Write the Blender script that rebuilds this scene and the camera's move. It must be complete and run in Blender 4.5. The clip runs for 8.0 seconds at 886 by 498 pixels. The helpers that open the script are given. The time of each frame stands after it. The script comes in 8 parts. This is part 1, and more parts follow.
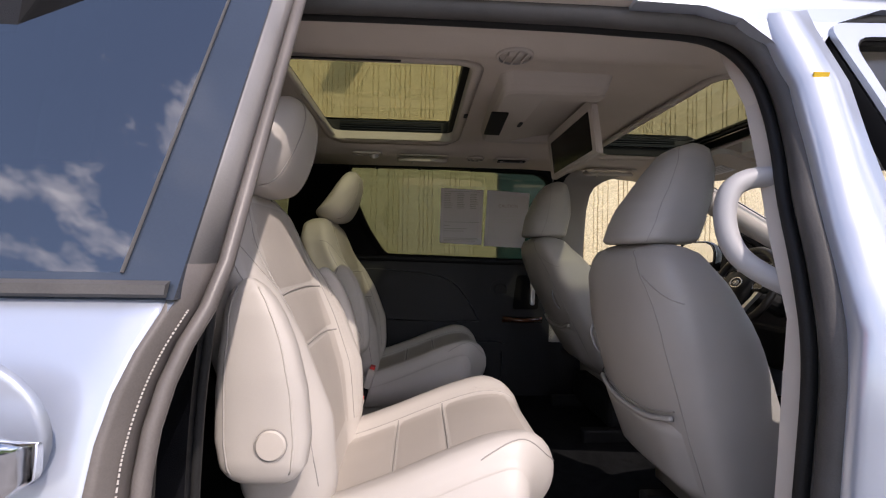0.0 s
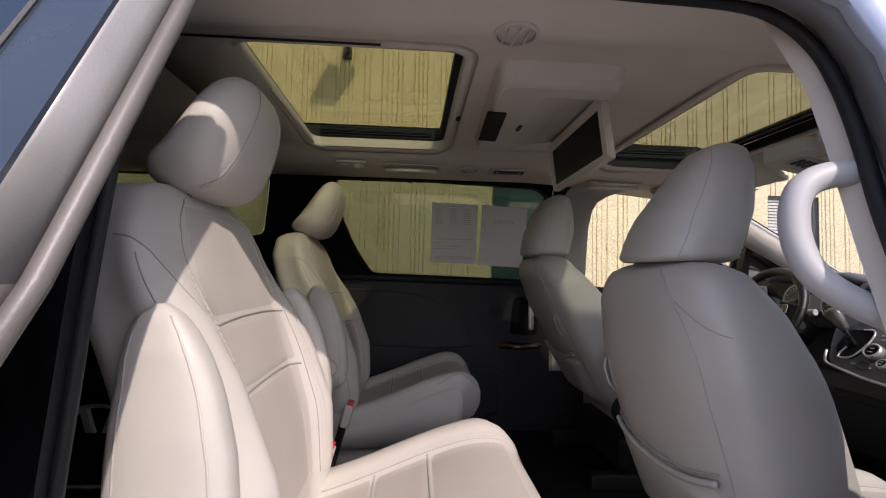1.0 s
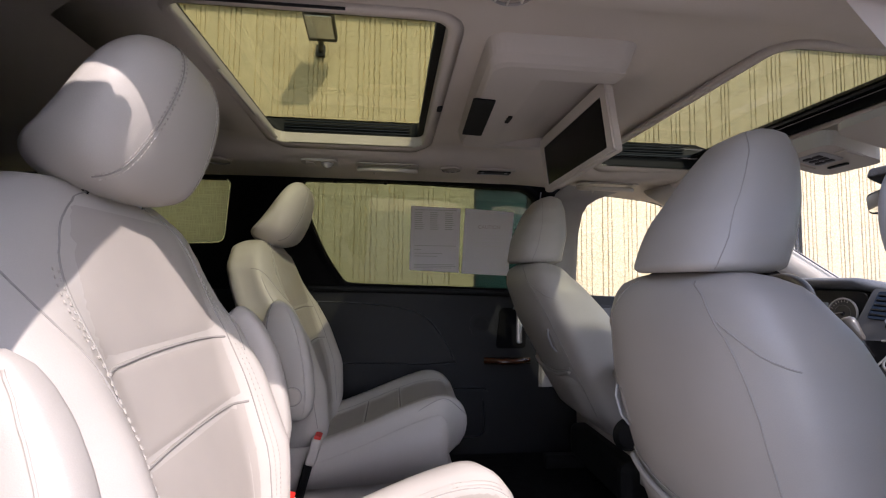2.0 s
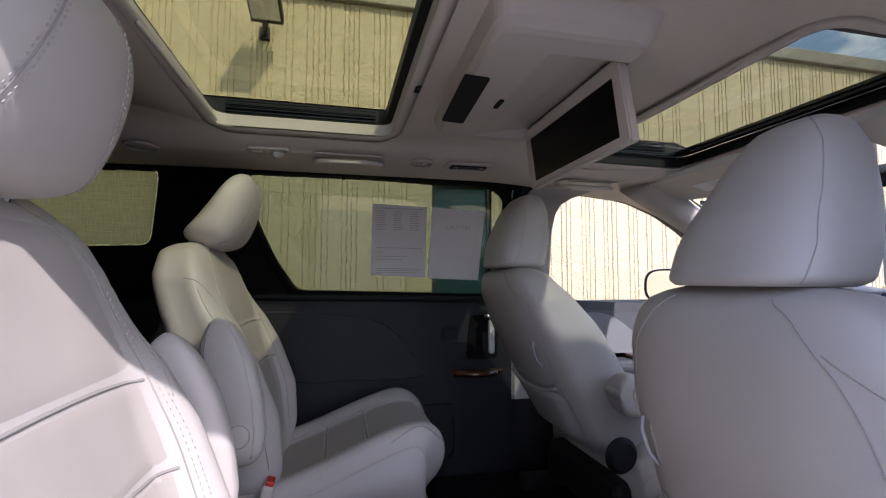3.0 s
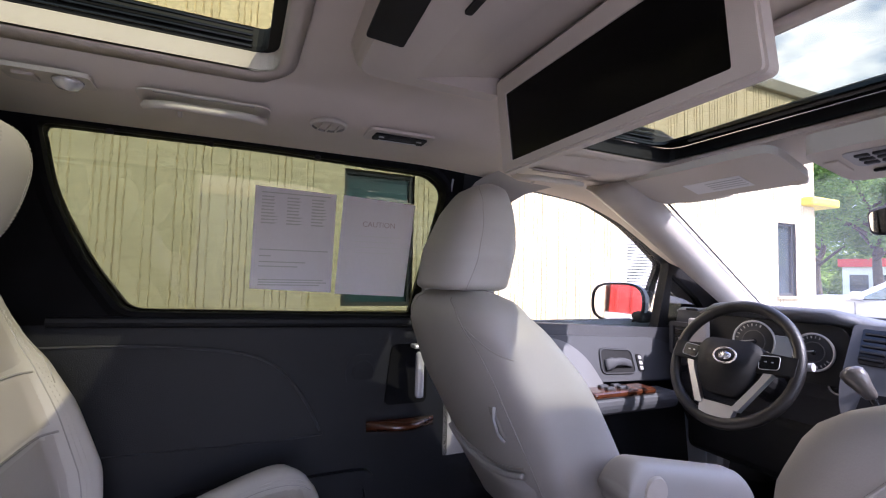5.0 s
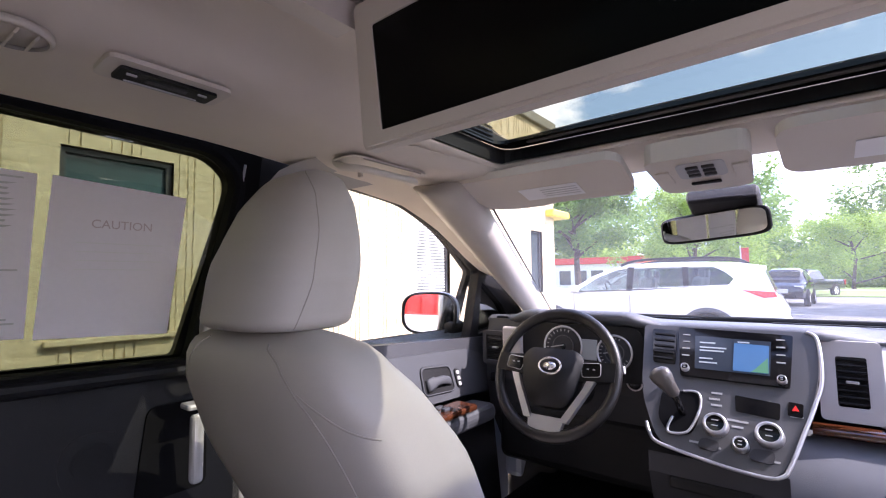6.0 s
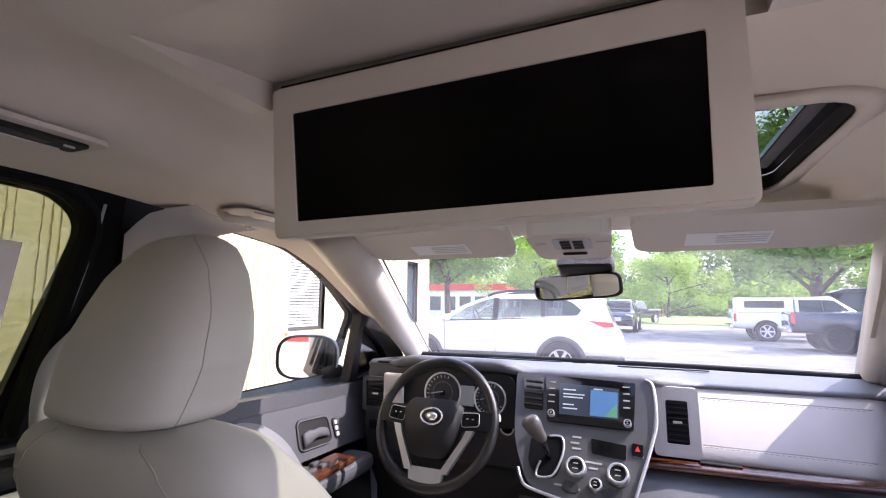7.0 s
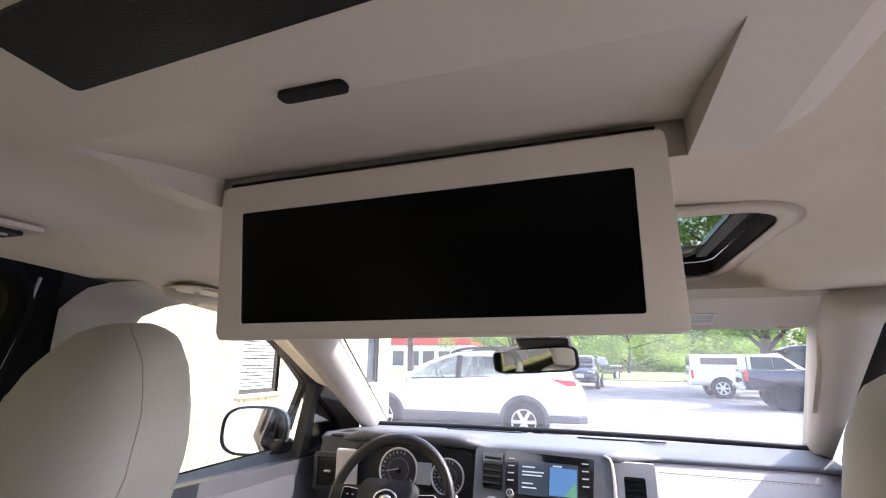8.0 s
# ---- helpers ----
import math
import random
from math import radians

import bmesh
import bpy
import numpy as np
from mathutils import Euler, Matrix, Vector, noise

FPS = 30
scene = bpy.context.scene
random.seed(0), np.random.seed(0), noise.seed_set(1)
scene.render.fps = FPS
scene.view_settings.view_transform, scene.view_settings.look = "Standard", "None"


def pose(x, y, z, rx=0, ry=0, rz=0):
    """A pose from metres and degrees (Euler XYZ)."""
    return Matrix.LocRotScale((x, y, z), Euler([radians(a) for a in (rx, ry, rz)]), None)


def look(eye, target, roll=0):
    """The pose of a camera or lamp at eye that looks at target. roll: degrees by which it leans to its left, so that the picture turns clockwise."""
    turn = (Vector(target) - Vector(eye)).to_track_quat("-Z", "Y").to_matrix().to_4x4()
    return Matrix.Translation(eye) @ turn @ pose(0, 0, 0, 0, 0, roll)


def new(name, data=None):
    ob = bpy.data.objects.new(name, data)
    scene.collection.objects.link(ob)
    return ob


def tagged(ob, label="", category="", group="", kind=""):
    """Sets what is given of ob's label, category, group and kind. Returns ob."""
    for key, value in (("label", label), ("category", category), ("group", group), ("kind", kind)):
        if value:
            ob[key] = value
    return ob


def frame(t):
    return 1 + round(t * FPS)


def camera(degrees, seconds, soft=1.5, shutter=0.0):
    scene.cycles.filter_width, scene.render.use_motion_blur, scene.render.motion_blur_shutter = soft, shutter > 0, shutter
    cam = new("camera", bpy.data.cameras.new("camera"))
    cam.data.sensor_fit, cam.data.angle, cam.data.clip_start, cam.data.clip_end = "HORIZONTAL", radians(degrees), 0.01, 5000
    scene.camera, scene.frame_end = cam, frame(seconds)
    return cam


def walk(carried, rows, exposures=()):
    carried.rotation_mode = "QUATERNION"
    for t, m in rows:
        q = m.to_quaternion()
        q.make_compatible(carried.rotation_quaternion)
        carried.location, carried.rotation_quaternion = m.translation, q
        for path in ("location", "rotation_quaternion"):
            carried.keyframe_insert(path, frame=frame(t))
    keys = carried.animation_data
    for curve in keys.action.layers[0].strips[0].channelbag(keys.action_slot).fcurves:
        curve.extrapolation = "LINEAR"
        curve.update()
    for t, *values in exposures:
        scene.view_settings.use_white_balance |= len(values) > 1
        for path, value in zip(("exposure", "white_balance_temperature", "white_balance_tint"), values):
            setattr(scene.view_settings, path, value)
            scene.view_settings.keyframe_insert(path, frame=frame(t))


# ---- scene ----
cam = camera(88.0, 8.0, soft=1.15)
PATH = [
    (0, (0.609, -1.444, 1.133), (0.716, 0.553, 1.153), 1.0),
    (0.5, (0.62, -1.357, 1.135), (0.732, 0.639, 1.209), 1.3),
    (1, (0.635, -1.265, 1.131), (0.764, 0.728, 1.239), 1.3),
    (1.5, (0.662, -1.184, 1.134), (0.804, 0.807, 1.266), 1.1),
    (3, (0.593, -0.914, 1.169), (1.037, 1.032, 1.304), 0.1),
    (3.5, (0.594, -0.822, 1.171), (1.096, 1.109, 1.311), 0.5),
    (4, (0.615, -0.713, 1.185), (1.137, 1.214, 1.314), 1.3),
    (4.2, (0.624, -0.673, 1.195), (1.157, 1.25, 1.325), 1.4),
    (5.3, (0.732, -0.336, 1.249), (1.736, 1.39, 1.354), 0.1),
    (5.5, (0.756, -0.256, 1.258), (1.918, 1.369, 1.357), -1.3),
    (6, (0.762, -0.155, 1.268), (2.321, 1.09, 1.408), -0.6),
    (6.5, (0.743, -0.134, 1.286), (2.524, 0.758, 1.464), 0.9),
    (7, (0.724, -0.127, 1.345), (2.554, 0.644, 1.585), 0.5),
    (7.2, (0.723, -0.131, 1.356), (2.56, 0.626, 1.583), 0.1),
    (7.5, (0.728, -0.135, 1.369), (2.57, 0.56, 1.722), 0.4),
    (8, (0.72, -0.145, 1.396), (2.564, 0.471, 1.864), 0.7),
]
walk(cam, [(t, look(eye, target, roll)) for t, eye, target, roll in PATH],
     [(0, 0.70, 6800, 22), (1, 0.84, 6750, 21), (1.5, 1.19, 6650, 22), (3, 1.31, 5950, 25), (4.2, 1.66, 5850, 26), (5.5, 2.27, 6000, 33), (6.5, 2.24, 6250, 32), (8, 2.43, 6450, 23)])
# ---------------------------------------------------------------- light
TO_SUN = Vector((0.36, -0.70, 0.77)).normalized()
SUN_EL = math.asin(TO_SUN.z)
SUN_ROT = math.atan2(TO_SUN.x, TO_SUN.y)

world = bpy.data.worlds.new("world")
scene.world = world
world.use_nodes = True
wn, wl_ = world.node_tree.nodes, world.node_tree.links
sky = wn.new("ShaderNodeTexSky")
sky.sky_type, sky.sun_disc = "NISHITA", False
sky.sun_elevation, sky.sun_rotation = SUN_EL, SUN_ROT
w_co = wn.new("ShaderNodeTexCoord")
w_map = wn.new("ShaderNodeMapping")
w_map.inputs["Scale"].default_value = (1.0, 1.0, 2.2)
w_map.inputs["Location"].default_value = (0.45, 0.30, 0.0)
w_noise = wn.new("ShaderNodeTexNoise")
w_noise.inputs["Scale"].default_value = 2.6
w_noise.inputs["Detail"].default_value = 9.0
w_noise.inputs["Roughness"].default_value = 0.58
w_ramp = wn.new("ShaderNodeValToRGB")
w_ramp.color_ramp.elements[0].position, w_ramp.color_ramp.elements[1].position = 0.52, 0.66
w_mix = wn.new("ShaderNodeMix")
w_mix.data_type = "RGBA"
w_mix.inputs[7].default_value = (9.0, 9.0, 9.2, 1.0)
wl_.new(w_co.outputs["Generated"], w_map.inputs["Vector"])
wl_.new(w_map.outputs[0], w_noise.inputs["Vector"])
wl_.new(w_noise.outputs["Fac"], w_ramp.inputs[0])
wl_.new(w_ramp.outputs[0], w_mix.inputs[0])
wl_.new(sky.outputs[0], w_mix.inputs[6])
wl_.new(w_mix.outputs[2], wn["Background"].inputs[0])
wn["Background"].inputs[1].default_value = 0.15

sun = new("sun", bpy.data.lights.new("sun", "SUN"))
sun.data.energy, sun.data.angle, sun.data.color = 2.25, radians(0.6), (1.0, 0.95, 0.87)
sun.matrix_world = look((0, 0, 0), -TO_SUN)


# ---------------------------------------------------------------- materials
def mat(name, color, rough=0.5, metal=0.0, vary=0.12, scale=6.0, grain=0.0, grain_scale=400.0, coat=0.0, spec=0.5,
        rand=0.0, stretch=(1, 1, 1), color2=None, emit=0.0, rvary=0.08):
    """A surface with colour that varies at two scales and a fine relief."""
    m = bpy.data.materials.new(name)
    m.use_nodes = True
    n, l = m.node_tree.nodes, m.node_tree.links
    b = n["Principled BSDF"]
    co = n.new("ShaderNodeTexCoord")
    mp = n.new("ShaderNodeMapping")
    mp.inputs["Scale"].default_value = stretch
    l.new(co.outputs["Object"], mp.inputs["Vector"])
    big, small = n.new("ShaderNodeTexNoise"), n.new("ShaderNodeTexNoise")
    big.inputs["Scale"].default_value, big.inputs["Detail"].default_value = scale, 4
    small.inputs["Scale"].default_value, small.inputs["Detail"].default_value = grain_scale, 3
    for t in (big, small):
        l.new(mp.outputs[0], t.inputs["Vector"])
    add = n.new("ShaderNodeMath")
    add.operation = "MULTIPLY_ADD"
    add.inputs[1].default_value = 0.35
    l.new(small.outputs["Fac"], add.inputs[0])
    l.new(big.outputs["Fac"], add.inputs[2])
    last = add.outputs[0]
    if rand:
        info = n.new("ShaderNodeObjectInfo")
        r = n.new("ShaderNodeMath")
        r.operation = "MULTIPLY_ADD"
        r.inputs[1].default_value = rand
        l.new(info.outputs["Random"], r.inputs[0])
        l.new(last, r.inputs[2])
        last = r.outputs[0]
    ramp = n.new("ShaderNodeValToRGB")
    dark = color2 or [c * (1 - vary) for c in color]
    light = color if color2 else [min(1, c * (1 + vary)) for c in color]
    ramp.color_ramp.elements[0].color, ramp.color_ramp.elements[1].color = (*dark, 1), (*light, 1)
    ramp.color_ramp.elements[0].position, ramp.color_ramp.elements[1].position = 0.45, 0.95 + rand
    l.new(last, ramp.inputs[0])
    l.new(ramp.outputs[0], b.inputs["Base Color"])
    rr = n.new("ShaderNodeMapRange")
    rr.inputs["To Min"].default_value, rr.inputs["To Max"].default_value = max(0.02, rough - rvary), min(1, rough + rvary)
    l.new(big.outputs["Fac"], rr.inputs["Value"])
    l.new(rr.outputs[0], b.inputs["Roughness"])
    b.inputs["Metallic"].default_value = metal
    b.inputs["Specular IOR Level"].default_value = spec
    b.inputs["Coat Weight"].default_value = coat
    b.inputs["Coat Roughness"].default_value = 0.06
    if grain:
        bump = n.new("ShaderNodeBump")
        bump.inputs["Strength"].default_value, bump.inputs["Distance"].default_value = grain, 0.002
        l.new(small.outputs["Fac"], bump.inputs["Height"])
        l.new(bump.outputs[0], b.inputs["Normal"])
    if emit:
        l.new(ramp.outputs[0], b.inputs["Emission Color"])
        b.inputs["Emission Strength"].default_value = emit
    return m


def glass(name, tint, gloss=0.03, rough=0.0, edge=0.75):
    """Thin sheet glass: lets tinted light through and mirrors at a slant."""
    m = bpy.data.materials.new(name)
    m.use_nodes = True
    n, l = m.node_tree.nodes, m.node_tree.links
    n.remove(n["Principled BSDF"])
    tr, gl, mx = n.new("ShaderNodeBsdfTransparent"), n.new("ShaderNodeBsdfGlossy"), n.new("ShaderNodeMixShader")
    lw, pw, ma = n.new("ShaderNodeLayerWeight"), n.new("ShaderNodeMath"), n.new("ShaderNodeMath")
    tr.inputs[0].default_value = (*tint, 1)
    gl.inputs["Roughness"].default_value = rough
    lw.inputs[0].default_value = 0.5
    pw.operation, pw.inputs[1].default_value = "POWER", 4.0
    ma.operation, ma.inputs[1].default_value, ma.inputs[2].default_value = "MULTIPLY_ADD", edge, gloss
    l.new(lw.outputs["Facing"], pw.inputs[0])
    l.new(pw.outputs[0], ma.inputs[0])
    l.new(ma.outputs[0], mx.inputs[0])
    l.new(tr.outputs[0], mx.inputs[1])
    l.new(gl.outputs[0], mx.inputs[2])
    l.new(mx.outputs[0], n["Material Output"].inputs[0])
    return m


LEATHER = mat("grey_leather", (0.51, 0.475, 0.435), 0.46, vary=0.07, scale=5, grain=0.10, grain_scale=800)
# Darker copy of the grey leather, with the front seats' shade in its colour.
SHADELEATHER = mat("shaded_front_seat_leather", (0.42, 0.397, 0.373), 0.46, vary=0.07, scale=5, grain=0.10, grain_scale=800)
LEATHER_IN = mat("perforated_leather", (0.445, 0.405, 0.365), 0.55, vary=0.08, scale=7, grain=0.25, grain_scale=1000)
SEAM = mat("seam_shadow", (0.33, 0.31, 0.285), 0.8)
THREAD = mat("pale_thread", (0.50, 0.465, 0.425), 0.8)
HEADLINER = mat("headliner_cloth", (0.70, 0.63, 0.555), 0.95, vary=0.06, scale=4, grain=0.5, grain_scale=1200, spec=0.1)
TRIM = mat("beige_trim_plastic", (0.59, 0.54, 0.485), 0.6, vary=0.05, scale=5, grain=0.12, grain_scale=900)
PILLARGREY = mat("grey_beige_pillar_trim", (0.36, 0.345, 0.33), 0.65, vary=0.05, scale=5, grain=0.15, grain_scale=900)
APILLAR = mat("warm_grey_pillar_trim", (0.49, 0.45, 0.405), 0.65, vary=0.05, scale=5, grain=0.15, grain_scale=900)
GREYTRIM = mat("grey_trim_plastic", (0.42, 0.42, 0.43), 0.5, vary=0.07, scale=5, grain=0.09, grain_scale=800)
BLACK = mat("black_plastic", (0.010, 0.010, 0.011), 0.55, spec=0.3, vary=0.25, scale=9, grain=0.3, grain_scale=800)
MATBLACK = mat("matt_black_cloth_trim", (0.008, 0.008, 0.009), 0.85, spec=0.06, vary=0.25, scale=9, grain=0.2, grain_scale=900)
SOFTBLACK = mat("dark_door_vinyl", (0.0075, 0.008, 0.0102), 0.40, spec=0.3, vary=0.25, scale=5, grain=0.5, grain_scale=700)
DASHDARK = mat("charcoal_dash_vinyl", (0.030, 0.031, 0.037), 0.5, vary=0.18, scale=6, grain=0.5, grain_scale=700)
DASHTOP = mat("slate_dash_top_vinyl", (0.13, 0.137, 0.155), 0.45, vary=0.15, scale=6, grain=0.5, grain_scale=700)
DASHLIGHT = mat("light_grey_dash_vinyl", (0.49, 0.455, 0.44), 0.65, vary=0.06, scale=6, grain=0.45, grain_scale=700)
RUBBER = mat("black_rubber", (0.014, 0.014, 0.014), 0.6, spec=0.35, vary=0.3, scale=14, grain=0.3, grain_scale=300)
GREYRUBBER = mat("grey_rubber_seal", (0.075, 0.072, 0.07), 0.6, vary=0.25, scale=12, grain=0.15, grain_scale=500)
CARPET = mat("black_carpet", (0.010, 0.010, 0.011), 1.0, vary=0.45, scale=30, grain=1.0, grain_scale=900, spec=0.1)
PIANO = mat("gloss_black", (0.008, 0.008, 0.009), 0.08, vary=0.2, rvary=0.02)
SCREEN = mat("black_screen", (0.0025, 0.0025, 0.003), 0.25, vary=0.3, scale=3, rvary=0.04, spec=0.12)
CHROME = mat("chrome", (0.80, 0.80, 0.82), 0.12, 1.0, vary=0.03)
# Chrome whose bright sky reflection is put into a pale base colour.
SKYCHROME = mat("skylit_satin_chrome", (0.74, 0.74, 0.75), 0.28, 0.3, vary=0.04, coat=0.5)
SILVER = mat("silver_plastic", (0.60, 0.60, 0.62), 0.33, 0.7, vary=0.05, scale=8)
CENTRE = mat("dark_graphite_panel", (0.085, 0.085, 0.090), 0.42, 0.0, vary=0.08, scale=8)
WOOD = mat("glossy_brown_wood", (0.105, 0.032, 0.013), 0.2, vary=0.5, scale=9, stretch=(1, 7, 7), coat=0.6, color2=(0.045, 0.014, 0.006))
PAINT = mat("silver_blue_paint", (0.48, 0.53, 0.62), 0.32, 0.5, vary=0.03, scale=3, grain=0.03, grain_scale=1500, coat=1.0, rvary=0.03)
PILLARTAPE = mat("satin_dark_blue_pillar", (0.045, 0.06, 0.085), 0.25, 0.2, vary=0.1, scale=4, coat=0.5)
PAPER = mat("white_paper", (0.80, 0.80, 0.82), 0.8, vary=0.03, scale=7)


def paper_mat(name, color):
    """Thin paper that lets some light through."""
    m = bpy.data.materials.new(name)
    m.use_nodes = True
    n, l = m.node_tree.nodes, m.node_tree.links
    n.remove(n["Principled BSDF"])
    d, t, mx = n.new("ShaderNodeBsdfDiffuse"), n.new("ShaderNodeBsdfTranslucent"), n.new("ShaderNodeMixShader")
    no, ra = n.new("ShaderNodeTexNoise"), n.new("ShaderNodeValToRGB")
    no.inputs["Scale"].default_value = 25
    ra.color_ramp.elements[0].color, ra.color_ramp.elements[1].color = (*[c * 0.95 for c in color], 1), (*color, 1)
    l.new(no.outputs["Fac"], ra.inputs[0])
    for s in (d, t):
        l.new(ra.outputs[0], s.inputs[0])
    mx.inputs[0].default_value = 0.38
    l.new(d.outputs[0], mx.inputs[1])
    l.new(t.outputs[0], mx.inputs[2])
    l.new(mx.outputs[0], n["Material Output"].inputs[0])
    return m




def mesh_mat(name, color):
    """Open weave: threads that cover part of the view, with fine lines both ways."""
    m = bpy.data.materials.new(name)
    m.use_nodes = True
    n, l = m.node_tree.nodes, m.node_tree.links
    n.remove(n["Principled BSDF"])
    d, t, mx = n.new("ShaderNodeBsdfTranslucent"), n.new("ShaderNodeBsdfTransparent"), n.new("ShaderNodeMixShader")
    d.inputs[0].default_value = (*color, 1)
    co = n.new("ShaderNodeTexCoord")
    top = n.new("ShaderNodeMath")
    top.operation = "MULTIPLY_ADD"
    top.inputs[1].default_value, top.inputs[2].default_value = 0.55, 0.18
    both = n.new("ShaderNodeMath")
    both.operation = "MAXIMUM"
    for k, sc in enumerate(((45, 4, 4), (3, 3, 70))):
        mp, no = n.new("ShaderNodeMapping"), n.new("ShaderNodeTexNoise")
        mp.inputs["Scale"].default_value = sc
        no.inputs["Scale"].default_value, no.inputs["Detail"].default_value = 5.0, 3
        l.new(co.outputs["Object"], mp.inputs["Vector"])
        l.new(mp.outputs[0], no.inputs["Vector"])
        l.new(no.outputs["Fac"], both.inputs[k])
    l.new(both.outputs[0], top.inputs[0])
    l.new(top.outputs[0], mx.inputs[0])
    l.new(t.outputs[0], mx.inputs[1])
    l.new(d.outputs[0], mx.inputs[2])
    l.new(mx.outputs[0], n["Material Output"].inputs[0])
    return m


MESH = mesh_mat("olive_shade_mesh", (0.80, 0.80, 0.68))
SHEET = paper_mat("thin_white_paper", (0.86, 0.84, 0.90))
INK = mat("grey_print", (0.58, 0.58, 0.60), 0.8)
REDINK = mat("faint_red_print", (0.58, 0.50, 0.54), 0.8)
REDPLASTIC = mat("red_plastic", (0.75, 0.03, 0.02), 0.4)
YELLOW = mat("yellow_sticker", (0.80, 0.52, 0.03), 0.5)
CLEAR = glass("clear_glass", (0.93, 0.95, 0.94))
WAGONGLASS = glass("light_car_glass", (0.62, 0.69, 0.68), 0.06)
MOULDING = mat("dark_grey_moulding", (0.10, 0.105, 0.115), 0.6, vary=0.2, scale=6)
# Windscreen glass with a pale translucent veil mixed in as painted haze.
HAZED = glass("hazed_windscreen_glass", (0.92, 0.95, 0.94))
_n, _l = HAZED.node_tree.nodes, HAZED.node_tree.links
_mix, _veil = _n.new("ShaderNodeMixShader"), _n.new("ShaderNodeBsdfTranslucent")
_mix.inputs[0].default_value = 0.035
_veil.inputs[0].default_value = (0.75, 0.78, 0.85, 1)
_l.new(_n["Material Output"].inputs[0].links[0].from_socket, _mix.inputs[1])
_l.new(_veil.outputs[0], _mix.inputs[2])
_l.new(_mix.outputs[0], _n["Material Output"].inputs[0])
TINTED = glass("privacy_glass", (0.36, 0.395, 0.32))
ROOFGLASS = glass("moonroof_glass", (0.51, 0.525, 0.41), 0.02, 0.0, 0.22)
FRONTROOFGLASS = glass("front_moonroof_glass", (0.51, 0.53, 0.455), 0.02, 0.0, 0.22)
DARKGLASS = glass("dark_privacy_glass", (0.22, 0.24, 0.25), gloss=0.30)
MIRROR = mat("mirror_silver", (0.86, 0.87, 0.88), 0.02, 1.0, vary=0.01, rvary=0.01)
ASPHALT = mat("asphalt", (0.21, 0.205, 0.20), 0.9, vary=0.35, scale=1.2, grain=1.0, grain_scale=120)
GRASS = mat("mown_grass", (0.20, 0.29, 0.075), 0.9, vary=0.4, scale=0.6, grain=1.0, grain_scale=60)
WALLPAINT = mat("tan_rough_block", (0.72, 0.605, 0.39), 0.92, vary=0.34, scale=75.0, grain=1.0, grain_scale=210)
COPING = mat("brown_metal_coping", (0.30, 0.27, 0.21), 0.5, 0.4)
BRONZE = mat("dark_bronze_metal", (0.05, 0.048, 0.045), 0.5, 0.4)
WINFRAME = mat("dark_window_frame", (0.06, 0.06, 0.06), 0.5, 0.2)
WINGLASS = mat("dark_teal_office_glass", (0.03, 0.075, 0.085), 0.06, vary=0.3, scale=2, rvary=0.02)
DOORGREY = mat("slate_grey_door_vinyl", (0.055, 0.058, 0.066), 0.6, vary=0.1, scale=6, grain=0.4, grain_scale=700)
ARMPAD = mat("mid_grey_door_vinyl", (0.17, 0.172, 0.18), 0.65, vary=0.07, scale=5, grain=0.3, grain_scale=700)
UPPEREDGE = mat("satin_grey_door_edge", (0.30, 0.285, 0.275), 0.35, 0.2, vary=0.12, scale=10, grain=0.1, grain_scale=500)
EDGEGREY = mat("worn_grey_door_edge", (0.135, 0.12, 0.11), 0.42, vary=0.2, scale=14, grain=0.12, grain_scale=500)
BLIND = mat("pale_blind_slat", (0.62, 0.60, 0.55), 0.6)
CARWHITE = mat("white_car_paint", (0.82, 0.82, 0.81), 0.25, vary=0.02, coat=1.0)
CARBLUE = mat("dark_slate_car_paint", (0.030, 0.042, 0.066), 0.25, 0.3, vary=0.05, coat=1.0)
CARBLACK = mat("black_car_paint", (0.012, 0.014, 0.02), 0.2, 0.3, vary=0.1, coat=1.0)
CARRED = mat("red_car_paint", (0.45, 0.015, 0.02), 0.25, 0.2, vary=0.05, coat=1.0)
CARGLASS = mat("car_window_glass", (0.045, 0.06, 0.065), 0.04, vary=0.3, rvary=0.02)
TAIL = mat("red_tail_lens", (0.70, 0.02, 0.015), 0.15, coat=1.0)
HEADLENS = mat("clear_lamp_lens", (0.7, 0.7, 0.7), 0.1, 0.3)
ALLOY = mat("alloy_wheel", (0.70, 0.70, 0.71), 0.35, 0.25)
BARK = mat("tree_bark", (0.10, 0.075, 0.055), 0.9, vary=0.4, scale=10, grain=1.0, grain_scale=40)


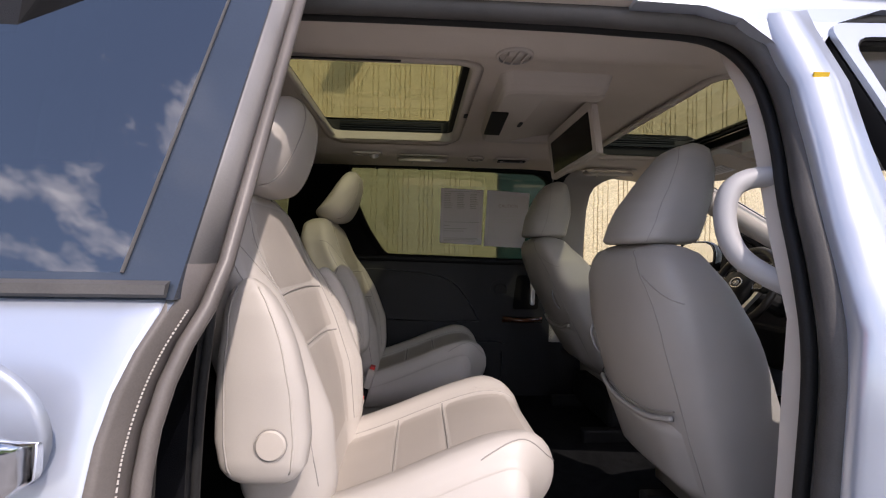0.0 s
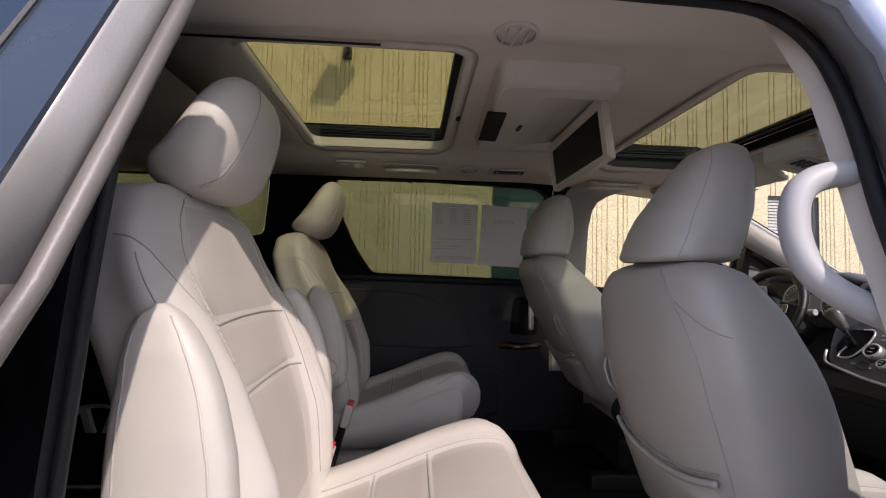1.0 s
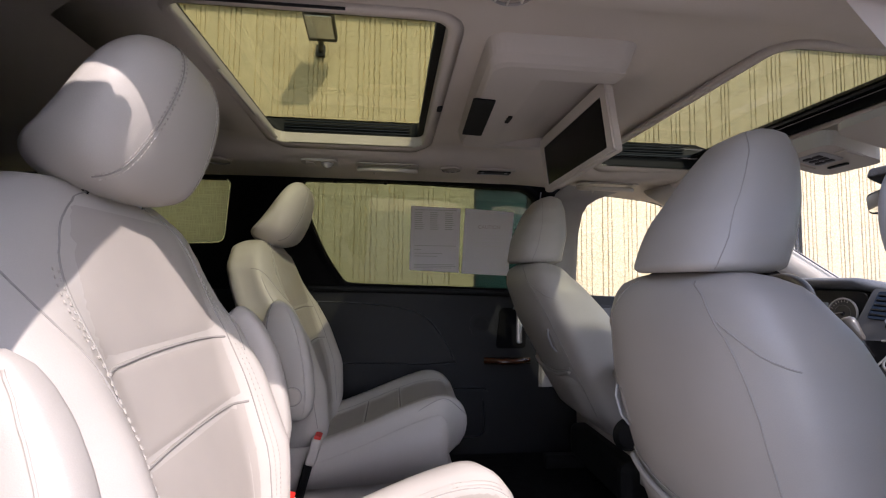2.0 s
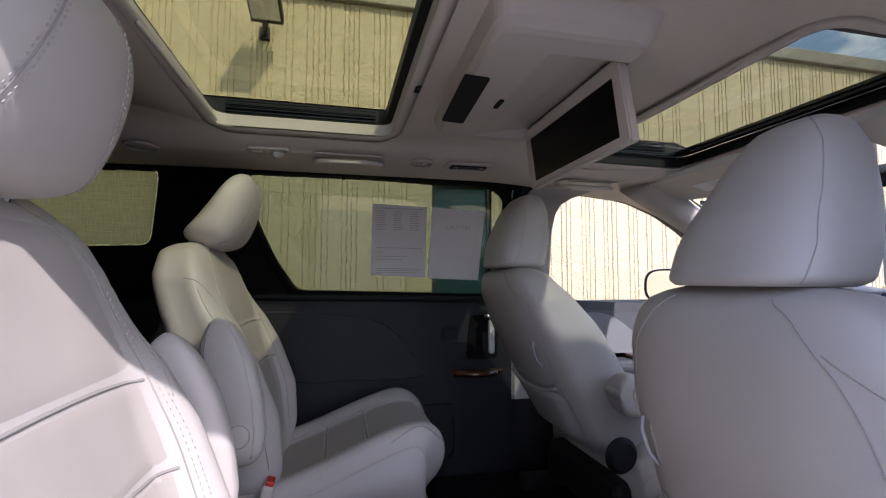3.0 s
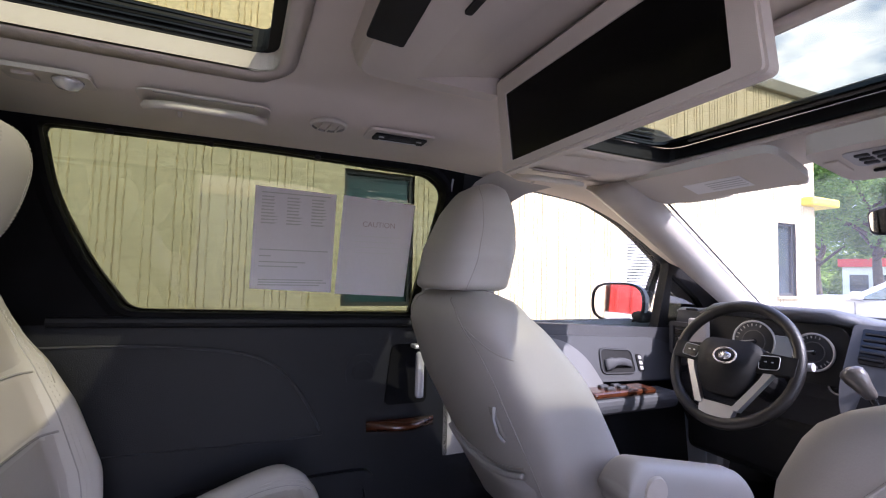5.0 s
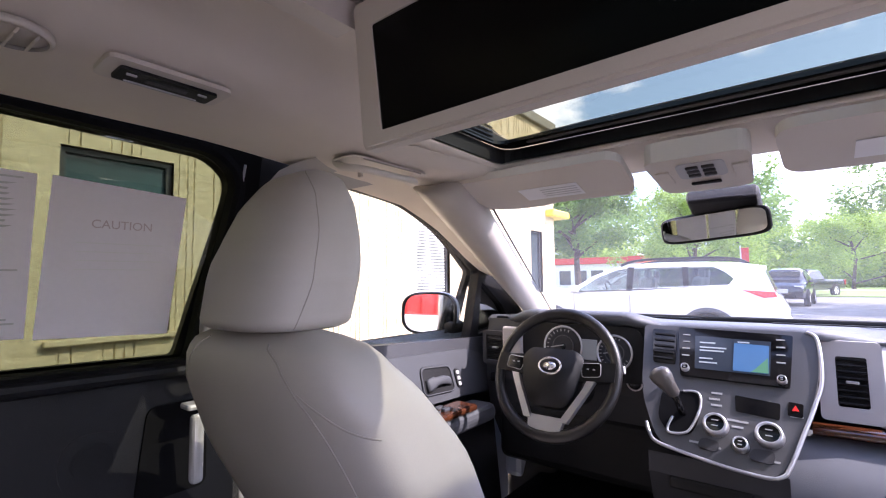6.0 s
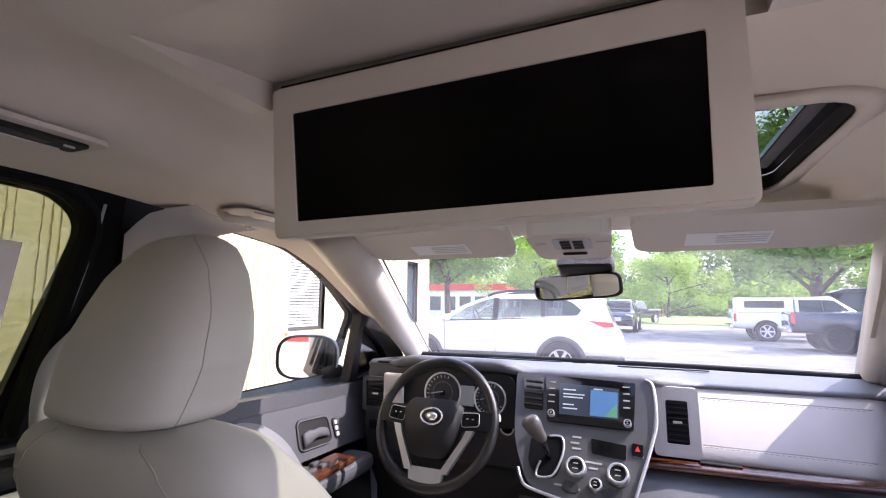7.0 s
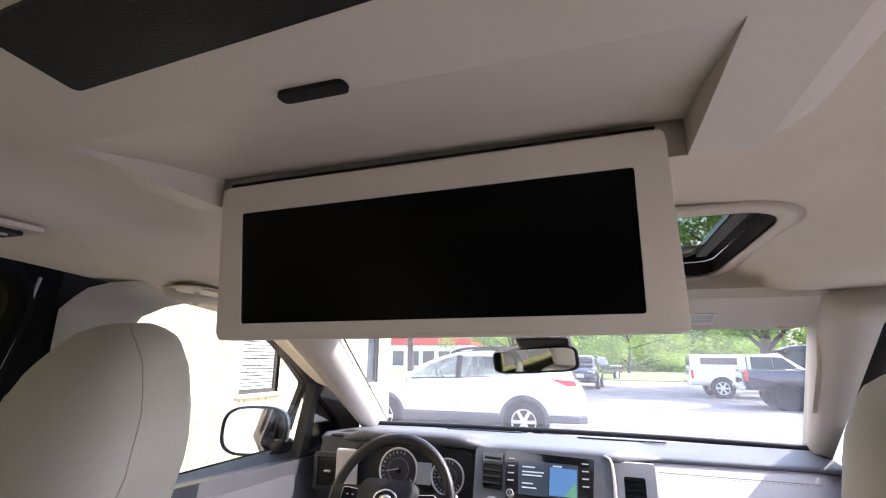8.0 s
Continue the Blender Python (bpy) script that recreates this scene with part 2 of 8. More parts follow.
def leaf_mat(name, dark, light):
    """Leaves that pass part of the sunlight."""
    m = bpy.data.materials.new(name)
    m.use_nodes = True
    n, l = m.node_tree.nodes, m.node_tree.links
    n.remove(n["Principled BSDF"])
    d, t, mx = n.new("ShaderNodeBsdfDiffuse"), n.new("ShaderNodeBsdfTranslucent"), n.new("ShaderNodeMixShader")
    geo, no, add, ra = n.new("ShaderNodeNewGeometry"), n.new("ShaderNodeTexNoise"), n.new("ShaderNodeMath"), n.new("ShaderNodeValToRGB")
    co = n.new("ShaderNodeTexCoord")
    no.inputs["Scale"].default_value = 0.35
    add.operation = "MULTIPLY_ADD"
    add.inputs[1].default_value = 0.5
    l.new(co.outputs["Object"], no.inputs["Vector"])
    l.new(geo.outputs["Random Per Island"], add.inputs[0])
    l.new(no.outputs["Fac"], add.inputs[2])
    ra.color_ramp.elements[0].color, ra.color_ramp.elements[1].color = (*dark, 1), (*light, 1)
    ra.color_ramp.elements[0].position, ra.color_ramp.elements[1].position = 0.4, 1.0
    l.new(add.outputs[0], ra.inputs[0])
    for s_ in (d, t):
        l.new(ra.outputs[0], s_.inputs[0])
    mx.inputs[0].default_value = 0.42
    l.new(d.outputs[0], mx.inputs[1])
    l.new(t.outputs[0], mx.inputs[2])
    l.new(mx.outputs[0], n["Material Output"].inputs[0])
    return m


LEAF = leaf_mat("green_leaves", (0.095, 0.18, 0.055), (0.27, 0.42, 0.12))
LEAF2 = leaf_mat("bright_green_leaves", (0.17, 0.29, 0.06), (0.42, 0.56, 0.14))
REDSIGN = mat("red_shopfront", (0.62, 0.05, 0.04), 0.5)
YELLOWSIGN = mat("yellow_sign", (0.85, 0.66, 0.06), 0.45)
NAV = mat("lit_nav_screen", (0.03, 0.04, 0.055), 0.15, vary=0.2, emit=0.10)
NAVMAP = mat("lit_map_blue", (0.06, 0.15, 0.29), 0.15, vary=0.1, emit=0.12)
NAVGREEN = mat("lit_map_green", (0.08, 0.22, 0.13), 0.15, vary=0.1, emit=0.12)
NAVTEXT = mat("lit_text", (0.40, 0.45, 0.48), 0.3, emit=0.10)
DIAL = mat("dial_face", (0.02, 0.022, 0.03), 0.35, vary=0.3, scale=30)
LABEL = mat("white_print", (0.42, 0.42, 0.42), 0.6)


# ---------------------------------------------------------------- mesh helpers
def world_of(ob):
    """Where an object stands, before the scene is drawn."""
    own = ob.matrix_parent_inverse @ ob.matrix_basis
    return world_of(ob.parent) @ own if ob.parent else ob.matrix_basis.copy()


def part(name, bm, material, parent=None, label="", smooth=False):
    """Link a bmesh as one mesh object, under a thing or a part."""
    me = bpy.data.meshes.new(name)
    bmesh.ops.recalc_face_normals(bm, faces=bm.faces[:])
    bm.to_mesh(me)
    bm.free()
    me.materials.append(material)
    if smooth:
        me.polygons.foreach_set("use_smooth", [True] * len(me.polygons))
    ob = new(name, me)
    if parent is not None:
        ob.parent = parent
        ob.matrix_parent_inverse = world_of(parent).inverted()
    if label:
        ob["label"] = label
    return ob


def thing(name, at=(0, 0, 0), label="", category="", group="", kind=""):
    e = new(name)
    e.empty_display_size = 0.1
    e.matrix_basis = Matrix.Translation(at)
    return tagged(e, label, category, group, kind)


def structure(name, bm, material, label, category="", smooth=False):
    return tagged(part(name, bm, material, None, "", smooth), label, category or name.split("_")[0], "", "structure")


def rbox(c, s, bev=0.004, seg=2, m=None):
    bm = bmesh.new()
    bmesh.ops.create_cube(bm, size=1.0)
    bmesh.ops.scale(bm, vec=s, verts=bm.verts)
    b = min(bev, 0.45 * min(s))
    if b > 0:
        bmesh.ops.bevel(bm, geom=bm.edges[:], offset=b, segments=seg, affect="EDGES", profile=0.5)
    if m is not None:
        bmesh.ops.transform(bm, matrix=m, verts=bm.verts)
    bmesh.ops.translate(bm, vec=c, verts=bm.verts)
    return bm


def join(*bms):
    out = bms[0]
    for b in bms[1:]:
        me = bpy.data.meshes.new("tmp")
        b.to_mesh(me)
        b.free()
        out.from_mesh(me)
        bpy.data.meshes.remove(me)
    return out


def loft(rings, closed=True, caps=True):
    bm = bmesh.new()
    rows = [[bm.verts.new(p) for p in r] for r in rings]
    n = len(rows[0])
    for a, b in zip(rows, rows[1:]):
        for i in range(n if closed else n - 1):
            j = (i + 1) % n
            bm.faces.new((a[i], a[j], b[j], b[i]))
    if caps and closed:
        bm.faces.new(rows[0])
        bm.faces.new(rows[-1])
    return bm


def tube(path, r, n=10, closed=False, flat=1.0):
    """A round bar along a path; r may be one radius or one for each point."""
    pts = [Vector(p) for p in path]
    rad = r if isinstance(r, (list, tuple)) else [r] * len(pts)
    rings, up = [], None
    k = len(pts)
    for i, p in enumerate(pts):
        t = (pts[(i + 1) % k] - pts[i - 1]) if closed else (pts[min(i + 1, k - 1)] - pts[max(i - 1, 0)])
        t.normalize()
        if up is None:
            up = Vector((0, 0, 1)) if abs(t.z) < 0.9 else Vector((1, 0, 0))
        side = t.cross(up).normalized()
        up = side.cross(t).normalized()
        rings.append([p + rad[i] * (math.cos(a) * side + flat * math.sin(a) * up) for a in [2 * math.pi * j / n for j in range(n)]])
    if closed:
        rings.append(rings[0])
    return loft(rings, True, not closed)


def smooth_path(pts, n=8):
    """A rounded line through the points."""
    P = [Vector(p) for p in pts]
    out = []
    for i in range(len(P) - 1):
        a, b, c, d = P[max(i - 1, 0)], P[i], P[i + 1], P[min(i + 2, len(P) - 1)]
        for j in range(n):
            t = j / n
            out.append(0.5 * ((2 * b) + (c - a) * t + (2 * a - 5 * b + 4 * c - d) * t * t + (3 * b - a - 3 * c + d) * t ** 3))
    return out + [P[-1]]


def rounded(poly, r, n=5):
    """A polygon with rounded corners; r is one radius or one for each corner."""
    P = [Vector((p[0], p[1])) for p in poly]
    rs = r if isinstance(r, (list, tuple)) else [r] * len(P)
    out = []
    for i, p in enumerate(P):
        a, b = P[i - 1] - p, P[(i + 1) % len(P)] - p
        d = min(rs[i], 0.48 * a.length, 0.48 * b.length)
        if d < 1e-5:
            out.append(p)
            continue
        s, e = p + a.normalized() * d, p + b.normalized() * d
        for j in range(n + 1):
            t = j / n
            out.append((1 - t) ** 2 * s + 2 * t * (1 - t) * p + t * t * e)
    return out


def panel(outer, holes, to3d, depth):
    """A sheet with openings through it. to3d(u, v, w) lays it in the place, w runs from 0 to depth."""
    bm = bmesh.new()
    loops = [outer] + list(holes)
    es = []
    for lp in loops:
        vs = [bm.verts.new((p[0], p[1], 0)) for p in lp]
        es += [bm.edges.new((vs[i], vs[(i + 1) % len(vs)])) for i in range(len(vs))]
    bmesh.ops.triangle_fill(bm, use_beauty=True, use_dissolve=False, edges=es)
    faces = bm.faces[:]
    r = bmesh.ops.extrude_face_region(bm, geom=faces)
    for v in [g for g in r["geom"] if isinstance(g, bmesh.types.BMVert)]:
        v.co.z = depth
    for v in bm.verts:
        v.co = to3d(*v.co)
    return bm


def ring_frame(loop, to3d, width, height):
    """A raised border along a closed line of 2D points."""
    n = len(loop)
    c = sum((Vector((p[0], p[1])) for p in loop), Vector((0, 0))) / n
    rows = []
    for i, p in enumerate(loop):
        t = (Vector(loop[(i + 1) % n][:2]) - Vector(loop[i - 1][:2])).normalized()
        o = Vector((t.y, -t.x))
        if o.dot(Vector(p[:2]) - c) < 0:
            o = -o
        q = Vector(p[:2])
        rows.append([to3d(*q, 0), to3d(*q, height), to3d(*(q + o * width * 0.35), height * 1.15), to3d(*(q + o * width), 0.0)])
    rows.append(rows[0])
    return loft(rows, True, False)


def revolve(profile, n=32, m=None):
    """Turn (radius, height) points about the z axis."""
    rings = [[(r * math.cos(2 * math.pi * j / n), r * math.sin(2 * math.pi * j / n), h) for j in range(n)] for r, h in profile]
    bm = loft(rings, True, True)
    if m is not None:
        bmesh.ops.transform(bm, matrix=m, verts=bm.verts)
    return bm


def ring_of(profile, n=32, m=None):
    """Turn a closed (radius, height) section about the z axis, with an open middle."""
    rings = [[(r * math.cos(2 * math.pi * j / n), r * math.sin(2 * math.pi * j / n), h) for j in range(n)] for r, h in list(profile) + [profile[0]]]
    bm = loft(rings, True, False)
    if m is not None:
        bmesh.ops.transform(bm, matrix=m, verts=bm.verts)
    return bm


def lerp_table(table, v):
    """Read a table of (v, value) rows."""
    for (a, x), (b, y) in zip(table, table[1:]):
        if v <= b:
            t = (v - a) / (b - a)
            return x + (y - x) * max(0, t)
    return table[-1][1]


def sstep(a, b, x):
    t = max(0.0, min(1.0, (x - a) / (b - a)))
    return t * t * (3 - 2 * t)


# ---------------------------------------------------------------- outdoors: ground, building
bm = bmesh.new()
bmesh.ops.create_grid(bm, x_segments=40, y_segments=40, size=400)
structure("ground", bm, ASPHALT, "grey weathered asphalt car park", "ground")
bm = rbox((62, 0, 0.02), (46, 300, 0.12), 0.04)
structure("grass_verge", bm, GRASS, "mown green grass verge beyond the car park", "grass")
bm = rbox((56, 0, 0.05), (3.2, 300, 0.1), 0.02)
structure("pavement", bm, mat("pale_concrete", (0.5, 0.47, 0.42), 0.9, vary=0.1, scale=2), "pale concrete path across the grass", "path")

WALL_Y, WALL_TOP = 2.43, 3.22
HOLES = [(1.27, 1.74, 1.03, 1.90), (3.64, 4.10, 1.12, 1.86), (5.68, 5.98, 1.12, 1.87)]


def wall_profile(x0, x1, rng):
    """Fluted face: points (x, y) with narrow vertical grooves in uneven groups."""
    pts, x = [(x0, 0.0)], x0 + 0.02
    while x < x1 - 0.12:
        for _ in range(rng.choice((2, 2, 3, 4, 4, 5))):
            w, d = rng.uniform(0.008, 0.013), rng.uniform(0.006, 0.012)
            if x + w > x1 - 0.01:
                break
            pts += [(x, 0.0), (x + 0.002, d), (x + w - 0.002, d), (x + w, 0.0)]
            x += w + rng.uniform(0.022, 0.034)
        x += rng.uniform(0.04, 0.085)
    return pts + [(x1, 0.0)]


def wall_piece(bm, x0, x1, z0, z1, rng, rough=True):
    """Split-faced block between two places along the wall, its groove edges chipped where rough."""
    prof = wall_profile(x0, x1, rng)
    zs_ = [z0, z1]
    if rough:
        start = max(z0, 0.9)
        n_ = int((z1 - start) / 0.022)
        zs_ = ([z0] if start > z0 else []) + [start + (z1 - start) * k / n_ for k in range(n_ + 1)]
    last = None
    for z in zs_:
        row = [bm.verts.new((x + (rng.gauss(0, 0.0016) if rough and 0 < i < len(prof) - 1 else 0), WALL_Y + y + (rng.uniform(-0.005, 0.003) if y else rng.gauss(0, 0.0007) if rough else 0), z)) for i, (x, y) in enumerate(prof)]
        if last:
            for i in range(len(prof) - 1):
                bm.faces.new((last[i], last[i + 1], row[i + 1], row[i]))
        last = row


bm = bmesh.new()
wall_piece(bm, -16.0, -3.0, 0, WALL_TOP, random.Random(5), False)
x = -3.0
for (a, b, z0, z1) in HOLES:
    wall_piece(bm, x, a, 0, WALL_TOP, random.Random(int(a * 10)))
    wall_piece(bm, a, b, 0, z0, random.Random(3))
    wall_piece(bm, a, b, z1, WALL_TOP, random.Random(3))
    x = b
wall_piece(bm, x, 6.32, 0, WALL_TOP, random.Random(9))
building = structure("wall_building", bm, WALLPAINT, "tan fluted concrete block wall of the neighbouring building", "building wall")
bm = bmesh.new()
for (p, q) in (((6.32, WALL_Y), (6.32, 14)), ((6.32, 14), (-16, 14)), ((-16, 14), (-16, WALL_Y))):
    vs = [bm.verts.new((*p, 0)), bm.verts.new((*q, 0)), bm.verts.new((*q, WALL_TOP)), bm.verts.new((*p, WALL_TOP))]
    bm.faces.new(vs)
vs = [bm.verts.new(v) for v in ((-16, WALL_Y, WALL_TOP), (6.32, WALL_Y, WALL_TOP), (6.32, 14, WALL_TOP), (-16, 14, WALL_TOP))]
bm.faces.new(vs)
part("far_walls", bm, WALLPAINT, building)
part("coping", rbox((-4.84, WALL_Y + 0.02, WALL_TOP + 0.05), (22.4, 0.14, 0.12), 0.01), COPING, building, "brown metal coping")

for k, (a, b, z0, z1) in enumerate(HOLES):
    w = thing("window_%d" % (k + 1), (a, WALL_Y, z0), "dark framed office window in the block wall", "window", "office windows", "structure")
    ma = 0.025
    outer, inner = [(a, z0), (b, z0), (b, z1), (a, z1)], [(a + ma, z0 + ma), (b - ma, z0 + ma), (b - ma, z1 - ma), (a + ma, z1 - ma)]
    part("window_frame", panel(outer, [inner], lambda u, v, t: Vector((u, WALL_Y + 0.03 + t, v)), 0.05), WINFRAME, w)
    part("pane", rbox(((a + b) / 2, WALL_Y + 0.06, (z0 + z1) / 2), (b - a - 0.04, 0.008, z1 - z0 - 0.04), 0.0),
         WINGLASS if k == 0 else CARGLASS, w)
    part("window_sill", rbox(((a + b) / 2, WALL_Y + 0.0, z0 - 0.015), (b - a + 0.06, 0.07, 0.025), 0.004), WALLPAINT, w)
    if k == 1:
        for i in range(26):
            part("slat", rbox(((a + b) / 2, WALL_Y + 0.045, z0 + 0.04 + i * 0.0265), (b - a - 0.07, 0.012, 0.018), 0.0), BLIND, w)

# flood light with an arm, on the wall
lamp = thing("flood_light", (0.10, WALL_Y, 2.93), "dark bronze flood light on a short arm", "lamp")
part("wall_plate", rbox((0.06, WALL_Y - 0.012, 2.90), (0.07, 0.03, 0.09), 0.006), BRONZE, lamp)
part("arm", tube(smooth_path([(0.06, WALL_Y - 0.02, 2.90), (0.07, WALL_Y - 0.08, 2.90), (0.09, WALL_Y - 0.18, 2.93)], 5), 0.02), BRONZE, lamp)
part("housing", rbox((0.10, WALL_Y - 0.30, 2.96), (0.21, 0.30, 0.07), 0.012, m=pose(0, 0, 0, -12)), BRONZE, lamp)
for i in range(7):
    part("cooling_fin", rbox((0.01 + 0.03 * i, WALL_Y - 0.25, 3.01), (0.005, 0.16, 0.04), 0.0, m=pose(0, 0, 0, -12)), BRONZE, lamp)
part("lens", rbox((0.10, WALL_Y - 0.32, 2.92), (0.18, 0.22, 0.01), 0.003, m=pose(0, 0, 0, -12)), HEADLENS, lamp)

sign = thing("yellow_sign", (6.35, 2.3, 2.05), "yellow fabric awning sign at the building corner", "sign")
part("panel", rbox((6.34, 2.50, 2.12), (0.5, 0.36, 0.09), 0.02), YELLOWSIGN, sign)


# ---------------------------------------------------------------- the van: floor, sides, roof
def side_lo(s):
    """Lower half of a side: x, z, inward depth to a place. s is 1 on the driver's side and -1 on the other."""
    return lambda u, v, t: Vector((u, s * (0.80 + 0.065 * (v - 0.42) / 0.68 + t), v))


def side_hi(s):
    return lambda u, v, t: Vector((u, s * (0.865 - 0.035 * (v - 1.10) / 0.46 + t), v))


structure("floor", rbox((0.75, 0, 0.41), (4.0, 1.62, 0.06), 0.01), CARPET, "black carpeted van floor", "floor")
WIN_SLIDE = rounded([(0.265, 1.556), (0.72, 1.558), (1.21, 1.543), (1.262, 1.50), (1.192, 1.112), (0.44, 1.13), (0.36, 1.25), (0.295, 1.40)],
                    [0.02, 0.05, 0.03, 0.03, 0.01, 0.03, 0.05, 0.05])
WIN_QUARTER = rounded([(-0.80, 1.555), (-0.015, 1.552), (-0.04, 1.288), (-0.80, 1.262)], 0.035)
WIN_DRIVER = rounded([(1.470, 1.538), (1.60, 1.534), (1.815, 1.513), (1.98, 1.457), (2.10, 1.395), (2.245, 1.305), (2.20, 1.052), (1.43, 1.085)],
                     [0.09, 0.05, 0.06, 0.06, 0.06, 0.02, 0.02, 0.03])
WIN_VENT = [(2.265, 1.265), (2.42, 1.17), (2.50, 1.09), (2.255, 1.06)]

# driver's side sliding door
door = structure("door_1", panel([(0.20, 1.10), (1.30, 1.10), (1.325, 1.61), (0.20, 1.61)], [WIN_SLIDE], side_hi(1), 0.05), MATBLACK,
                 "closed dark sliding door with tinted window", "door")
part("door_panel", panel([(0.20, 0.43), (1.27, 0.43), (1.30, 1.10), (0.20, 1.10)], [], side_lo(1), 0.05), SOFTBLACK, door, "dark vinyl door panel")
part("window_seal", ring_frame(WIN_SLIDE, lambda u, v, t: side_hi(1)(u, v, -t), 0.03, 0.012), MATBLACK, door)
part("belt_moulding", tube([side_hi(1)(0.30, 1.108, -0.01), side_hi(1)(1.24, 1.092, -0.01)], 0.014), SOFTBLACK, door)
part("edge_strip", tube(smooth_path([(1.284, 0.832, 1.535), (1.266, 0.834, 1.43), (1.234, 0.842, 1.28), (1.206, 0.852, 1.13)], 6), 0.003, 8), GREYTRIM, door, "thin grey strip along the door edge", True)
for hx in (0.40, 0.608, 0.869):
    part("shade_hook", rbox((hx, 0.818, 1.548), (0.016, 0.014, 0.012), 0.004), BLACK, door, "small black shade hook")
# sculpted insert: a pad with a swept front edge
pad = smooth_path([(0.20, 1.05, 0), (0.45, 1.05, 0), (0.68, 1.028, 0), (0.79, 0.985, 0), (0.86, 0.90, 0), (0.905, 0.815, 0)], 6)
loop = [(p.x, p.y) for p in pad] + [(0.80, 0.80), (0.20, 0.815)]
part("insert_pad", panel(loop, [], lambda u, v, t: side_lo(1)(u, v, -t), 0.018), SOFTBLACK, door)
part("pad_piping", tube([side_lo(1)(p.x, p.y, -0.018) for p in pad], 0.0035, 8), DASHDARK, door)
part("crease", tube(smooth_path([side_lo(1)(x, z, -0.001) for x, z in ((0.20, 0.806), (0.55, 0.802), (0.80, 0.797), (0.915, 0.800))], 5), 0.003, 8), DASHDARK, door, "thin moulded crease", True)
part("lower_pocket", panel(rounded([(0.55, 0.48), (1.06, 0.48), (1.06, 0.70), (0.55, 0.70)], 0.05), [rounded([(0.58, 0.51), (1.03, 0.51), (1.03, 0.67), (0.58, 0.67)], 0.04)],
     lambda u, v, t: side_lo(1)(u, v, -t), 0.02), SOFTBLACK, door)
tw = part("speaker_plate", panel(rounded([(0.975, 0.905), (1.075, 0.905), (1.075, 1.005), (0.975, 1.005)], 0.05), [], lambda u, v, t: side_lo(1)(u, v, -t), 0.0015), SOFTBLACK, door)
part("speaker_cone", revolve([(0, 0.002), (0.03, 0.002), (0.034, 0.0), (0, 0)], 24, Matrix.Translation(side_lo(1)(1.025, 0.955, -0.0015)) @ pose(0, 0, 0, 90)), SOFTBLACK, tw)
part("handle_recess", panel(rounded([(1.085, 0.86), (1.215, 0.86), (1.22, 1.03), (1.11, 1.03)], 0.02), [],
     lambda u, v, t: side_lo(1)(u, v, -t), 0.006), MATBLACK, door)
part("handle", rbox((1.172, 0.785, 0.952), (0.024, 0.022, 0.13), 0.009, 3), SKYCHROME, door, "chrome pull handle")
part("handle_cap", rbox((1.186, 0.805, 1.030), (0.062, 0.04, 0.012), 0.005), SKYCHROME, door, "chrome cap")
part("wood_trim", loft([[Vector((1.03 + 0.20 * k / 8, 0.815 - 0.05 * math.sin(math.pi * k / 8) * c, 0.812 + 0.014 * s_)) for c, s_ in ((0, -1), (0.8, -0.8), (1, 0), (0.8, 0.8), (0, 1))]
     for k in range(9)], False), WOOD, door, "glossy brown wood trim", True)
tagged(part("window_4", panel([(p[0], p[1]) for p in WIN_SLIDE], [], lambda u, v, t: side_hi(1)(u, v, 0.02 + t), 0.004), TINTED), "tinted sliding door window pane", "window", "", "structure")

# pillars and driver's door
structure("pillar_centre_left", panel([(1.268, 0.70), (1.48, 0.70), (1.455, 1.10), (1.285, 1.10)], [], side_lo(1), 0.05), PILLARGREY, "grey lower centre pillar trim", "pillar")
structure("pillar_foot_left", panel([(1.262, 0.43), (1.49, 0.43), (1.478, 0.698), (1.268, 0.698)], [], side_lo(1), 0.05), SOFTBLACK, "dark foot of the centre pillar", "pillar")
rings = []
for y, z, x0, x1 in ((0.64, 1.531, 1.335, 1.62), (0.72, 1.529, 1.333, 1.60), (0.770, 1.521, 1.330, 1.57), (0.797, 1.505, 1.327, 1.525), (0.808, 1.480, 1.319, 1.49), (0.813, 1.44, 1.322, 1.468), (0.818, 1.36, 1.325, 1.452), (0.828, 1.24, 1.318, 1.448), (0.842, 1.10, 1.312, 1.446)):
    rings.append([Vector((x0 + (x1 - x0) * k / 10, y + (0.014 * (2 * k / 10 - 1) ** 4 if z < 1.50 else 0), z)) for k in range(11)])
# Beige trim in a darker grey, so its shade is in the colour.
structure("pillar_upper_left", loft(rings, False, False), PILLARGREY, "upper centre pillar trim, coloured grey-beige for shade", "pillar", True)
door = structure("door_2", panel([(1.44, 1.06), (1.445, 1.56), (1.75, 1.57), (2.05, 1.47), (2.32, 1.325), (2.62, 1.12), (2.62, 1.03), (1.44, 1.06)][:-1], [WIN_DRIVER, WIN_VENT], side_hi(1), 0.04), BLACK,
                 "closed driver's door with clear window", "door")
part("upper_panel", panel([(1.44, 0.90), (2.30, 0.86), (2.30, 1.05), (1.44, 1.09)], [], lambda u, v, t: Vector((u, 0.80 + 0.06 * (v - 0.86) / 0.2 + t, v)), 0.04), DASHDARK, door)
sweep = lambda u, v, t: Vector((u, 0.80 + 0.06 * (v - 0.86) / 0.2 - t, v))
part("sweep_panel", panel(rounded([(1.47, 0.905), (1.47, 1.048), (2.16, 1.022), (2.28, 0.96), (2.22, 0.875), (1.90, 0.88)], [0.01, 0.02, 0.08, 0.03, 0.03, 0.1]), [], sweep, 0.012), DOORGREY, door, "slate grey vinyl sweep panel")
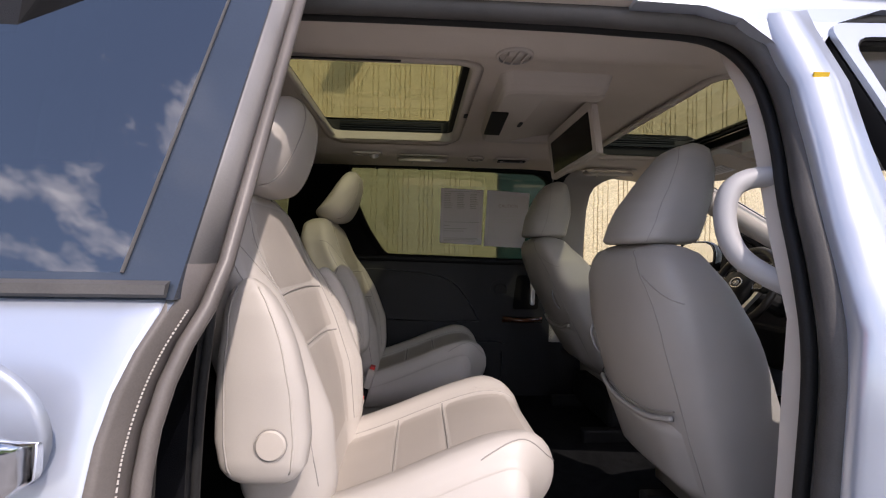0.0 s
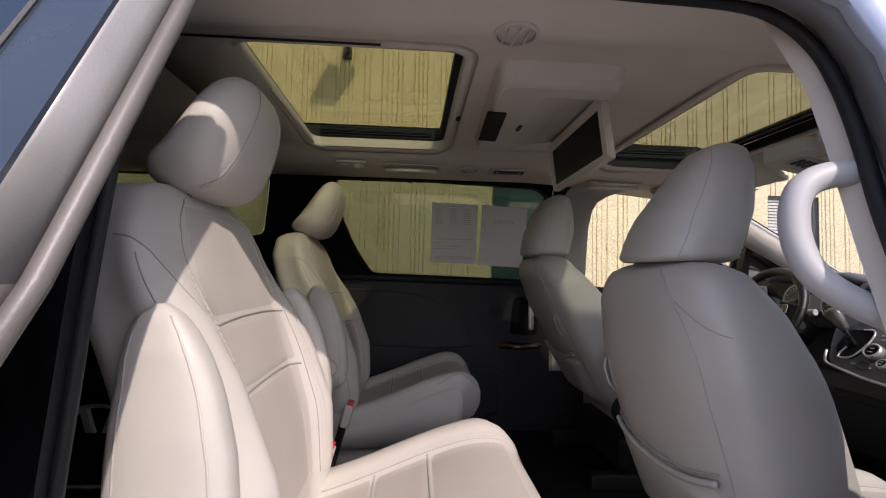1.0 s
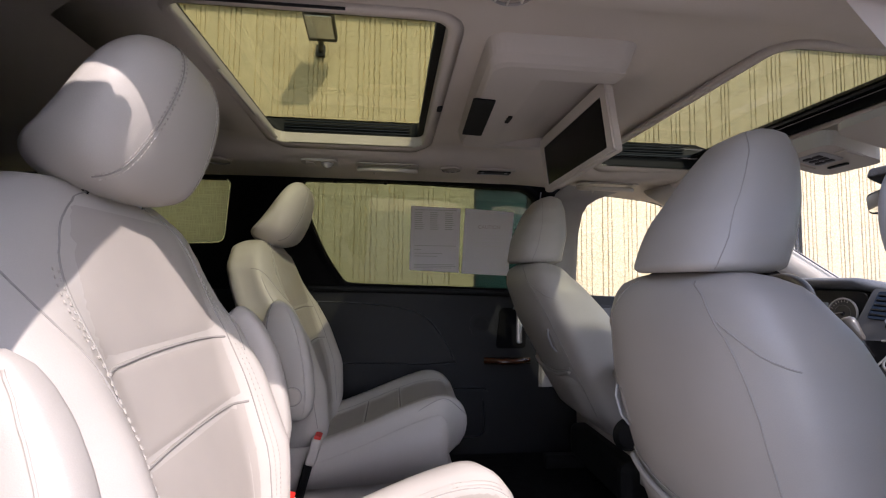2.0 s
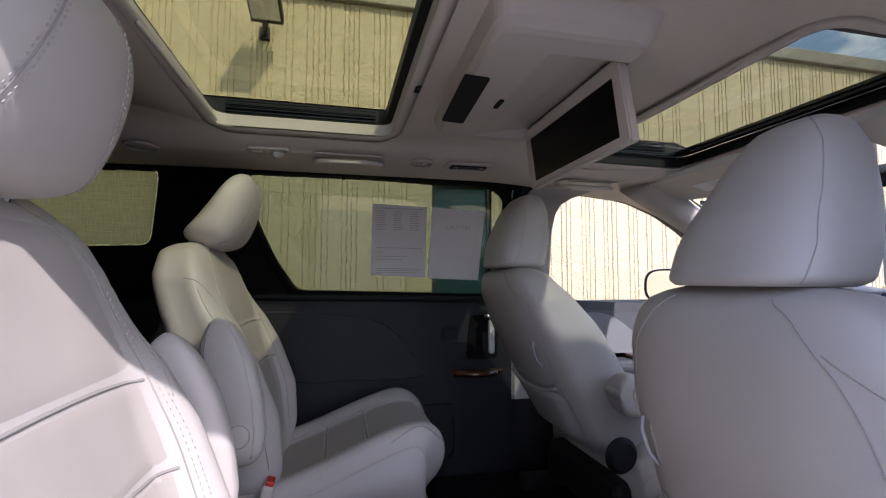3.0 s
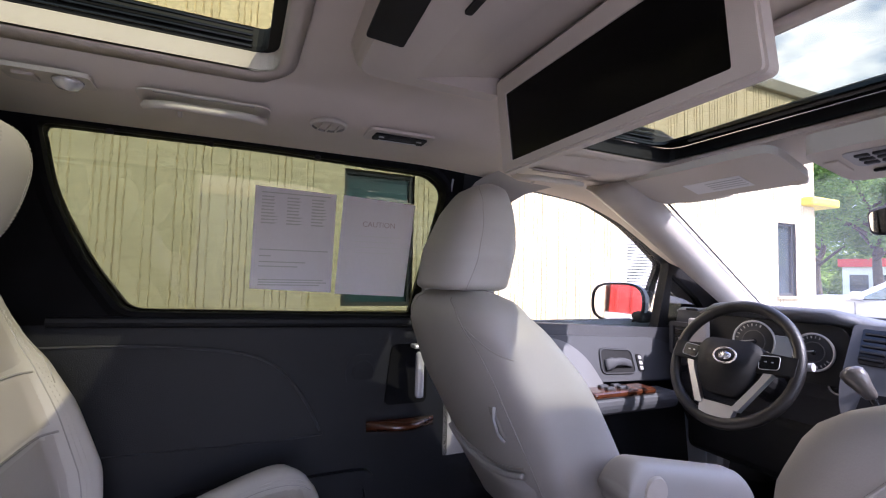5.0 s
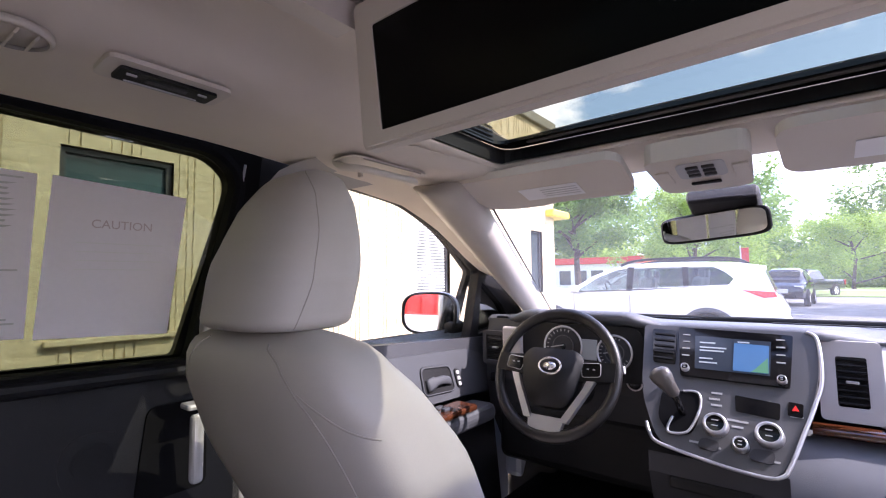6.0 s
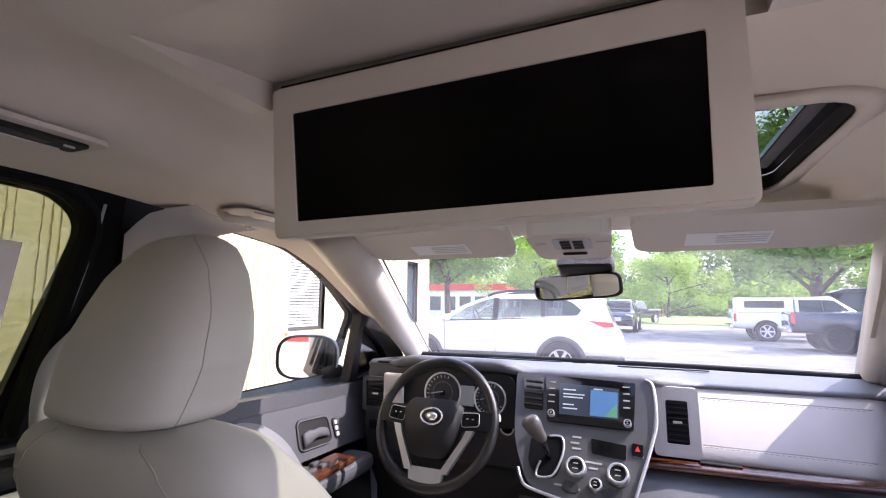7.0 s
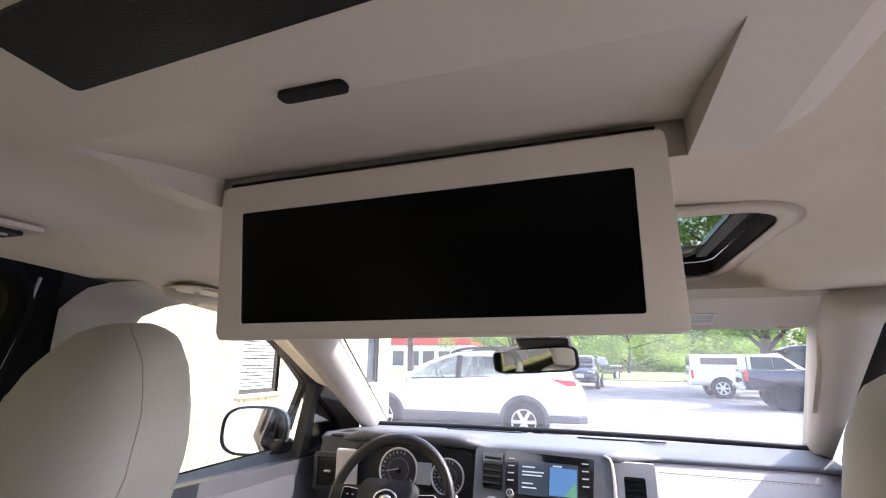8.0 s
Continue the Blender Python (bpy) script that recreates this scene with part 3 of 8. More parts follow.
part("arm_pad", panel(rounded([(1.48, 0.875), (1.48, 1.028), (1.70, 1.036), (1.80, 0.965), (1.85, 0.872)], [0.02, 0.03, 0.09, 0.08, 0.01]), [], lambda u, v, t: sweep(u, v, 0.0125 + t), 0.014), ARMPAD, door, "mid grey padded bolster")
part("lower_panel", panel([(1.44, 0.43), (2.30, 0.43), (2.30, 0.86), (1.44, 0.90)], [], side_lo(1), 0.04), SOFTBLACK, door)
part("armrest", rbox((1.85, 0.755, 0.825), (0.55, 0.11, 0.06), 0.025, 3), DOORGREY, door, "dark grey padded armrest")
part("wood_trim", rbox((1.875, 0.745, 0.862), (0.27, 0.085, 0.022), 0.010, 3), WOOD, door, "glossy brown wood switch panel")
for i in range(4):
    part("window_switch", rbox((1.83 + 0.055 * (i // 2), 0.735 + 0.03 * (i % 2), 0.876), (0.034, 0.018, 0.012), 0.004), DOORGREY, door)
bez = rounded([(1.862, 0.912), (1.868, 0.990), (2.008, 0.980), (2.012, 0.905)], 0.018)
part("handle_cup", panel(bez, [], lambda u, v, t: sweep(u, v, 0.0125 + t), 0.002), BLACK, door, "dark handle recess")
part("handle_bezel", ring_frame(bez, lambda u, v, t: sweep(u, v, 0.0125 + t), 0.006, 0.005), DOORGREY, door, "slate handle surround", True)
part("door_handle", loft([[sweep(1.878 + 0.118 * k / 12, 0.936 + 0.012 * math.sin(math.pi * k / 12) + (0.013 + 0.006 * (k < 4)) * math.sin(a), 0.018 + 0.010 * math.sin(math.pi * k / 12) + 0.006 * math.cos(a)) for a in [2 * math.pi * j / 12 for j in range(12)]] for k in range(13)]), DOORGREY, door, "satin grey inner door handle", True)
pill = part("memory_switches", panel(rounded([(2.032, 0.908), (2.030, 0.968), (2.056, 0.966), (2.058, 0.906)], 0.011), [], lambda u, v, t: sweep(u, v, 0.0125 + t), 0.004), BLACK, door)
for i in range(3):
    part("key", panel(rounded([(2.037, 0.914 + 0.018 * i), (2.037, 0.926 + 0.018 * i), (2.052, 0.925 + 0.018 * i), (2.052, 0.913 + 0.018 * i)], 0.004), [], lambda u, v, t: sweep(u, v, 0.0166 + t), 0.002), GREYTRIM, pill)
tagged(part("window_5", panel(WIN_DRIVER, [], lambda u, v, t: side_hi(1)(u, v, 0.018 + t), 0.004), CLEAR), "clear driver's door window pane", "window", "", "structure")
tagged(part("window_6", panel(WIN_VENT, [], lambda u, v, t: side_hi(1)(u, v, 0.018 + t), 0.004), DARKGLASS), "small dark fixed quarter pane", "window", "", "structure")

# rear quarter
structure("wall_left", panel([(-1.25, 1.10), (0.198, 1.10), (0.198, 1.61), (-1.25, 1.61)], [WIN_QUARTER], side_hi(1), 0.05), MATBLACK, "dark rear quarter trim around a window", "wall")
structure("wall_left_lower", panel([(-1.25, 0.43), (0.198, 0.43), (0.198, 1.10), (-1.25, 1.10)], [], side_lo(1), 0.05), SOFTBLACK, "dark vinyl rear side panel", "wall")
tagged(part("window_7", panel(WIN_QUARTER, [], lambda u, v, t: side_hi(1)(u, v, 0.02 + t), 0.004), TINTED), "tinted rear quarter window", "window", "", "structure")
qs = thing("window_shade", (-0.4, 0.84, 1.27), "woven mesh sunshade drawn up over the rear quarter window", "sunshade")
part("mesh", panel(rounded([(-0.80, 1.548), (-0.022, 1.545), (-0.046, 1.294), (-0.80, 1.268)], 0.03), [], lambda u, v, t: side_hi(1)(u, v, 0.008 + t), 0.001), MESH, qs, "olive grey woven mesh")
part("pull_bar", tube([side_hi(1)(-0.78, 1.550, 0.006), side_hi(1)(-0.035, 1.547, 0.006)], 0.005, 8), BLACK, qs, "black pull bar")
part("hook", rbox(side_hi(1)(-0.17, 1.546, 0.0), (0.045, 0.012, 0.016), 0.005), BLACK, qs)
structure("wall_rear", rbox((-1.28, 0, 1.0), (0.06, 1.8, 1.2), 0.01), SOFTBLACK, "dark closed tailgate trim", "wall")
structure("wall_right", panel([(-1.25, 0.43), (0.12, 0.43), (0.12, 1.10), (-1.25, 1.10)], [], side_lo(-1), 0.05), SOFTBLACK, "dark vinyl rear side panel", "wall")
PILLAR_EDGE = smooth_path([(0.30, 1.53, 0), (0.325, 1.38, 0), (0.340, 1.22, 0), (0.343, 1.08, 0), (0.330, 0.92, 0), (0.326, 0.75, 0), (0.335, 0.58, 0), (0.35, 0.45, 0)], 5)
rq = structure("pillar_rear_right", panel([(0.122, 0.45), (0.158, 1.53)] + [(p.x, p.y) for p in PILLAR_EDGE], [], lambda u, v, t: Vector((u, -(0.83 - 0.11 * sstep(1.05, 1.55, v)) - t, v)), 0.03), SOFTBLACK, "dark trim of the rear doorway pillar", "pillar")
part("edge_seal", tube([Vector((p.x + 0.002, -(0.838 - 0.11 * sstep(1.05, 1.55, p.y)), p.y)) for p in PILLAR_EDGE], 0.007, 10), RUBBER, rq, "black rubber edge seal", True)
WIN_QR = rounded([(-0.85, 1.53), (-0.05, 1.53), (-0.05, 1.27), (-0.85, 1.25)], 0.035)
structure("wall_right_upper", panel([(-1.25, 1.10), (0.12, 1.10), (0.16, 1.58), (-1.25, 1.58)], [WIN_QR], side_hi(-1), 0.05), BLACK, "dark rear quarter trim around a window", "wall")
tagged(part("window_8", panel(WIN_QR, [], lambda u, v, t: side_hi(-1)(u, v, 0.02 + t), 0.004), DARKGLASS), "dark tinted rear quarter window", "window", "", "structure")


# headliner
def roof_z(x, y):
    a = abs(y)
    crown = 1.60 - 0.012 * (y / 0.4) ** 2 if a < 0.4 else 1.588
    edge = crown + (1.543 - crown) * sstep(0.40, 0.50, a)
    fall = 0.02 * sstep(1.1, 1.5, x) + 0.045 * sstep(1.72, 1.95, x) + 0.02 * sstep(0.2, -1.2, x)
    return edge - fall + 0.008 * sstep(0.62, 0.76, a)


RX0, RX1, RY0, RY1 = 0.262, 0.735, -0.345, 0.405
FX0, FX1, FY0, FY1 = 1.345, 1.755, -0.37, 0.432


def cuts(lo, hi, step, extra):
    vals = sorted(set([round(lo + i * (hi - lo) / max(1, round((hi - lo) / step)), 4) for i in range(round((hi - lo) / step) + 1)] + list(extra)))
    return [v for i, v in enumerate(vals) if v in extra or all(abs(v - e) > 0.008 for e in extra)]


xs = cuts(-1.25, 1.95, 0.05, (RX0, RX1, FX0, FX1))
ys = cuts(-0.72, 0.765, 0.04, (RY0, RY1, FY0, FY1))
bm = bmesh.new()
grid = {}
for i, x in enumerate(xs):
    lim = 0.765 if x < 1.5 else 0.765 - 0.15 * sstep(1.5, 1.95, x)
    for j, y in enumerate(ys):
        yy = max(-lim, min(lim, y))
        grid[i, j] = bm.verts.new((x, yy if y == ys[0] or y == ys[-1] else y * (lim / 0.765 if abs(y) > 0.45 else 1), roof_z(x, y)))
for i in range(len(xs) - 1):
    for j in range(len(ys) - 1):
        cx, cy = (xs[i] + xs[i + 1]) / 2, (ys[j] + ys[j + 1]) / 2
        if (RX0 < cx < RX1 and RY0 < cy < RY1) or (FX0 < cx < FX1 and FY0 < cy < FY1):
            continue
        bm.faces.new((grid[i, j], grid[i + 1, j], grid[i + 1, j + 1], grid[i, j + 1]))
ceiling = structure("ceiling", bm, HEADLINER, "beige cloth headliner with two moonroof openings", "ceiling", True)

for (x0, x1, y0, y1, nm) in ((RX0, RX1, RY0, RY1, "rear"), (FX0, FX1, FY0, FY1, "front")):
    lp = rounded([(x0, y0), (x1, y0), (x1, y1), (x0, y1)], 0.045)
    t = thing("moonroof", ((x0 + x1) / 2, (y0 + y1) / 2, 1.6), "tinted glass moonroof over the %s seats in a black frame" % nm, "moonroof", "moonroofs", "structure")
    part("trim_ring", ring_frame(lp, lambda u, v, w_: Vector((u, v, roof_z(u, v) - 0.55 * w_)), 0.030, 0.007), HEADLINER, t, "beige cloth opening edge", True)
    front = nm == "front"
    zf = 1.594 if front else 1.619
    lo_ = [Vector((*p, roof_z(*p) - 0.004)) for p in lp]
    hi_ = [Vector((*p, zf)) for p in lp]
    part("opening_wall", loft([lo_, hi_], True, False), BLACK if front else HEADLINER, t)
    # black drain tray round the glass: upright at the far side and in front, splayed elsewhere
    bx, by = (0.055, 0.045) if front else (0.018, 0.0)
    low = rounded([(x0 - 0.004, y0 - 0.004 + by), (x1 - bx, y0 - 0.004 + by), (x1 - bx, y1 - (0.012 if front else 0.001)), (x0 - 0.004, y1 - (0.012 if front else 0.001))], 0.03)
    xt = x1 + 0.025 if front else x1 - bx + 0.004
    top = rounded([(x0 - 0.05, y0 - 0.07 + by), (xt, y0 - 0.07 + by), (xt, y1 + (-0.006 if front else 0.008)), (x0 - 0.05, y1 + (-0.006 if front else 0.008))], 0.03)
    rim = rounded([(x0 - 0.01, y0 - 0.012), (x1 + 0.012, y0 - 0.012), (x1 + 0.012, y1 + 0.012), (x0 - 0.01, y1 + 0.012)], 0.045)
    part("frame", panel(rim, [low], lambda u, v, w_: Vector((u, v, zf + 0.001 + w_)), 0.008), PIANO if front else BLACK, t, "black guide frame")
    part("tray", loft([[Vector((*p, zf + 0.002)) for p in low], [Vector((*p, zf + (0.030 if front else 0.046))) for p in top]], True, False), BLACK, t, "black drain tray")
    for i in range(4):
        part("guide_rail", rbox(((x0 + x1 - bx) / 2, y1 - (0.012 if front else 0.002), zf + 0.008 + 0.010 * i), (x1 - x0 - bx - 0.05, 0.005, 0.004), 0.001), PIANO, t)
    if front:
        part("side_rail", rbox(((x0 + x1) / 2 - 0.03, y0 + 0.030, zf - 0.001), (x1 - x0 - 0.10, 0.018, 0.006), 0.002), GREYRUBBER, t, "grey slide rail")
        part("wind_deflector", rbox((x1 - 0.035, (y0 + y1) / 2, zf + 0.001), (0.012, y1 - y0 - 0.16, 0.006), 0.002), GREYRUBBER, t, "grey wind deflector bar")
    part("pane", panel(rounded([(x0 - 0.05, y0 - 0.07), (x1 + 0.055, y0 - 0.07), (x1 + 0.055, y1 + 0.03), (x0 - 0.05, y1 + 0.03)], 0.04), [],
         lambda u, v, w_: Vector((u, v, zf + (0.033 if front else 0.049) + w_)), 0.004), FRONTROOFGLASS if front else ROOFGLASS, t, "green-grey tinted glass")
part("shade_slot", tube([(0.02, RY0 - 0.024, roof_z(0.02, RY0) - 0.0085), (0.56, RY0 - 0.024, roof_z(0.56, RY0) - 0.0085)], 0.0025, 6), BLACK, ceiling, "dark slot of the sunshade track")
# sunshade, pulled part of the way across the rear opening
sh = thing("sunshade", (0.18, 0, 1.6), "beige moonroof sunshade slid partly open", "sunshade")
part("shade_board", loft([[Vector((0.05, y, 1.607)), Vector((0.262, y, 1.604)), Vector((0.272, y, 1.596)), Vector((0.262, y, 1.588)), Vector((0.05, y, 1.594))]
     for y in [-0.35 + 0.77 * k / 16 for k in range(17)]]), HEADLINER, sh, "", True)

part("pull_lip", tube(smooth_path([(0.266, -0.10, 1.588), (0.270, -0.05, 1.584), (0.271, 0.03, 1.583), (0.270, 0.11, 1.584), (0.266, 0.16, 1.588)], 5), 0.004, 8), TRIM, sh, "", True)


# outer skin of the van
def skin(s, holes, x0, x1, z0, z1):
    return panel([(x0, z0), (x1, z0), (x1, z1), (x0, z1)], holes, (lambda u, v, t: Vector((u, s * (0.985 - 0.13 * max(0, (v - 1.08)) / 0.5 - t), v))), 0.02)


outer_left = structure("van_side_left", skin(1, [], -1.5, 2.62, 0.30, 1.08), PAINT, "silver blue metallic van side below the windows", "van body")
part("upper_side", panel([(-1.5, 1.08), (2.60, 1.08), (2.32, 1.345), (2.05, 1.50), (1.75, 1.61), (-1.4, 1.64)],
     [[(p[0], p[1]) for p in WIN_SLIDE], WIN_QUARTER, WIN_DRIVER, WIN_VENT],
     lambda u, v, t: Vector((u, 0.985 - 0.13 * (v - 1.08) / 0.5 - t, v)), 0.02), BLACK, outer_left, "black window surround")
bm = bmesh.new()
xs2, ys2 = cuts(-1.45, 1.95, 0.1, (RX0 - 0.05, RX1 + 0.03, FX0 - 0.05, FX1 + 0.055)), cuts(-0.745, 0.82, 0.1, (RY0 - 0.07, RY1 + 0.03, FY0 - 0.07, FY1 + 0.03))
gv = {}
for i, x in enumerate(xs2):
    for j, y in enumerate(ys2):
        gv[i, j] = bm.verts.new((x, y, 1.685 - 0.083 * (abs(y) / 0.82) ** 4 - 0.02 * sstep(1.0, 1.4, x) - 0.11 * sstep(1.75, 1.98, x)))
for i in range(len(xs2) - 1):
    for j in range(len(ys2) - 1):
        cx, cy = (xs2[i] + xs2[i + 1]) / 2, (ys2[j] + ys2[j + 1]) / 2
        if (RX0 - 0.05 < cx < RX1 + 0.03 and RY0 - 0.07 < cy < RY1 + 0.03) or (FX0 - 0.05 < cx < FX1 + 0.055 and FY0 - 0.07 < cy < FY1 + 0.03):
            continue
        bm.faces.new((gv[i, j], gv[i + 1, j], gv[i + 1, j + 1], gv[i, j + 1]))
roof = structure("roof", bm, PAINT, "silver blue metallic van roof", "roof", True)
for s in (1, -1):
    r = thing("roof_rail", (0.2, s * 0.70, 1.60), "dark roof rail along the van roof", "roof rail", "roof rails")
    part("bar", tube(smooth_path([(-1.2, s * 0.70, 1.59), (-1.05, s * 0.70, 1.65), (0.2, s * 0.70, 1.665), (1.2, s * 0.70, 1.64), (1.4, s * 0.70, 1.575)], 6), 0.017), BLACK, r)
    for xx in (-1.1, 0.2, 1.25):
        part("foot", rbox((xx, s * 0.70, 1.62), (0.10, 0.035, 0.07), 0.012), BLACK, r)

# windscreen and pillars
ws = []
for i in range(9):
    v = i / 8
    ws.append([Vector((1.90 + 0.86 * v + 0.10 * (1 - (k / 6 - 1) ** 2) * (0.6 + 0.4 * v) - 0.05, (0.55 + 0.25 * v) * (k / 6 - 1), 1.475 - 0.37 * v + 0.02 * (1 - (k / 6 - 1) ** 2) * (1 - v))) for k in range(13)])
tagged(part("window_9", loft(ws, False, False), HAZED, None, "", True), "clear curved windscreen glass with painted haze", "window", "", "structure")
for s, nm in ((1, "left"), (-1, "right")):
    rings = []
    for k in range(15):
        v = -0.13 + 1.13 * k / 14
        c = Vector((1.80 + 0.93 * v, s * (0.60 + 0.235 * v), 1.488 - 0.375 * v))
        o = s * (0.055 - 0.024 * v)
        rings.append([c + Vector((0.04, -o * 0.9, 0.0)), c + Vector((-0.02, -o * 0.7, -0.045)), c + Vector((-0.05, o * 0.3, -0.05)), c + Vector((-0.02, o * (1.6 if s > 0 else 0.7), -0.02)), c + Vector((0.03, o * (1.6 if s > 0 else 0.7), 0.03)), c + Vector((0.06, 0, 0.03))])
    fp = structure("pillar_front_" + nm, loft(rings), APILLAR, "grey-beige windscreen pillar trim", "pillar", True)
    if s > 0:
        part("glass_edge", tube([r[0] + Vector((0.012, -s * 0.004, 0.004)) for r in rings], 0.003, 8), BLACK, fp, "black edge of the windscreen")
rows = []
for k in range(15):
    x = 1.44 + 0.86 * k / 14
    v = max(0.0, (x - 1.80) / 0.93)
    zo = lerp_table([(1.445, 1.530), (1.60, 1.526), (1.815, 1.503), (1.98, 1.446), (2.10, 1.384), (2.27, 1.291)], x)
    inner = Vector((x, 0.58 + 0.235 * v, roof_z(x, 0.6) - 0.004 if x < 1.80 else 1.488 - 0.375 * v - 0.03))
    outer = Vector((x, 0.865 - 0.035 * (zo - 1.10) / 0.46 - 0.006, zo))
    mid_ = (inner + outer) / 2 + Vector((0, 0.01, 0.004))
    rows.append([inner, (inner + mid_) / 2 + Vector((0, 0, 0.002)), mid_, (mid_ + outer) / 2 + Vector((0, 0.008, 0.0)), outer, outer + Vector((0, 0.02, 0.006))])
structure("trim_roof_side_left", loft(rows, False, False), HEADLINER, "beige trim between headliner and windscreen pillar", "trim", True)
rows = []
for k in range(17):
    x = 1.28 + 0.96 * k / 16
    v = max(0.0, (x - 1.80) / 0.93)
    zo = lerp_table([(1.28, 1.530), (1.60, 1.528), (1.815, 1.506), (1.98, 1.452), (2.10, 1.395), (2.27, 1.305)], x)
    inner = Vector((x, -0.55 - 0.255 * v, 1.538 - 0.13 * sstep(1.65, 2.25, x) if x < 1.80 else 1.488 - 0.375 * v - 0.042 + 0.034 * sstep(1.95, 1.80, x)))
    outer = Vector((x, -(0.95 - 0.21 * max(0.0, zo - 1.05) / 0.47 - 0.055), zo))
    mid_ = (inner + outer) / 2 + Vector((0, -0.008, -0.006))
    rows.append([inner, (inner + mid_) / 2 + Vector((0, 0, -0.003)), mid_, (mid_ + outer) / 2 + Vector((0, -0.006, 0.0)), outer, outer + Vector((0, -0.02, 0.006))])
corner = structure("trim_roof_corner_right", loft(rows, False, False), HEADLINER, "beige headliner corner above the passenger door", "trim", True)
hood = [[Vector((2.80 + 0.95 * v, (0.86 - 0.10 * v * v) * (k / 6 - 1), 1.07 - 0.28 * v ** 2.0 - 0.05 * abs(k / 6 - 1) ** 3)) for k in range(13)] for v in [i / 8 for i in range(9)]]
structure("van_hood", loft(hood, False, False), PAINT, "silver blue metallic van hood", "van body", True)
structure("van_front", rbox((3.42, 0, 0.57), (0.70, 1.84, 0.52), 0.10, 4), PAINT, "silver blue van nose and bumper", "van body")
structure("van_front_sides", join(rbox((2.95, 0.93, 0.72), (0.7, 0.10, 0.66), 0.03), rbox((2.95, -0.93, 0.72), (0.7, 0.10, 0.66), 0.03)), PAINT, "silver blue front wings", "van body")
structure("van_back", rbox((-1.46, 0, 0.95), (0.10, 1.9, 1.35), 0.05, 3), PAINT, "silver blue van tailgate", "van body")


def wheel(at, r=0.34, w=0.22, name="wheel", parent=None, spokes=10, dark=False):
    """A wheel with its axle along y."""
    m = Matrix.Translation(at) @ pose(0, 0, 0, 90)
    t = part("wheel", ring_of([(r * 0.66, -w / 2), (r * 0.95, -w / 2), (r, -w * 0.35), (r, w * 0.35), (r * 0.95, w / 2), (r * 0.66, w / 2), (r * 0.64, 0)], 40, m), RUBBER, parent, "black tyre", True)
    part("rim", ring_of([(r * 0.66, -w * 0.44), (r * 0.60, -w * 0.46), (r * 0.58, -w * 0.2), (r * 0.58, w * 0.2), (r * 0.60, w * 0.46), (r * 0.66, w * 0.44)], 40, m), BLACK if dark else ALLOY, t, "alloy rim", True)
    for s in (1, -1):
        for k in range(spokes):
            a = 2 * math.pi * k / spokes
            part("spoke", rbox((at[0] + r * 0.36 * math.cos(a), at[1] + s * w * 0.40, at[2] + r * 0.36 * math.sin(a)), (r * 0.50, 0.02, r * 0.12), 0.006, 1, m=pose(0, 0, 0, 0, -math.degrees(a), 0)), BLACK if dark else ALLOY, t)
    part("hub", revolve([(0.0, -w * 0.44), (r * 0.16, -w * 0.43), (r * 0.16, w * 0.43), (0, w * 0.44)], 20, m), BLACK if dark else ALLOY, t)
    return t


for xx, yy in ((2.95, 0.86), (2.95, -0.86), (-0.65, 0.86), (-0.65, -0.86)):
    hub = thing("van_wheel", (xx, yy, 0.34), "black tyre on an alloy rim of the van", "wheel", "van wheels")
    wheel((xx, yy, 0.34), parent=hub)


# ---------------------------------------------------------------- seats
def back_shape(tab, v, a):
    """Point on a backrest: v runs from bottom to top, a goes round it. tab holds tables of x, z, half width, half depth, side wing."""
    w, d = lerp_table(tab["w"], v), lerp_table(tab["d"], v)
    c, s = math.cos(a), math.sin(a)
    e = tab.get("e", 0.52)
    yy = w * math.copysign(abs(s) ** e, s)
    xx = d * math.copysign(abs(c) ** e, c)
    u = abs(yy) / max(w, 1e-4)
    if c > 0 and "flare" in tab:
        yy *= 1 + lerp_table(tab["flare"], v) * c ** 0.5 * u
    if c > 0:
        xx += lerp_table(tab["wing"], v) * (sstep(0.50, 0.80, u) - 0.35) * c
    else:
        xx -= lerp_table(tab["hump"], v) * (1 - u * u) * (-c)
    return Vector((lerp_table(tab["x"], v) + xx, yy, lerp_table(tab["z"], v) + tab.get("slope", 0.0) * xx * (1 - v)))


def shell(tab, o, nv=36, na=56, v0=0.0, v1=1.0):
    return loft([[o + back_shape(tab, v0 + (v1 - v0) * i / nv, 2 * math.pi * j / na) for j in range(na)] for i in range(nv + 1)])


def on_front(tab, o, v, u, lift=0.0):
    """Point on the front of a backrest at height v and share u of the half width."""
    a = math.copysign(math.asin(min(1.0, abs(u) ** (1 / tab.get("e", 0.52)))), u)
    return o + back_shape(tab, v, a) + Vector((lift, 0, lift * 0.25))


def on_rear(tab, o, v, u, lift=0.0):
    lo, hi = (math.pi / 2, math.pi) if u >= 0 else (-math.pi, -math.pi / 2)
    for _ in range(24):
        mid = (lo + hi) / 2
        p = back_shape(tab, v, mid)
        up = p.y > u * lerp_table(tab["w"], v)
        if up:
            lo = mid
        else:
            hi = mid
    return o + back_shape(tab, v, (lo + hi) / 2) - Vector((lift, 0, 0))


def patch(f, v0, v1, u0, u1, nv=10, nu=8, thick=0.006, waist=0.0):
    """A padded piece laid on a surface f(v, u, lift), swollen in the middle."""
    rows = []
    for i in range(nv + 1):
        s = i / nv
        v = v0 + (v1 - v0) * s
        row = []
        for j in range(nu + 1):
            r = j / nu
            k = 1 - waist * (1 - s)
            edge = min(s, 1 - s, r, 1 - r)
            row.append(f(v, (u0 + (u1 - u0) * r) * k, -0.0012 + thick * min(1, edge * 9) ** 0.5))
        rows.append(row)
    return loft(rows, False, False)


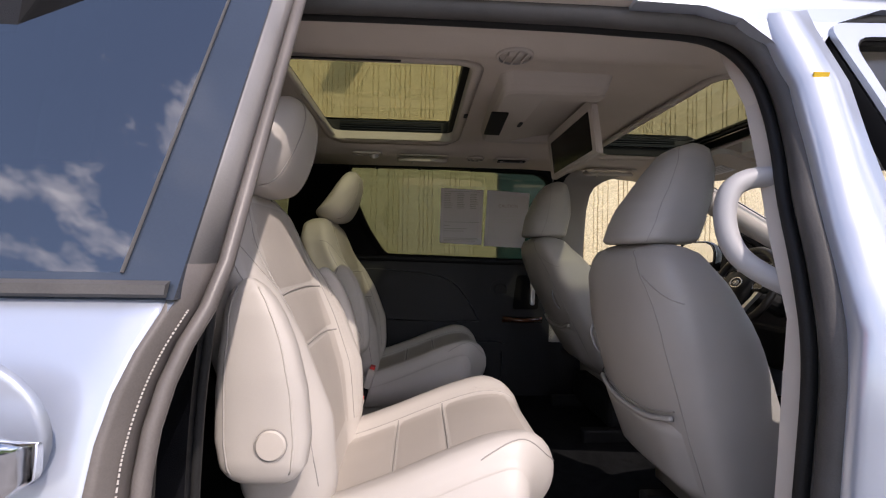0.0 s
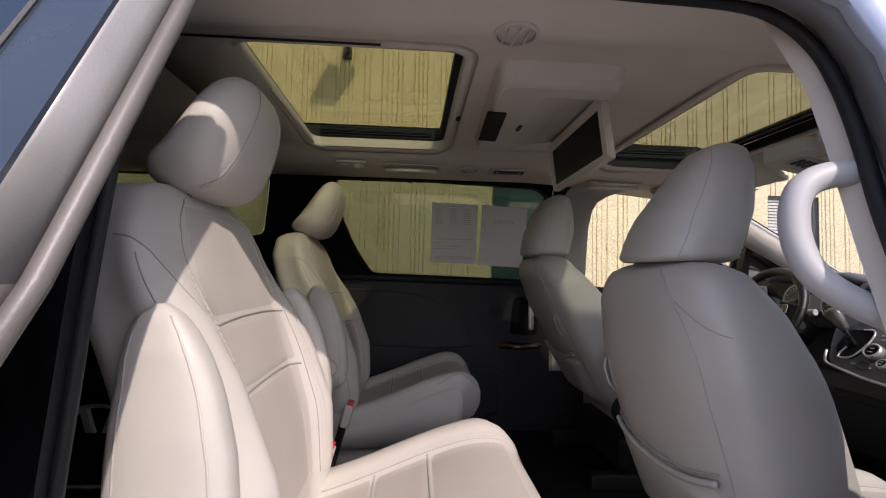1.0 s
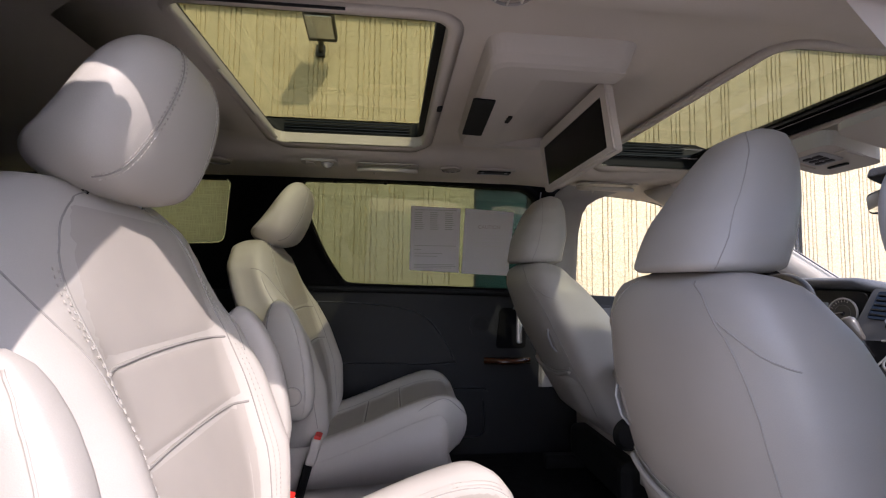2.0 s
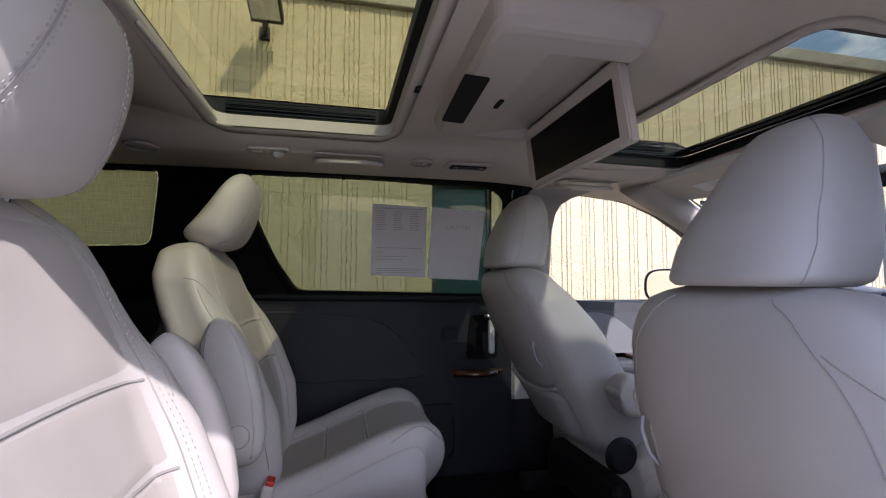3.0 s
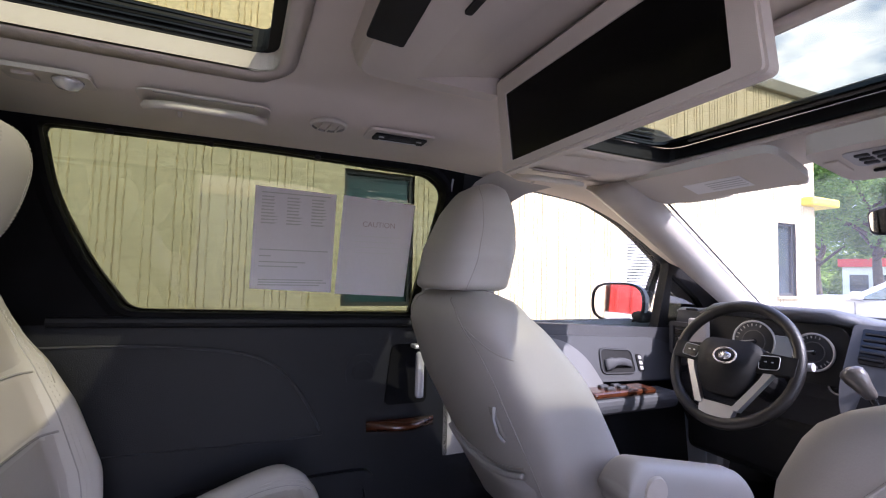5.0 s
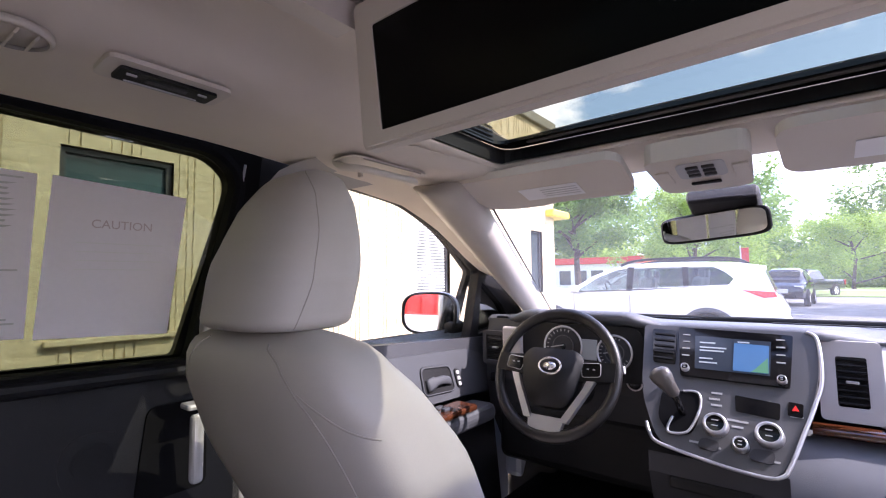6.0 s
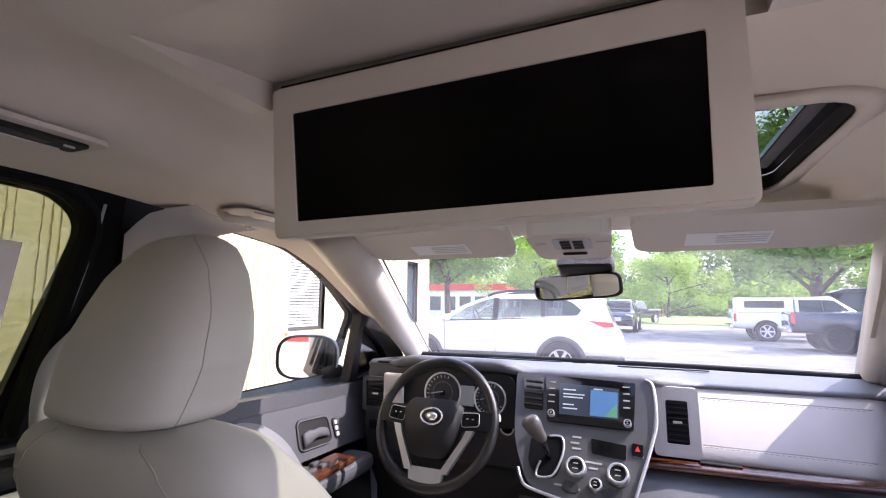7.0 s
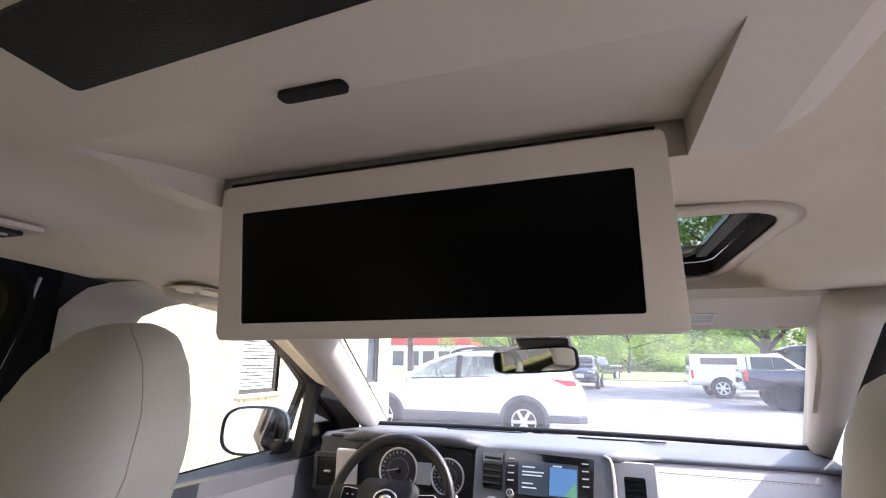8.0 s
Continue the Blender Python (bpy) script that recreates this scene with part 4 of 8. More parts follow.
def stitches(f, pts, size=0.0034, gap=0.0064):
    """Single stitches along a line of (v, u) on a surface."""
    P = []
    for (v0, u0), (v1, u1) in zip(pts, pts[1:]):
        P += [f(v0 + (v1 - v0) * k / 30, u0 + (u1 - u0) * k / 30, 0.0012) for k in range(30)]
    verts, faces, acc = [], [], 0.0
    for a, b in zip(P, P[1:]):
        acc += (b - a).length
        if acc >= gap:
            acc = 0
            t = (b - a).normalized()
            n = Vector((1, 0, 0.2)).normalized()
            s = t.cross(n).normalized() * 0.0008
            q = [a - t * size / 2 - s, a + t * size / 2 - s, a + t * size / 2 + s, a - t * size / 2 + s]
            i = len(verts)
            verts += [p - n * 0.0005 for p in q] + [p + n * 0.0007 for p in q]
            faces += [(i, i + 1, i + 2, i + 3), (i + 4, i + 7, i + 6, i + 5), (i, i + 4, i + 5, i + 1), (i + 1, i + 5, i + 6, i + 2), (i + 2, i + 6, i + 7, i + 3), (i + 3, i + 7, i + 4, i)]
    bm = bmesh.new()
    vs = [bm.verts.new(p) for p in verts]
    for f_ in faces:
        bm.faces.new([vs[i] for i in f_])
    return bm


def seam_line(f, pts, r=0.0012, lift=0.0):
    return tube([f(min(1.0, max(0.0, p.x)), p.y, lift) for p in smooth_path([(v, u, 0) for v, u in pts], 8)], r, 6)


def headrest(o, tab, parent, k=1.0):
    hr = part("headrest", shell(tab, o, 40, 64), SHADELEATHER, parent, "", True)
    f, g = (lambda v, u, l: on_front(tab, o, v, u, l)), (lambda v, u, l: on_rear(tab, o, v, u, l))
    for s in (1, -1):
        part("seam", seam_line(g, [(0.03, 0.90 * s * k), (0.3, 0.92 * s * k), (0.7, 0.90 * s * k), (0.86, 0.80 * s * k), (0.95, 0.62 * s * k), (0.985, 0.4 * s * k)], 0.0008), SEAM, hr)
        part("seam", seam_line(f, [(0.03, 0.80 * s), (0.3, 0.80 * s), (0.7, 0.74 * s), (0.95, 0.5 * s)], 0.0008), SEAM, hr)
        tagged(part("stitching", stitches(f, [(0.05, 0.74 * s), (0.4, 0.74 * s), (0.8, 0.62 * s)]), THREAD, hr), kind="stuff")
        part("post", tube([o + Vector((lerp_table(tab["x"], 0) - 0.012, s * 0.065, lerp_table(tab["z"], 0) - 0.012)), o + Vector((lerp_table(tab["x"], 0) - 0.005, s * 0.065, lerp_table(tab["z"], 0) + 0.02))], 0.006), CHROME, hr, "chrome post")
    return hr


def fit_table(rows):
    """Turn rows of (height, value) into rows of (share of the backrest, value)."""
    return [((z - 0.66) / 0.605, x) for z, x in rows]


MID_D = fit_table([(0.66, 0.062), (0.72, 0.082), (1.05, 0.080), (1.18, 0.070), (1.23, 0.056), (1.252, 0.038), (1.265, 0.014)])
MID_WING = fit_table([(0.66, 0.02), (0.74, 0.055), (0.85, 0.070), (0.98, 0.060), (1.06, 0.036), (1.10, 0.012), (1.14, 0.0), (1.27, 0.0)])
MID_FRONT = fit_table([(0.66, 0.452), (0.85, 0.418), (0.945, 0.387), (1.053, 0.351), (1.14, 0.322), (1.22, 0.291), (1.265, 0.25)])
MID_BACK = {"flare": fit_table([(0.66, 0.04), (0.80, 0.10), (1.00, 0.13), (1.12, 0.17), (1.20, 0.12), (1.265, 0.0)]), "z": [(0, 0.66), (1, 1.265)], "d": MID_D, "wing": MID_WING, "hump": [(0, 0.0), (1, 0)],
            "w": fit_table([(0.66, 0.185), (0.70, 0.225), (0.80, 0.243), (0.95, 0.246), (1.05, 0.240), (1.11, 0.232), (1.17, 0.222), (1.21, 0.203), (1.24, 0.175), (1.256, 0.135), (1.265, 0.07)]),
            "x": [(k / 24, lerp_table(MID_FRONT, k / 24) - lerp_table(MID_D, k / 24) + 0.35 * lerp_table(MID_WING, k / 24)) for k in range(25)]}

# headrest side profile, from the rear lower corner over the crest to the front lower corner
MID_HEAD = [(0.203, 1.284), (0.226, 1.316), (0.262, 1.365), (0.296, 1.416), (0.322, 1.446), (0.345, 1.453), (0.366, 1.438), (0.375, 1.405), (0.368, 1.358), (0.352, 1.308),
            (0.330, 1.268), (0.304, 1.250), (0.265, 1.247), (0.223, 1.260)]


def pillow(profile, half, centre, o, v, u, lift=0.0):
    """Point of a padded headrest: v goes round the side profile, u across it."""
    n = len(profile)
    i = int(math.floor(v * n)) % n
    t = v * n - math.floor(v * n)
    a, b, c, d = [Vector((profile[(i + k) % n][0], 0, profile[(i + k) % n][1])) for k in (-1, 0, 1, 2)]
    p = 0.5 * ((2 * b) + (c - a) * t + (2 * a - 5 * b + 4 * c - d) * t * t + (3 * b - a - 3 * c + d) * t ** 3)
    k = max(0.0, 1 - abs(u) ** 3.0) ** 0.46
    q = Vector((centre[0], 0, centre[1]))
    away = (p - q).normalized() * lift
    return o + q + (p - q) * (0.10 + 0.90 * k) + away + Vector((0, half * u, 0))


def captain_headrest(o, parent):
    f = lambda v, u, l=0.0: pillow(MID_HEAD, 0.139, (0.290, 1.325), o, v, u, l)
    us = [math.sin(math.pi / 2 * (-1 + 2 * j / 36)) for j in range(37)]
    hr = part("headrest", loft([[f(i / 56, u) for i in range(56)] for u in us]), LEATHER, parent, "", True)
    for s in (1, -1):
        line = [(0.30, 0.18 * s), (0.36, 0.24 * s), (0.44, 0.34 * s), (0.54, 0.46 * s), (0.64, 0.58 * s), (0.74, 0.66 * s), (0.80, 0.70 * s)]
        part("seam", seam_line(f, line, 0.0012), SEAM, hr)
        part("seam", seam_line(f, [(0.30, 0.18 * s), (0.22, 0.22 * s), (0.12, 0.34 * s), (0.02, 0.46 * s)], 0.0010), SEAM, hr)
        for du in (-0.035, 0.035):
            tagged(part("stitching", stitches(f, [(v, u + du * s) for v, u in line[1:]], 0.0028, 0.0060), THREAD, hr), kind="stuff")
        part("post", tube([o + Vector((0.262, s * 0.062, 1.235)), o + Vector((0.272, s * 0.062, 1.275))], 0.006), CHROME, hr, "chrome post")
    part("post_cover", rbox(o + Vector((0.262, 0, 1.262)), (0.05, 0.17, 0.018), 0.007, 3), LEATHER, hr)
    return hr


def cushion(o, profile, w, low, back, cuts_at, parent, half=0.57):
    """Seat cushion with side bolsters and inset panels. profile: (x, z) along its middle, from the rear to under the nose."""
    line = smooth_path([(x, 0, z) for x, z in profile], 8)
    run = [0.0]
    for p, q in zip(line, line[1:]):
        run.append(run[-1] + (q - p).length)
    tx, tz = [(r / run[-1], p.x) for r, p in zip(run, line)], [(r / run[-1], p.z) for r, p in zip(run, line)]

    def top(v, u, lift=0.0):
        ww = w * (1 - 0.05 * sstep(0.35, 0.8, v) - 0.16 * sstep(0.74, 1.0, v) ** 2)
        bol = 0.030 * (sstep(0.50, 0.74, abs(u)) * (1 - 0.8 * sstep(0.74, 0.95, v)) - 1.5 * sstep(0.84, 1.0, abs(u)) ** 1.5)
        corner = 0.07 * sstep(0.55, 1.0, abs(u)) ** 2 * sstep(0.6, 0.92, v)
        return o + Vector((lerp_table(tx, v) - corner, ww * u, lerp_table(tz, v) + bol + lift))

    us = [math.sin(math.pi / 2 * (-1 + 2 * j / 30)) for j in range(31)]
    rings = []
    for i in range(41):
        v = i / 40
        row = [top(v, u) for u in us]
        row += [Vector((min(r.x, o.x + back), r.y * 0.995 + o.y * 0.005, min(r.z - 0.01, o.z + low + 0.02 * v))) for r in (row[-1], row[24], row[15], row[6], row[0])]
        rings.append(row)
    cu = part("seat", loft(rings), LEATHER, parent, "", True)
    at = [next(r for r, x in tx if x >= c) for c in cuts_at]
    edges = [0.04] + at + [min(0.80, at[-1] + 0.26)]
    for v0, v1 in zip(edges, edges[1:]):
        part("panel", patch(top, v0 + 0.002, v1 - 0.002, -half - 0.012, half + 0.012, 12, 14, 0.0030), LEATHER_IN, cu, "", True)
    for vj in at:
        part("joint", seam_line(top, [(vj, -half), (vj, -0.2), (vj, 0.2), (vj, half)], 0.0022, 0.0006), SEAM, cu)
    for s in (1, -1):
        part("seam", seam_line(top, [(0.05, (half + 0.02) * s), (0.5, (half + 0.02) * s), (0.80, (half + 0.01) * s)], 0.0012), SEAM, cu)
        for du in (0.03, 0.055):
            tagged(part("stitching", stitches(top, [(0.05, (half + du) * s), (0.5, (half + du) * s), (0.80, (half + du) * s)]), THREAD, cu), kind="stuff")
    part("seam", seam_line(top, [(0.60, 0.93), (0.78, 0.86), (0.86, 0.70), (0.875, 0.35), (0.875, -0.35), (0.86, -0.70), (0.78, -0.86), (0.60, -0.93)], 0.0012), SEAM, cu)
    return cu


def armrest_up(o, s, parent):
    """An armrest folded up beside the backrest, with its round pivot cap and a piped seam."""
    tab_x = [(0.785, 0.384), (0.84, 0.381), (0.92, 0.375), (1.00, 0.366), (1.06, 0.354), (1.09, 0.349)]
    tab_w = [(0.785, 0.032), (0.792, 0.049), (0.81, 0.063), (0.85, 0.070), (0.92, 0.067), (0.98, 0.058), (1.03, 0.046), (1.06, 0.034), (1.08, 0.020), (1.09, 0.006)]
    tab_t = [(0.785, 0.014), (0.80, 0.025), (0.82, 0.031), (0.95, 0.031), (1.04, 0.026), (1.075, 0.018), (1.09, 0.006)]
    rings = []
    for i in range(49):
        z = 0.785 + 0.305 * i / 48
        wid, th = lerp_table(tab_w, z), lerp_table(tab_t, z)
        c = o + Vector((lerp_table(tab_x, z), s * (0.298 - 0.06 * (z - 0.8)), z))
        rings.append([c + Vector((wid * math.copysign(abs(math.cos(a)) ** 0.75, math.cos(a)), th * math.copysign(abs(math.sin(a)) ** 0.55, math.sin(a)), 0)) for a in [2 * math.pi * j / 36 for j in range(36)]])
    ar = part("armrest", loft(rings), LEATHER, parent, "", True)
    for k_ in ((5, 13) if s > 0 else (31, 23)):
        part("piping", tube([r[k_] for r in rings[3:-2]], 0.0016, 6), SEAM if k_ in (13, 23) else LEATHER, ar, "", True)
    part("pivot_cap", revolve([(0.0, 0.0045), (0.020, 0.004), (0.0225, 0.0), (0.0, -0.004)], 28, Matrix.Translation(o + Vector((0.400, s * 0.3285, 0.850))) @ pose(0, 0, 0, -90 * s)), TRIM, ar)
    part("pivot_gap", ring_of([(0.0222, 0.0), (0.0222, 0.0018), (0.0240, 0.0018), (0.0240, 0.0)], 28, Matrix.Translation(o + Vector((0.400, s * 0.3275, 0.850))) @ pose(0, 0, 0, -90 * s)), SEAM, ar)
    return ar


def mid_seat(y, label):
    st = thing("captain_seat", (0.4, y, 0.44), label, "seat", "second row seats")
    o = Vector((0, y, 0))
    f = lambda v, u, l=0.0: on_front(MID_BACK, o, v, u, l)
    bk = part("backrest", shell(MID_BACK, o, 64, 80), LEATHER, st, "", True)
    hv = lambda z: (z - 0.66) / 0.605
    for z0, z1, wst in ((0.72, 0.942, 0.05), (0.946, 1.050, 0.0), (1.055, 1.236, 0.0)):
        part("panel", patch(f, hv(z0), hv(z1), -0.615, 0.615, 14, 16, 0.0030, wst), LEATHER_IN, bk, "", True)
    for z in (0.944, 1.0525):
        part("joint", seam_line(f, [(hv(z - 0.006), -0.61), (hv(z), -0.25), (hv(z), 0.25), (hv(z - 0.006), 0.61)], 0.0022, 0.0006), SEAM, bk)
    for s in (1, -1):
        main = [(hv(0.72), 0.625 * s), (hv(0.95), 0.635 * s), (hv(1.08), 0.635 * s), (hv(1.16), 0.66 * s), (hv(1.22), 0.60 * s), (hv(1.25), 0.40 * s)]
        part("seam", seam_line(f, main, 0.0012), SEAM, bk)
        for du in (0.022, 0.046):
            tagged(part("stitching", stitches(f, [(v, u + du * s) for v, u in main[:4]]), THREAD, bk), kind="stuff")
        part("seam", seam_line(f, [(hv(1.02), 0.70 * s), (hv(1.09), 0.76 * s), (hv(1.14), 0.86 * s), (hv(1.165), 0.95 * s), (hv(1.172), 0.998 * s)], 0.0012), SEAM, bk)
        part("seam", seam_line(f, [(hv(0.74), 0.93 * s), (hv(0.90), 0.95 * s), (hv(1.05), 0.95 * s), (hv(1.15), 0.96 * s)], 0.0010), SEAM, bk)
    armrest_up(o, -1, st)
    if y < 0:
        armrest_up(o, 1, st)
    captain_headrest(o, st)
    cushion(o, [(0.35, 0.650), (0.45, 0.668), (0.553, 0.703), (0.675, 0.752), (0.755, 0.778), (0.815, 0.782), (0.855, 0.764), (0.874, 0.728), (0.872, 0.685), (0.855, 0.65)], 0.245, 0.585, 0.83, (0.553, 0.675), st)
    part("seat_base", rbox((0.58, y, 0.555), (0.44, 0.40, 0.10), 0.03, 3), TRIM, st, "grey side shield")
    for xx in (0.40, 0.74):
        for s in (1, -1):
            part("leg", rbox((xx, y + s * 0.17, 0.475), (0.07, 0.05, 0.10), 0.01), BLACK, st, "black steel leg")
    bx = Vector((0.435, y + (0.262 if y < 0 else -0.262), 0.665))
    part("buckle_stalk", tube([bx + Vector((-0.03, 0, -0.12)), bx], 0.012), BLACK, st)
    bu = part("buckle", rbox(bx + Vector((0.012, 0, 0.03)), (0.026, 0.042, 0.07), 0.006, 2, m=pose(0, 0, 0, 0, 15)), TRIM, st)
    part("release_button", rbox(bx + Vector((0.022, 0, 0.066)), (0.018, 0.034, 0.012), 0.003, 2, m=pose(0, 0, 0, 0, 15)), REDPLASTIC, bu, "red release button")
    return st


mid_seat(-0.435, "light grey leather captain seat with armrests folded up, lit by sun")
mid_seat(0.435, "light grey leather captain seat beside the closed sliding door")

FRONT_BACK = {"x": [(0, 1.27), (0.3, 1.215), (0.65, 1.16), (0.9, 1.125), (1, 1.12)], "z": [(0, 0.62), (0.02, 0.63), (0.5, 0.90), (0.9, 1.118), (0.96, 1.148), (1, 1.165)],
              "w": [(0, 0.196), (0.1, 0.216), (0.4, 0.225), (0.65, 0.226), (0.82, 0.208), (0.92, 0.179), (0.97, 0.145), (1, 0.08)],
              "d": [(0, 0.07), (0.1, 0.095), (0.6, 0.095), (0.85, 0.08), (0.95, 0.06), (1, 0.02)],
              "wing": [(0, 0.03), (0.3, 0.06), (0.7, 0.045), (0.9, 0.0), (1, 0)], "hump": [(0, 0.0), (0.4, 0.02), (0.8, 0.015), (1, 0)]}
FRONT_HEAD = {"e": 0.70, "x": [(0, 1.125), (0.3, 1.138), (0.7, 1.160), (1, 1.182)], "z": [(0, 1.162), (0.04, 1.166), (0.5, 1.275), (0.85, 1.368), (0.95, 1.387), (1, 1.393)],
              "w": [(0, 0.096), (0.06, 0.110), (0.3, 0.116), (0.55, 0.108), (0.75, 0.090), (0.9, 0.062), (1, 0.028)],
              "d": [(0, 0.070), (0.06, 0.083), (0.4, 0.084), (0.7, 0.066), (0.9, 0.042), (1, 0.012)],
              "wing": [(0, 0), (1, 0)], "hump": [(0, 0.0), (1, 0)]}
TILTED_HEAD = dict(FRONT_HEAD, w=[(0, 0.10), (0.06, 0.114), (0.22, 0.115), (0.5, 0.097), (0.75, 0.075), (0.9, 0.053), (1, 0.024)], x=[(0, 1.128), (0.3, 1.154), (0.7, 1.200), (1, 1.228)])


DRIVER_BACK = dict(FRONT_BACK, w=[(0, 0.165), (0.1, 0.19), (0.4, 0.220), (0.65, 0.236), (0.82, 0.216), (0.92, 0.185), (0.97, 0.145), (1, 0.08)], x=[(0, 1.40), (0.3, 1.31), (0.65, 1.205), (0.9, 1.135), (1, 1.12)], wing=[(0, 0.04), (0.3, 0.10), (0.7, 0.06), (0.9, 0.0), (1, 0)])


def front_seat(y, label, arm, head, dz=0.0, back=FRONT_BACK, dx=0.0):
    st = thing("front_seat", (1.3, y, 0.44), label, "seat", "front seats")
    o = Vector((0, y, dz))
    f, g = (lambda v, u, l: on_front(back, o, v, u, l)), (lambda v, u, l: on_rear(back, o, v, u, l))
    bk = part("backrest", shell(back, o, 40, 64), SHADELEATHER, st, "", True)
    for v0, v1 in ((0.10, 0.40), (0.41, 0.88)):
        part("panel", patch(f, v0, v1, -0.56, 0.56, 12, 10, 0.007), LEATHER_IN, bk, "", True)
    for s in (1, -1):
        part("seam", seam_line(g, [(0.04, 0.80 * s), (0.45, 0.80 * s), (0.75, 0.76 * s), (0.90, 0.62 * s), (0.96, 0.5 * s)]), SEAM, bk)
        part("seam", seam_line(g, [(0.86, 0.70 * s), (0.80, 0.86 * s), (0.77, 0.98 * s)]), SEAM, bk)
    part("seat_pocket", patch(g, 0.06, 0.33, -0.76, 0.76, 12, 14, 0.016), SHADELEATHER, bk, "", True)
    part("pocket_edge", seam_line(g, [(0.36, -0.74), (0.325, -0.4), (0.315, 0.0), (0.325, 0.4), (0.36, 0.74)], 0.006, 0.010), SHADELEATHER, bk, "", True)
    part("seam", seam_line(g, [(0.385, -0.74), (0.35, -0.4), (0.34, 0.0), (0.35, 0.4), (0.385, 0.74)], 0.002, 0.002), SEAM, bk)
    hs = -math.copysign(1.0, y)
    part("bag_hook", tube([g(0.60, 0.70 * hs, 0.002), g(0.56, 0.69 * hs, 0.012), g(0.50, 0.66 * hs, 0.012), g(0.47, 0.64 * hs, 0.002)], 0.003, 8), GREYTRIM, bk, "small grey bag hook", True)
    part("hook_recess", patch(g, 0.465, 0.60, 0.60 * hs, 0.68 * hs, 6, 4, 0.004), SEAM, bk)
    headrest(o, head, st, 1.07 if y > 0 else 1.0)
    cushion(o, [(1.30 + dx * 1.9, 0.600), (1.45, 0.640), (1.58, 0.662), (1.70, 0.662), (1.765, 0.640), (1.788, 0.60), (1.775, 0.56)], 0.262, 0.505, 1.75, (1.48, 1.62), st)
    part("seat_base", rbox((1.55, y, 0.545), (0.44, 0.42, 0.13), 0.03, 3), BLACK, st, "black seat base")
    for s in (1, -1):
        part("recliner_cover", revolve([(0.0, 0.016), (0.036, 0.015), (0.048, 0.0), (0.0, -0.01)], 28, Matrix.Translation(o + Vector((1.27 + dx * 1.4, s * 0.245, 0.66))) @ pose(0, 0, 0, -90 * s)), BLACK, st, "black recliner cover")
        part("seat_rail", rbox((1.53, y + s * 0.2, 0.465), (0.6, 0.045, 0.05), 0.008), BLACK, st)
    ln = 0.36 if y < 0 else 0.315
    ao = o + Vector((1.30 + dx, arm * 0.285, 0.86 if y < 0 else 0.836))
    rings = []
    for i in range(41):
        v = 0.5 - 0.5 * math.cos(math.pi * i / 40)
        h = 0.058 * (1 - 0.3 * v) * math.sqrt(max(0.03, 1 - max(0, (0.15 - v) / 0.15) ** 2)) * math.sqrt(max(0.03, 1 - max(0, (v - 0.9) / 0.1) ** 2))
        rings.append([ao + Vector((-0.06 + ln * v, 0.036 * math.copysign(abs(math.cos(a)) ** 0.6, math.cos(a)), -0.05 * v + h * math.copysign(abs(math.sin(a)) ** 0.7, math.sin(a)))) for a in [2 * math.pi * j / 40 for j in range(40)]])
    ar = part("armrest", loft(rings), SHADELEATHER, st, "", True)
    for k_ in (7, 13) if arm > 0 else (27, 33):
        part("piping", tube([r[k_] for r in rings[3:-3]], 0.0014, 6), SEAM, ar, "", True)
    part("pivot_cap", revolve([(0.0, 0.006), (0.024, 0.005), (0.027, 0.0), (0.0, -0.004)], 28, Matrix.Translation(ao + Vector((0.0, arm * 0.034, 0.0))) @ pose(0, 0, 0, -90 * arm)), TRIM, ar)
    return st


front_seat(0.445, "light grey leather driver's seat with folded-down armrest", -1, FRONT_HEAD, 0.045, DRIVER_BACK, 0.045)
front_seat(-0.416, "light grey leather front passenger seat with rear pocket", 1, TILTED_HEAD)


# ---------------------------------------------------------------- passenger side: open doorways
def side_out(z):
    return 0.95 - 0.21 * max(0.0, z - 1.05) / 0.47


structure("sill_right", rbox((0.5, -0.89, 0.36), (4.2, 0.14, 0.16), 0.03, 3), PAINT, "silver blue van door sill", "van body")
structure("sill_plate", rbox((0.62, -0.83, 0.447), (0.98, 0.12, 0.016), 0.005), GREYTRIM, "grey scuff plate in the doorway", "sill")
rear_q = structure("van_side_right", panel([(-1.5, 0.45), (0.10, 0.45), (0.10, 1.05), (-1.5, 1.05)], [], lambda u, v, t: Vector((u, -0.95 + t, v)), 0.03), PAINT, "silver blue metallic rear side of the van", "van body")
part("upper_side", panel([(-1.5, 1.05), (0.10, 1.05), (0.14, 1.52), (-1.45, 1.52)], [WIN_QR], lambda u, v, t: Vector((u, -side_out(v) + t, v)), 0.03), PAINT, rear_q)
# centre pillar: jamb, outer face and inner trim
zs = [0.45, 0.6, 0.75, 0.85, 0.95, 1.05, 1.17, 1.3, 1.4, 1.46, 1.50, 1.535, 1.57, 1.60]


def door_edge(z):
    return lerp_table([(0.45, 1.10), (0.85, 1.13), (1.0, 1.138), (1.11, 1.147), (1.217, 1.164), (1.326, 1.183), (1.40, 1.192), (1.5, 1.18)], z)


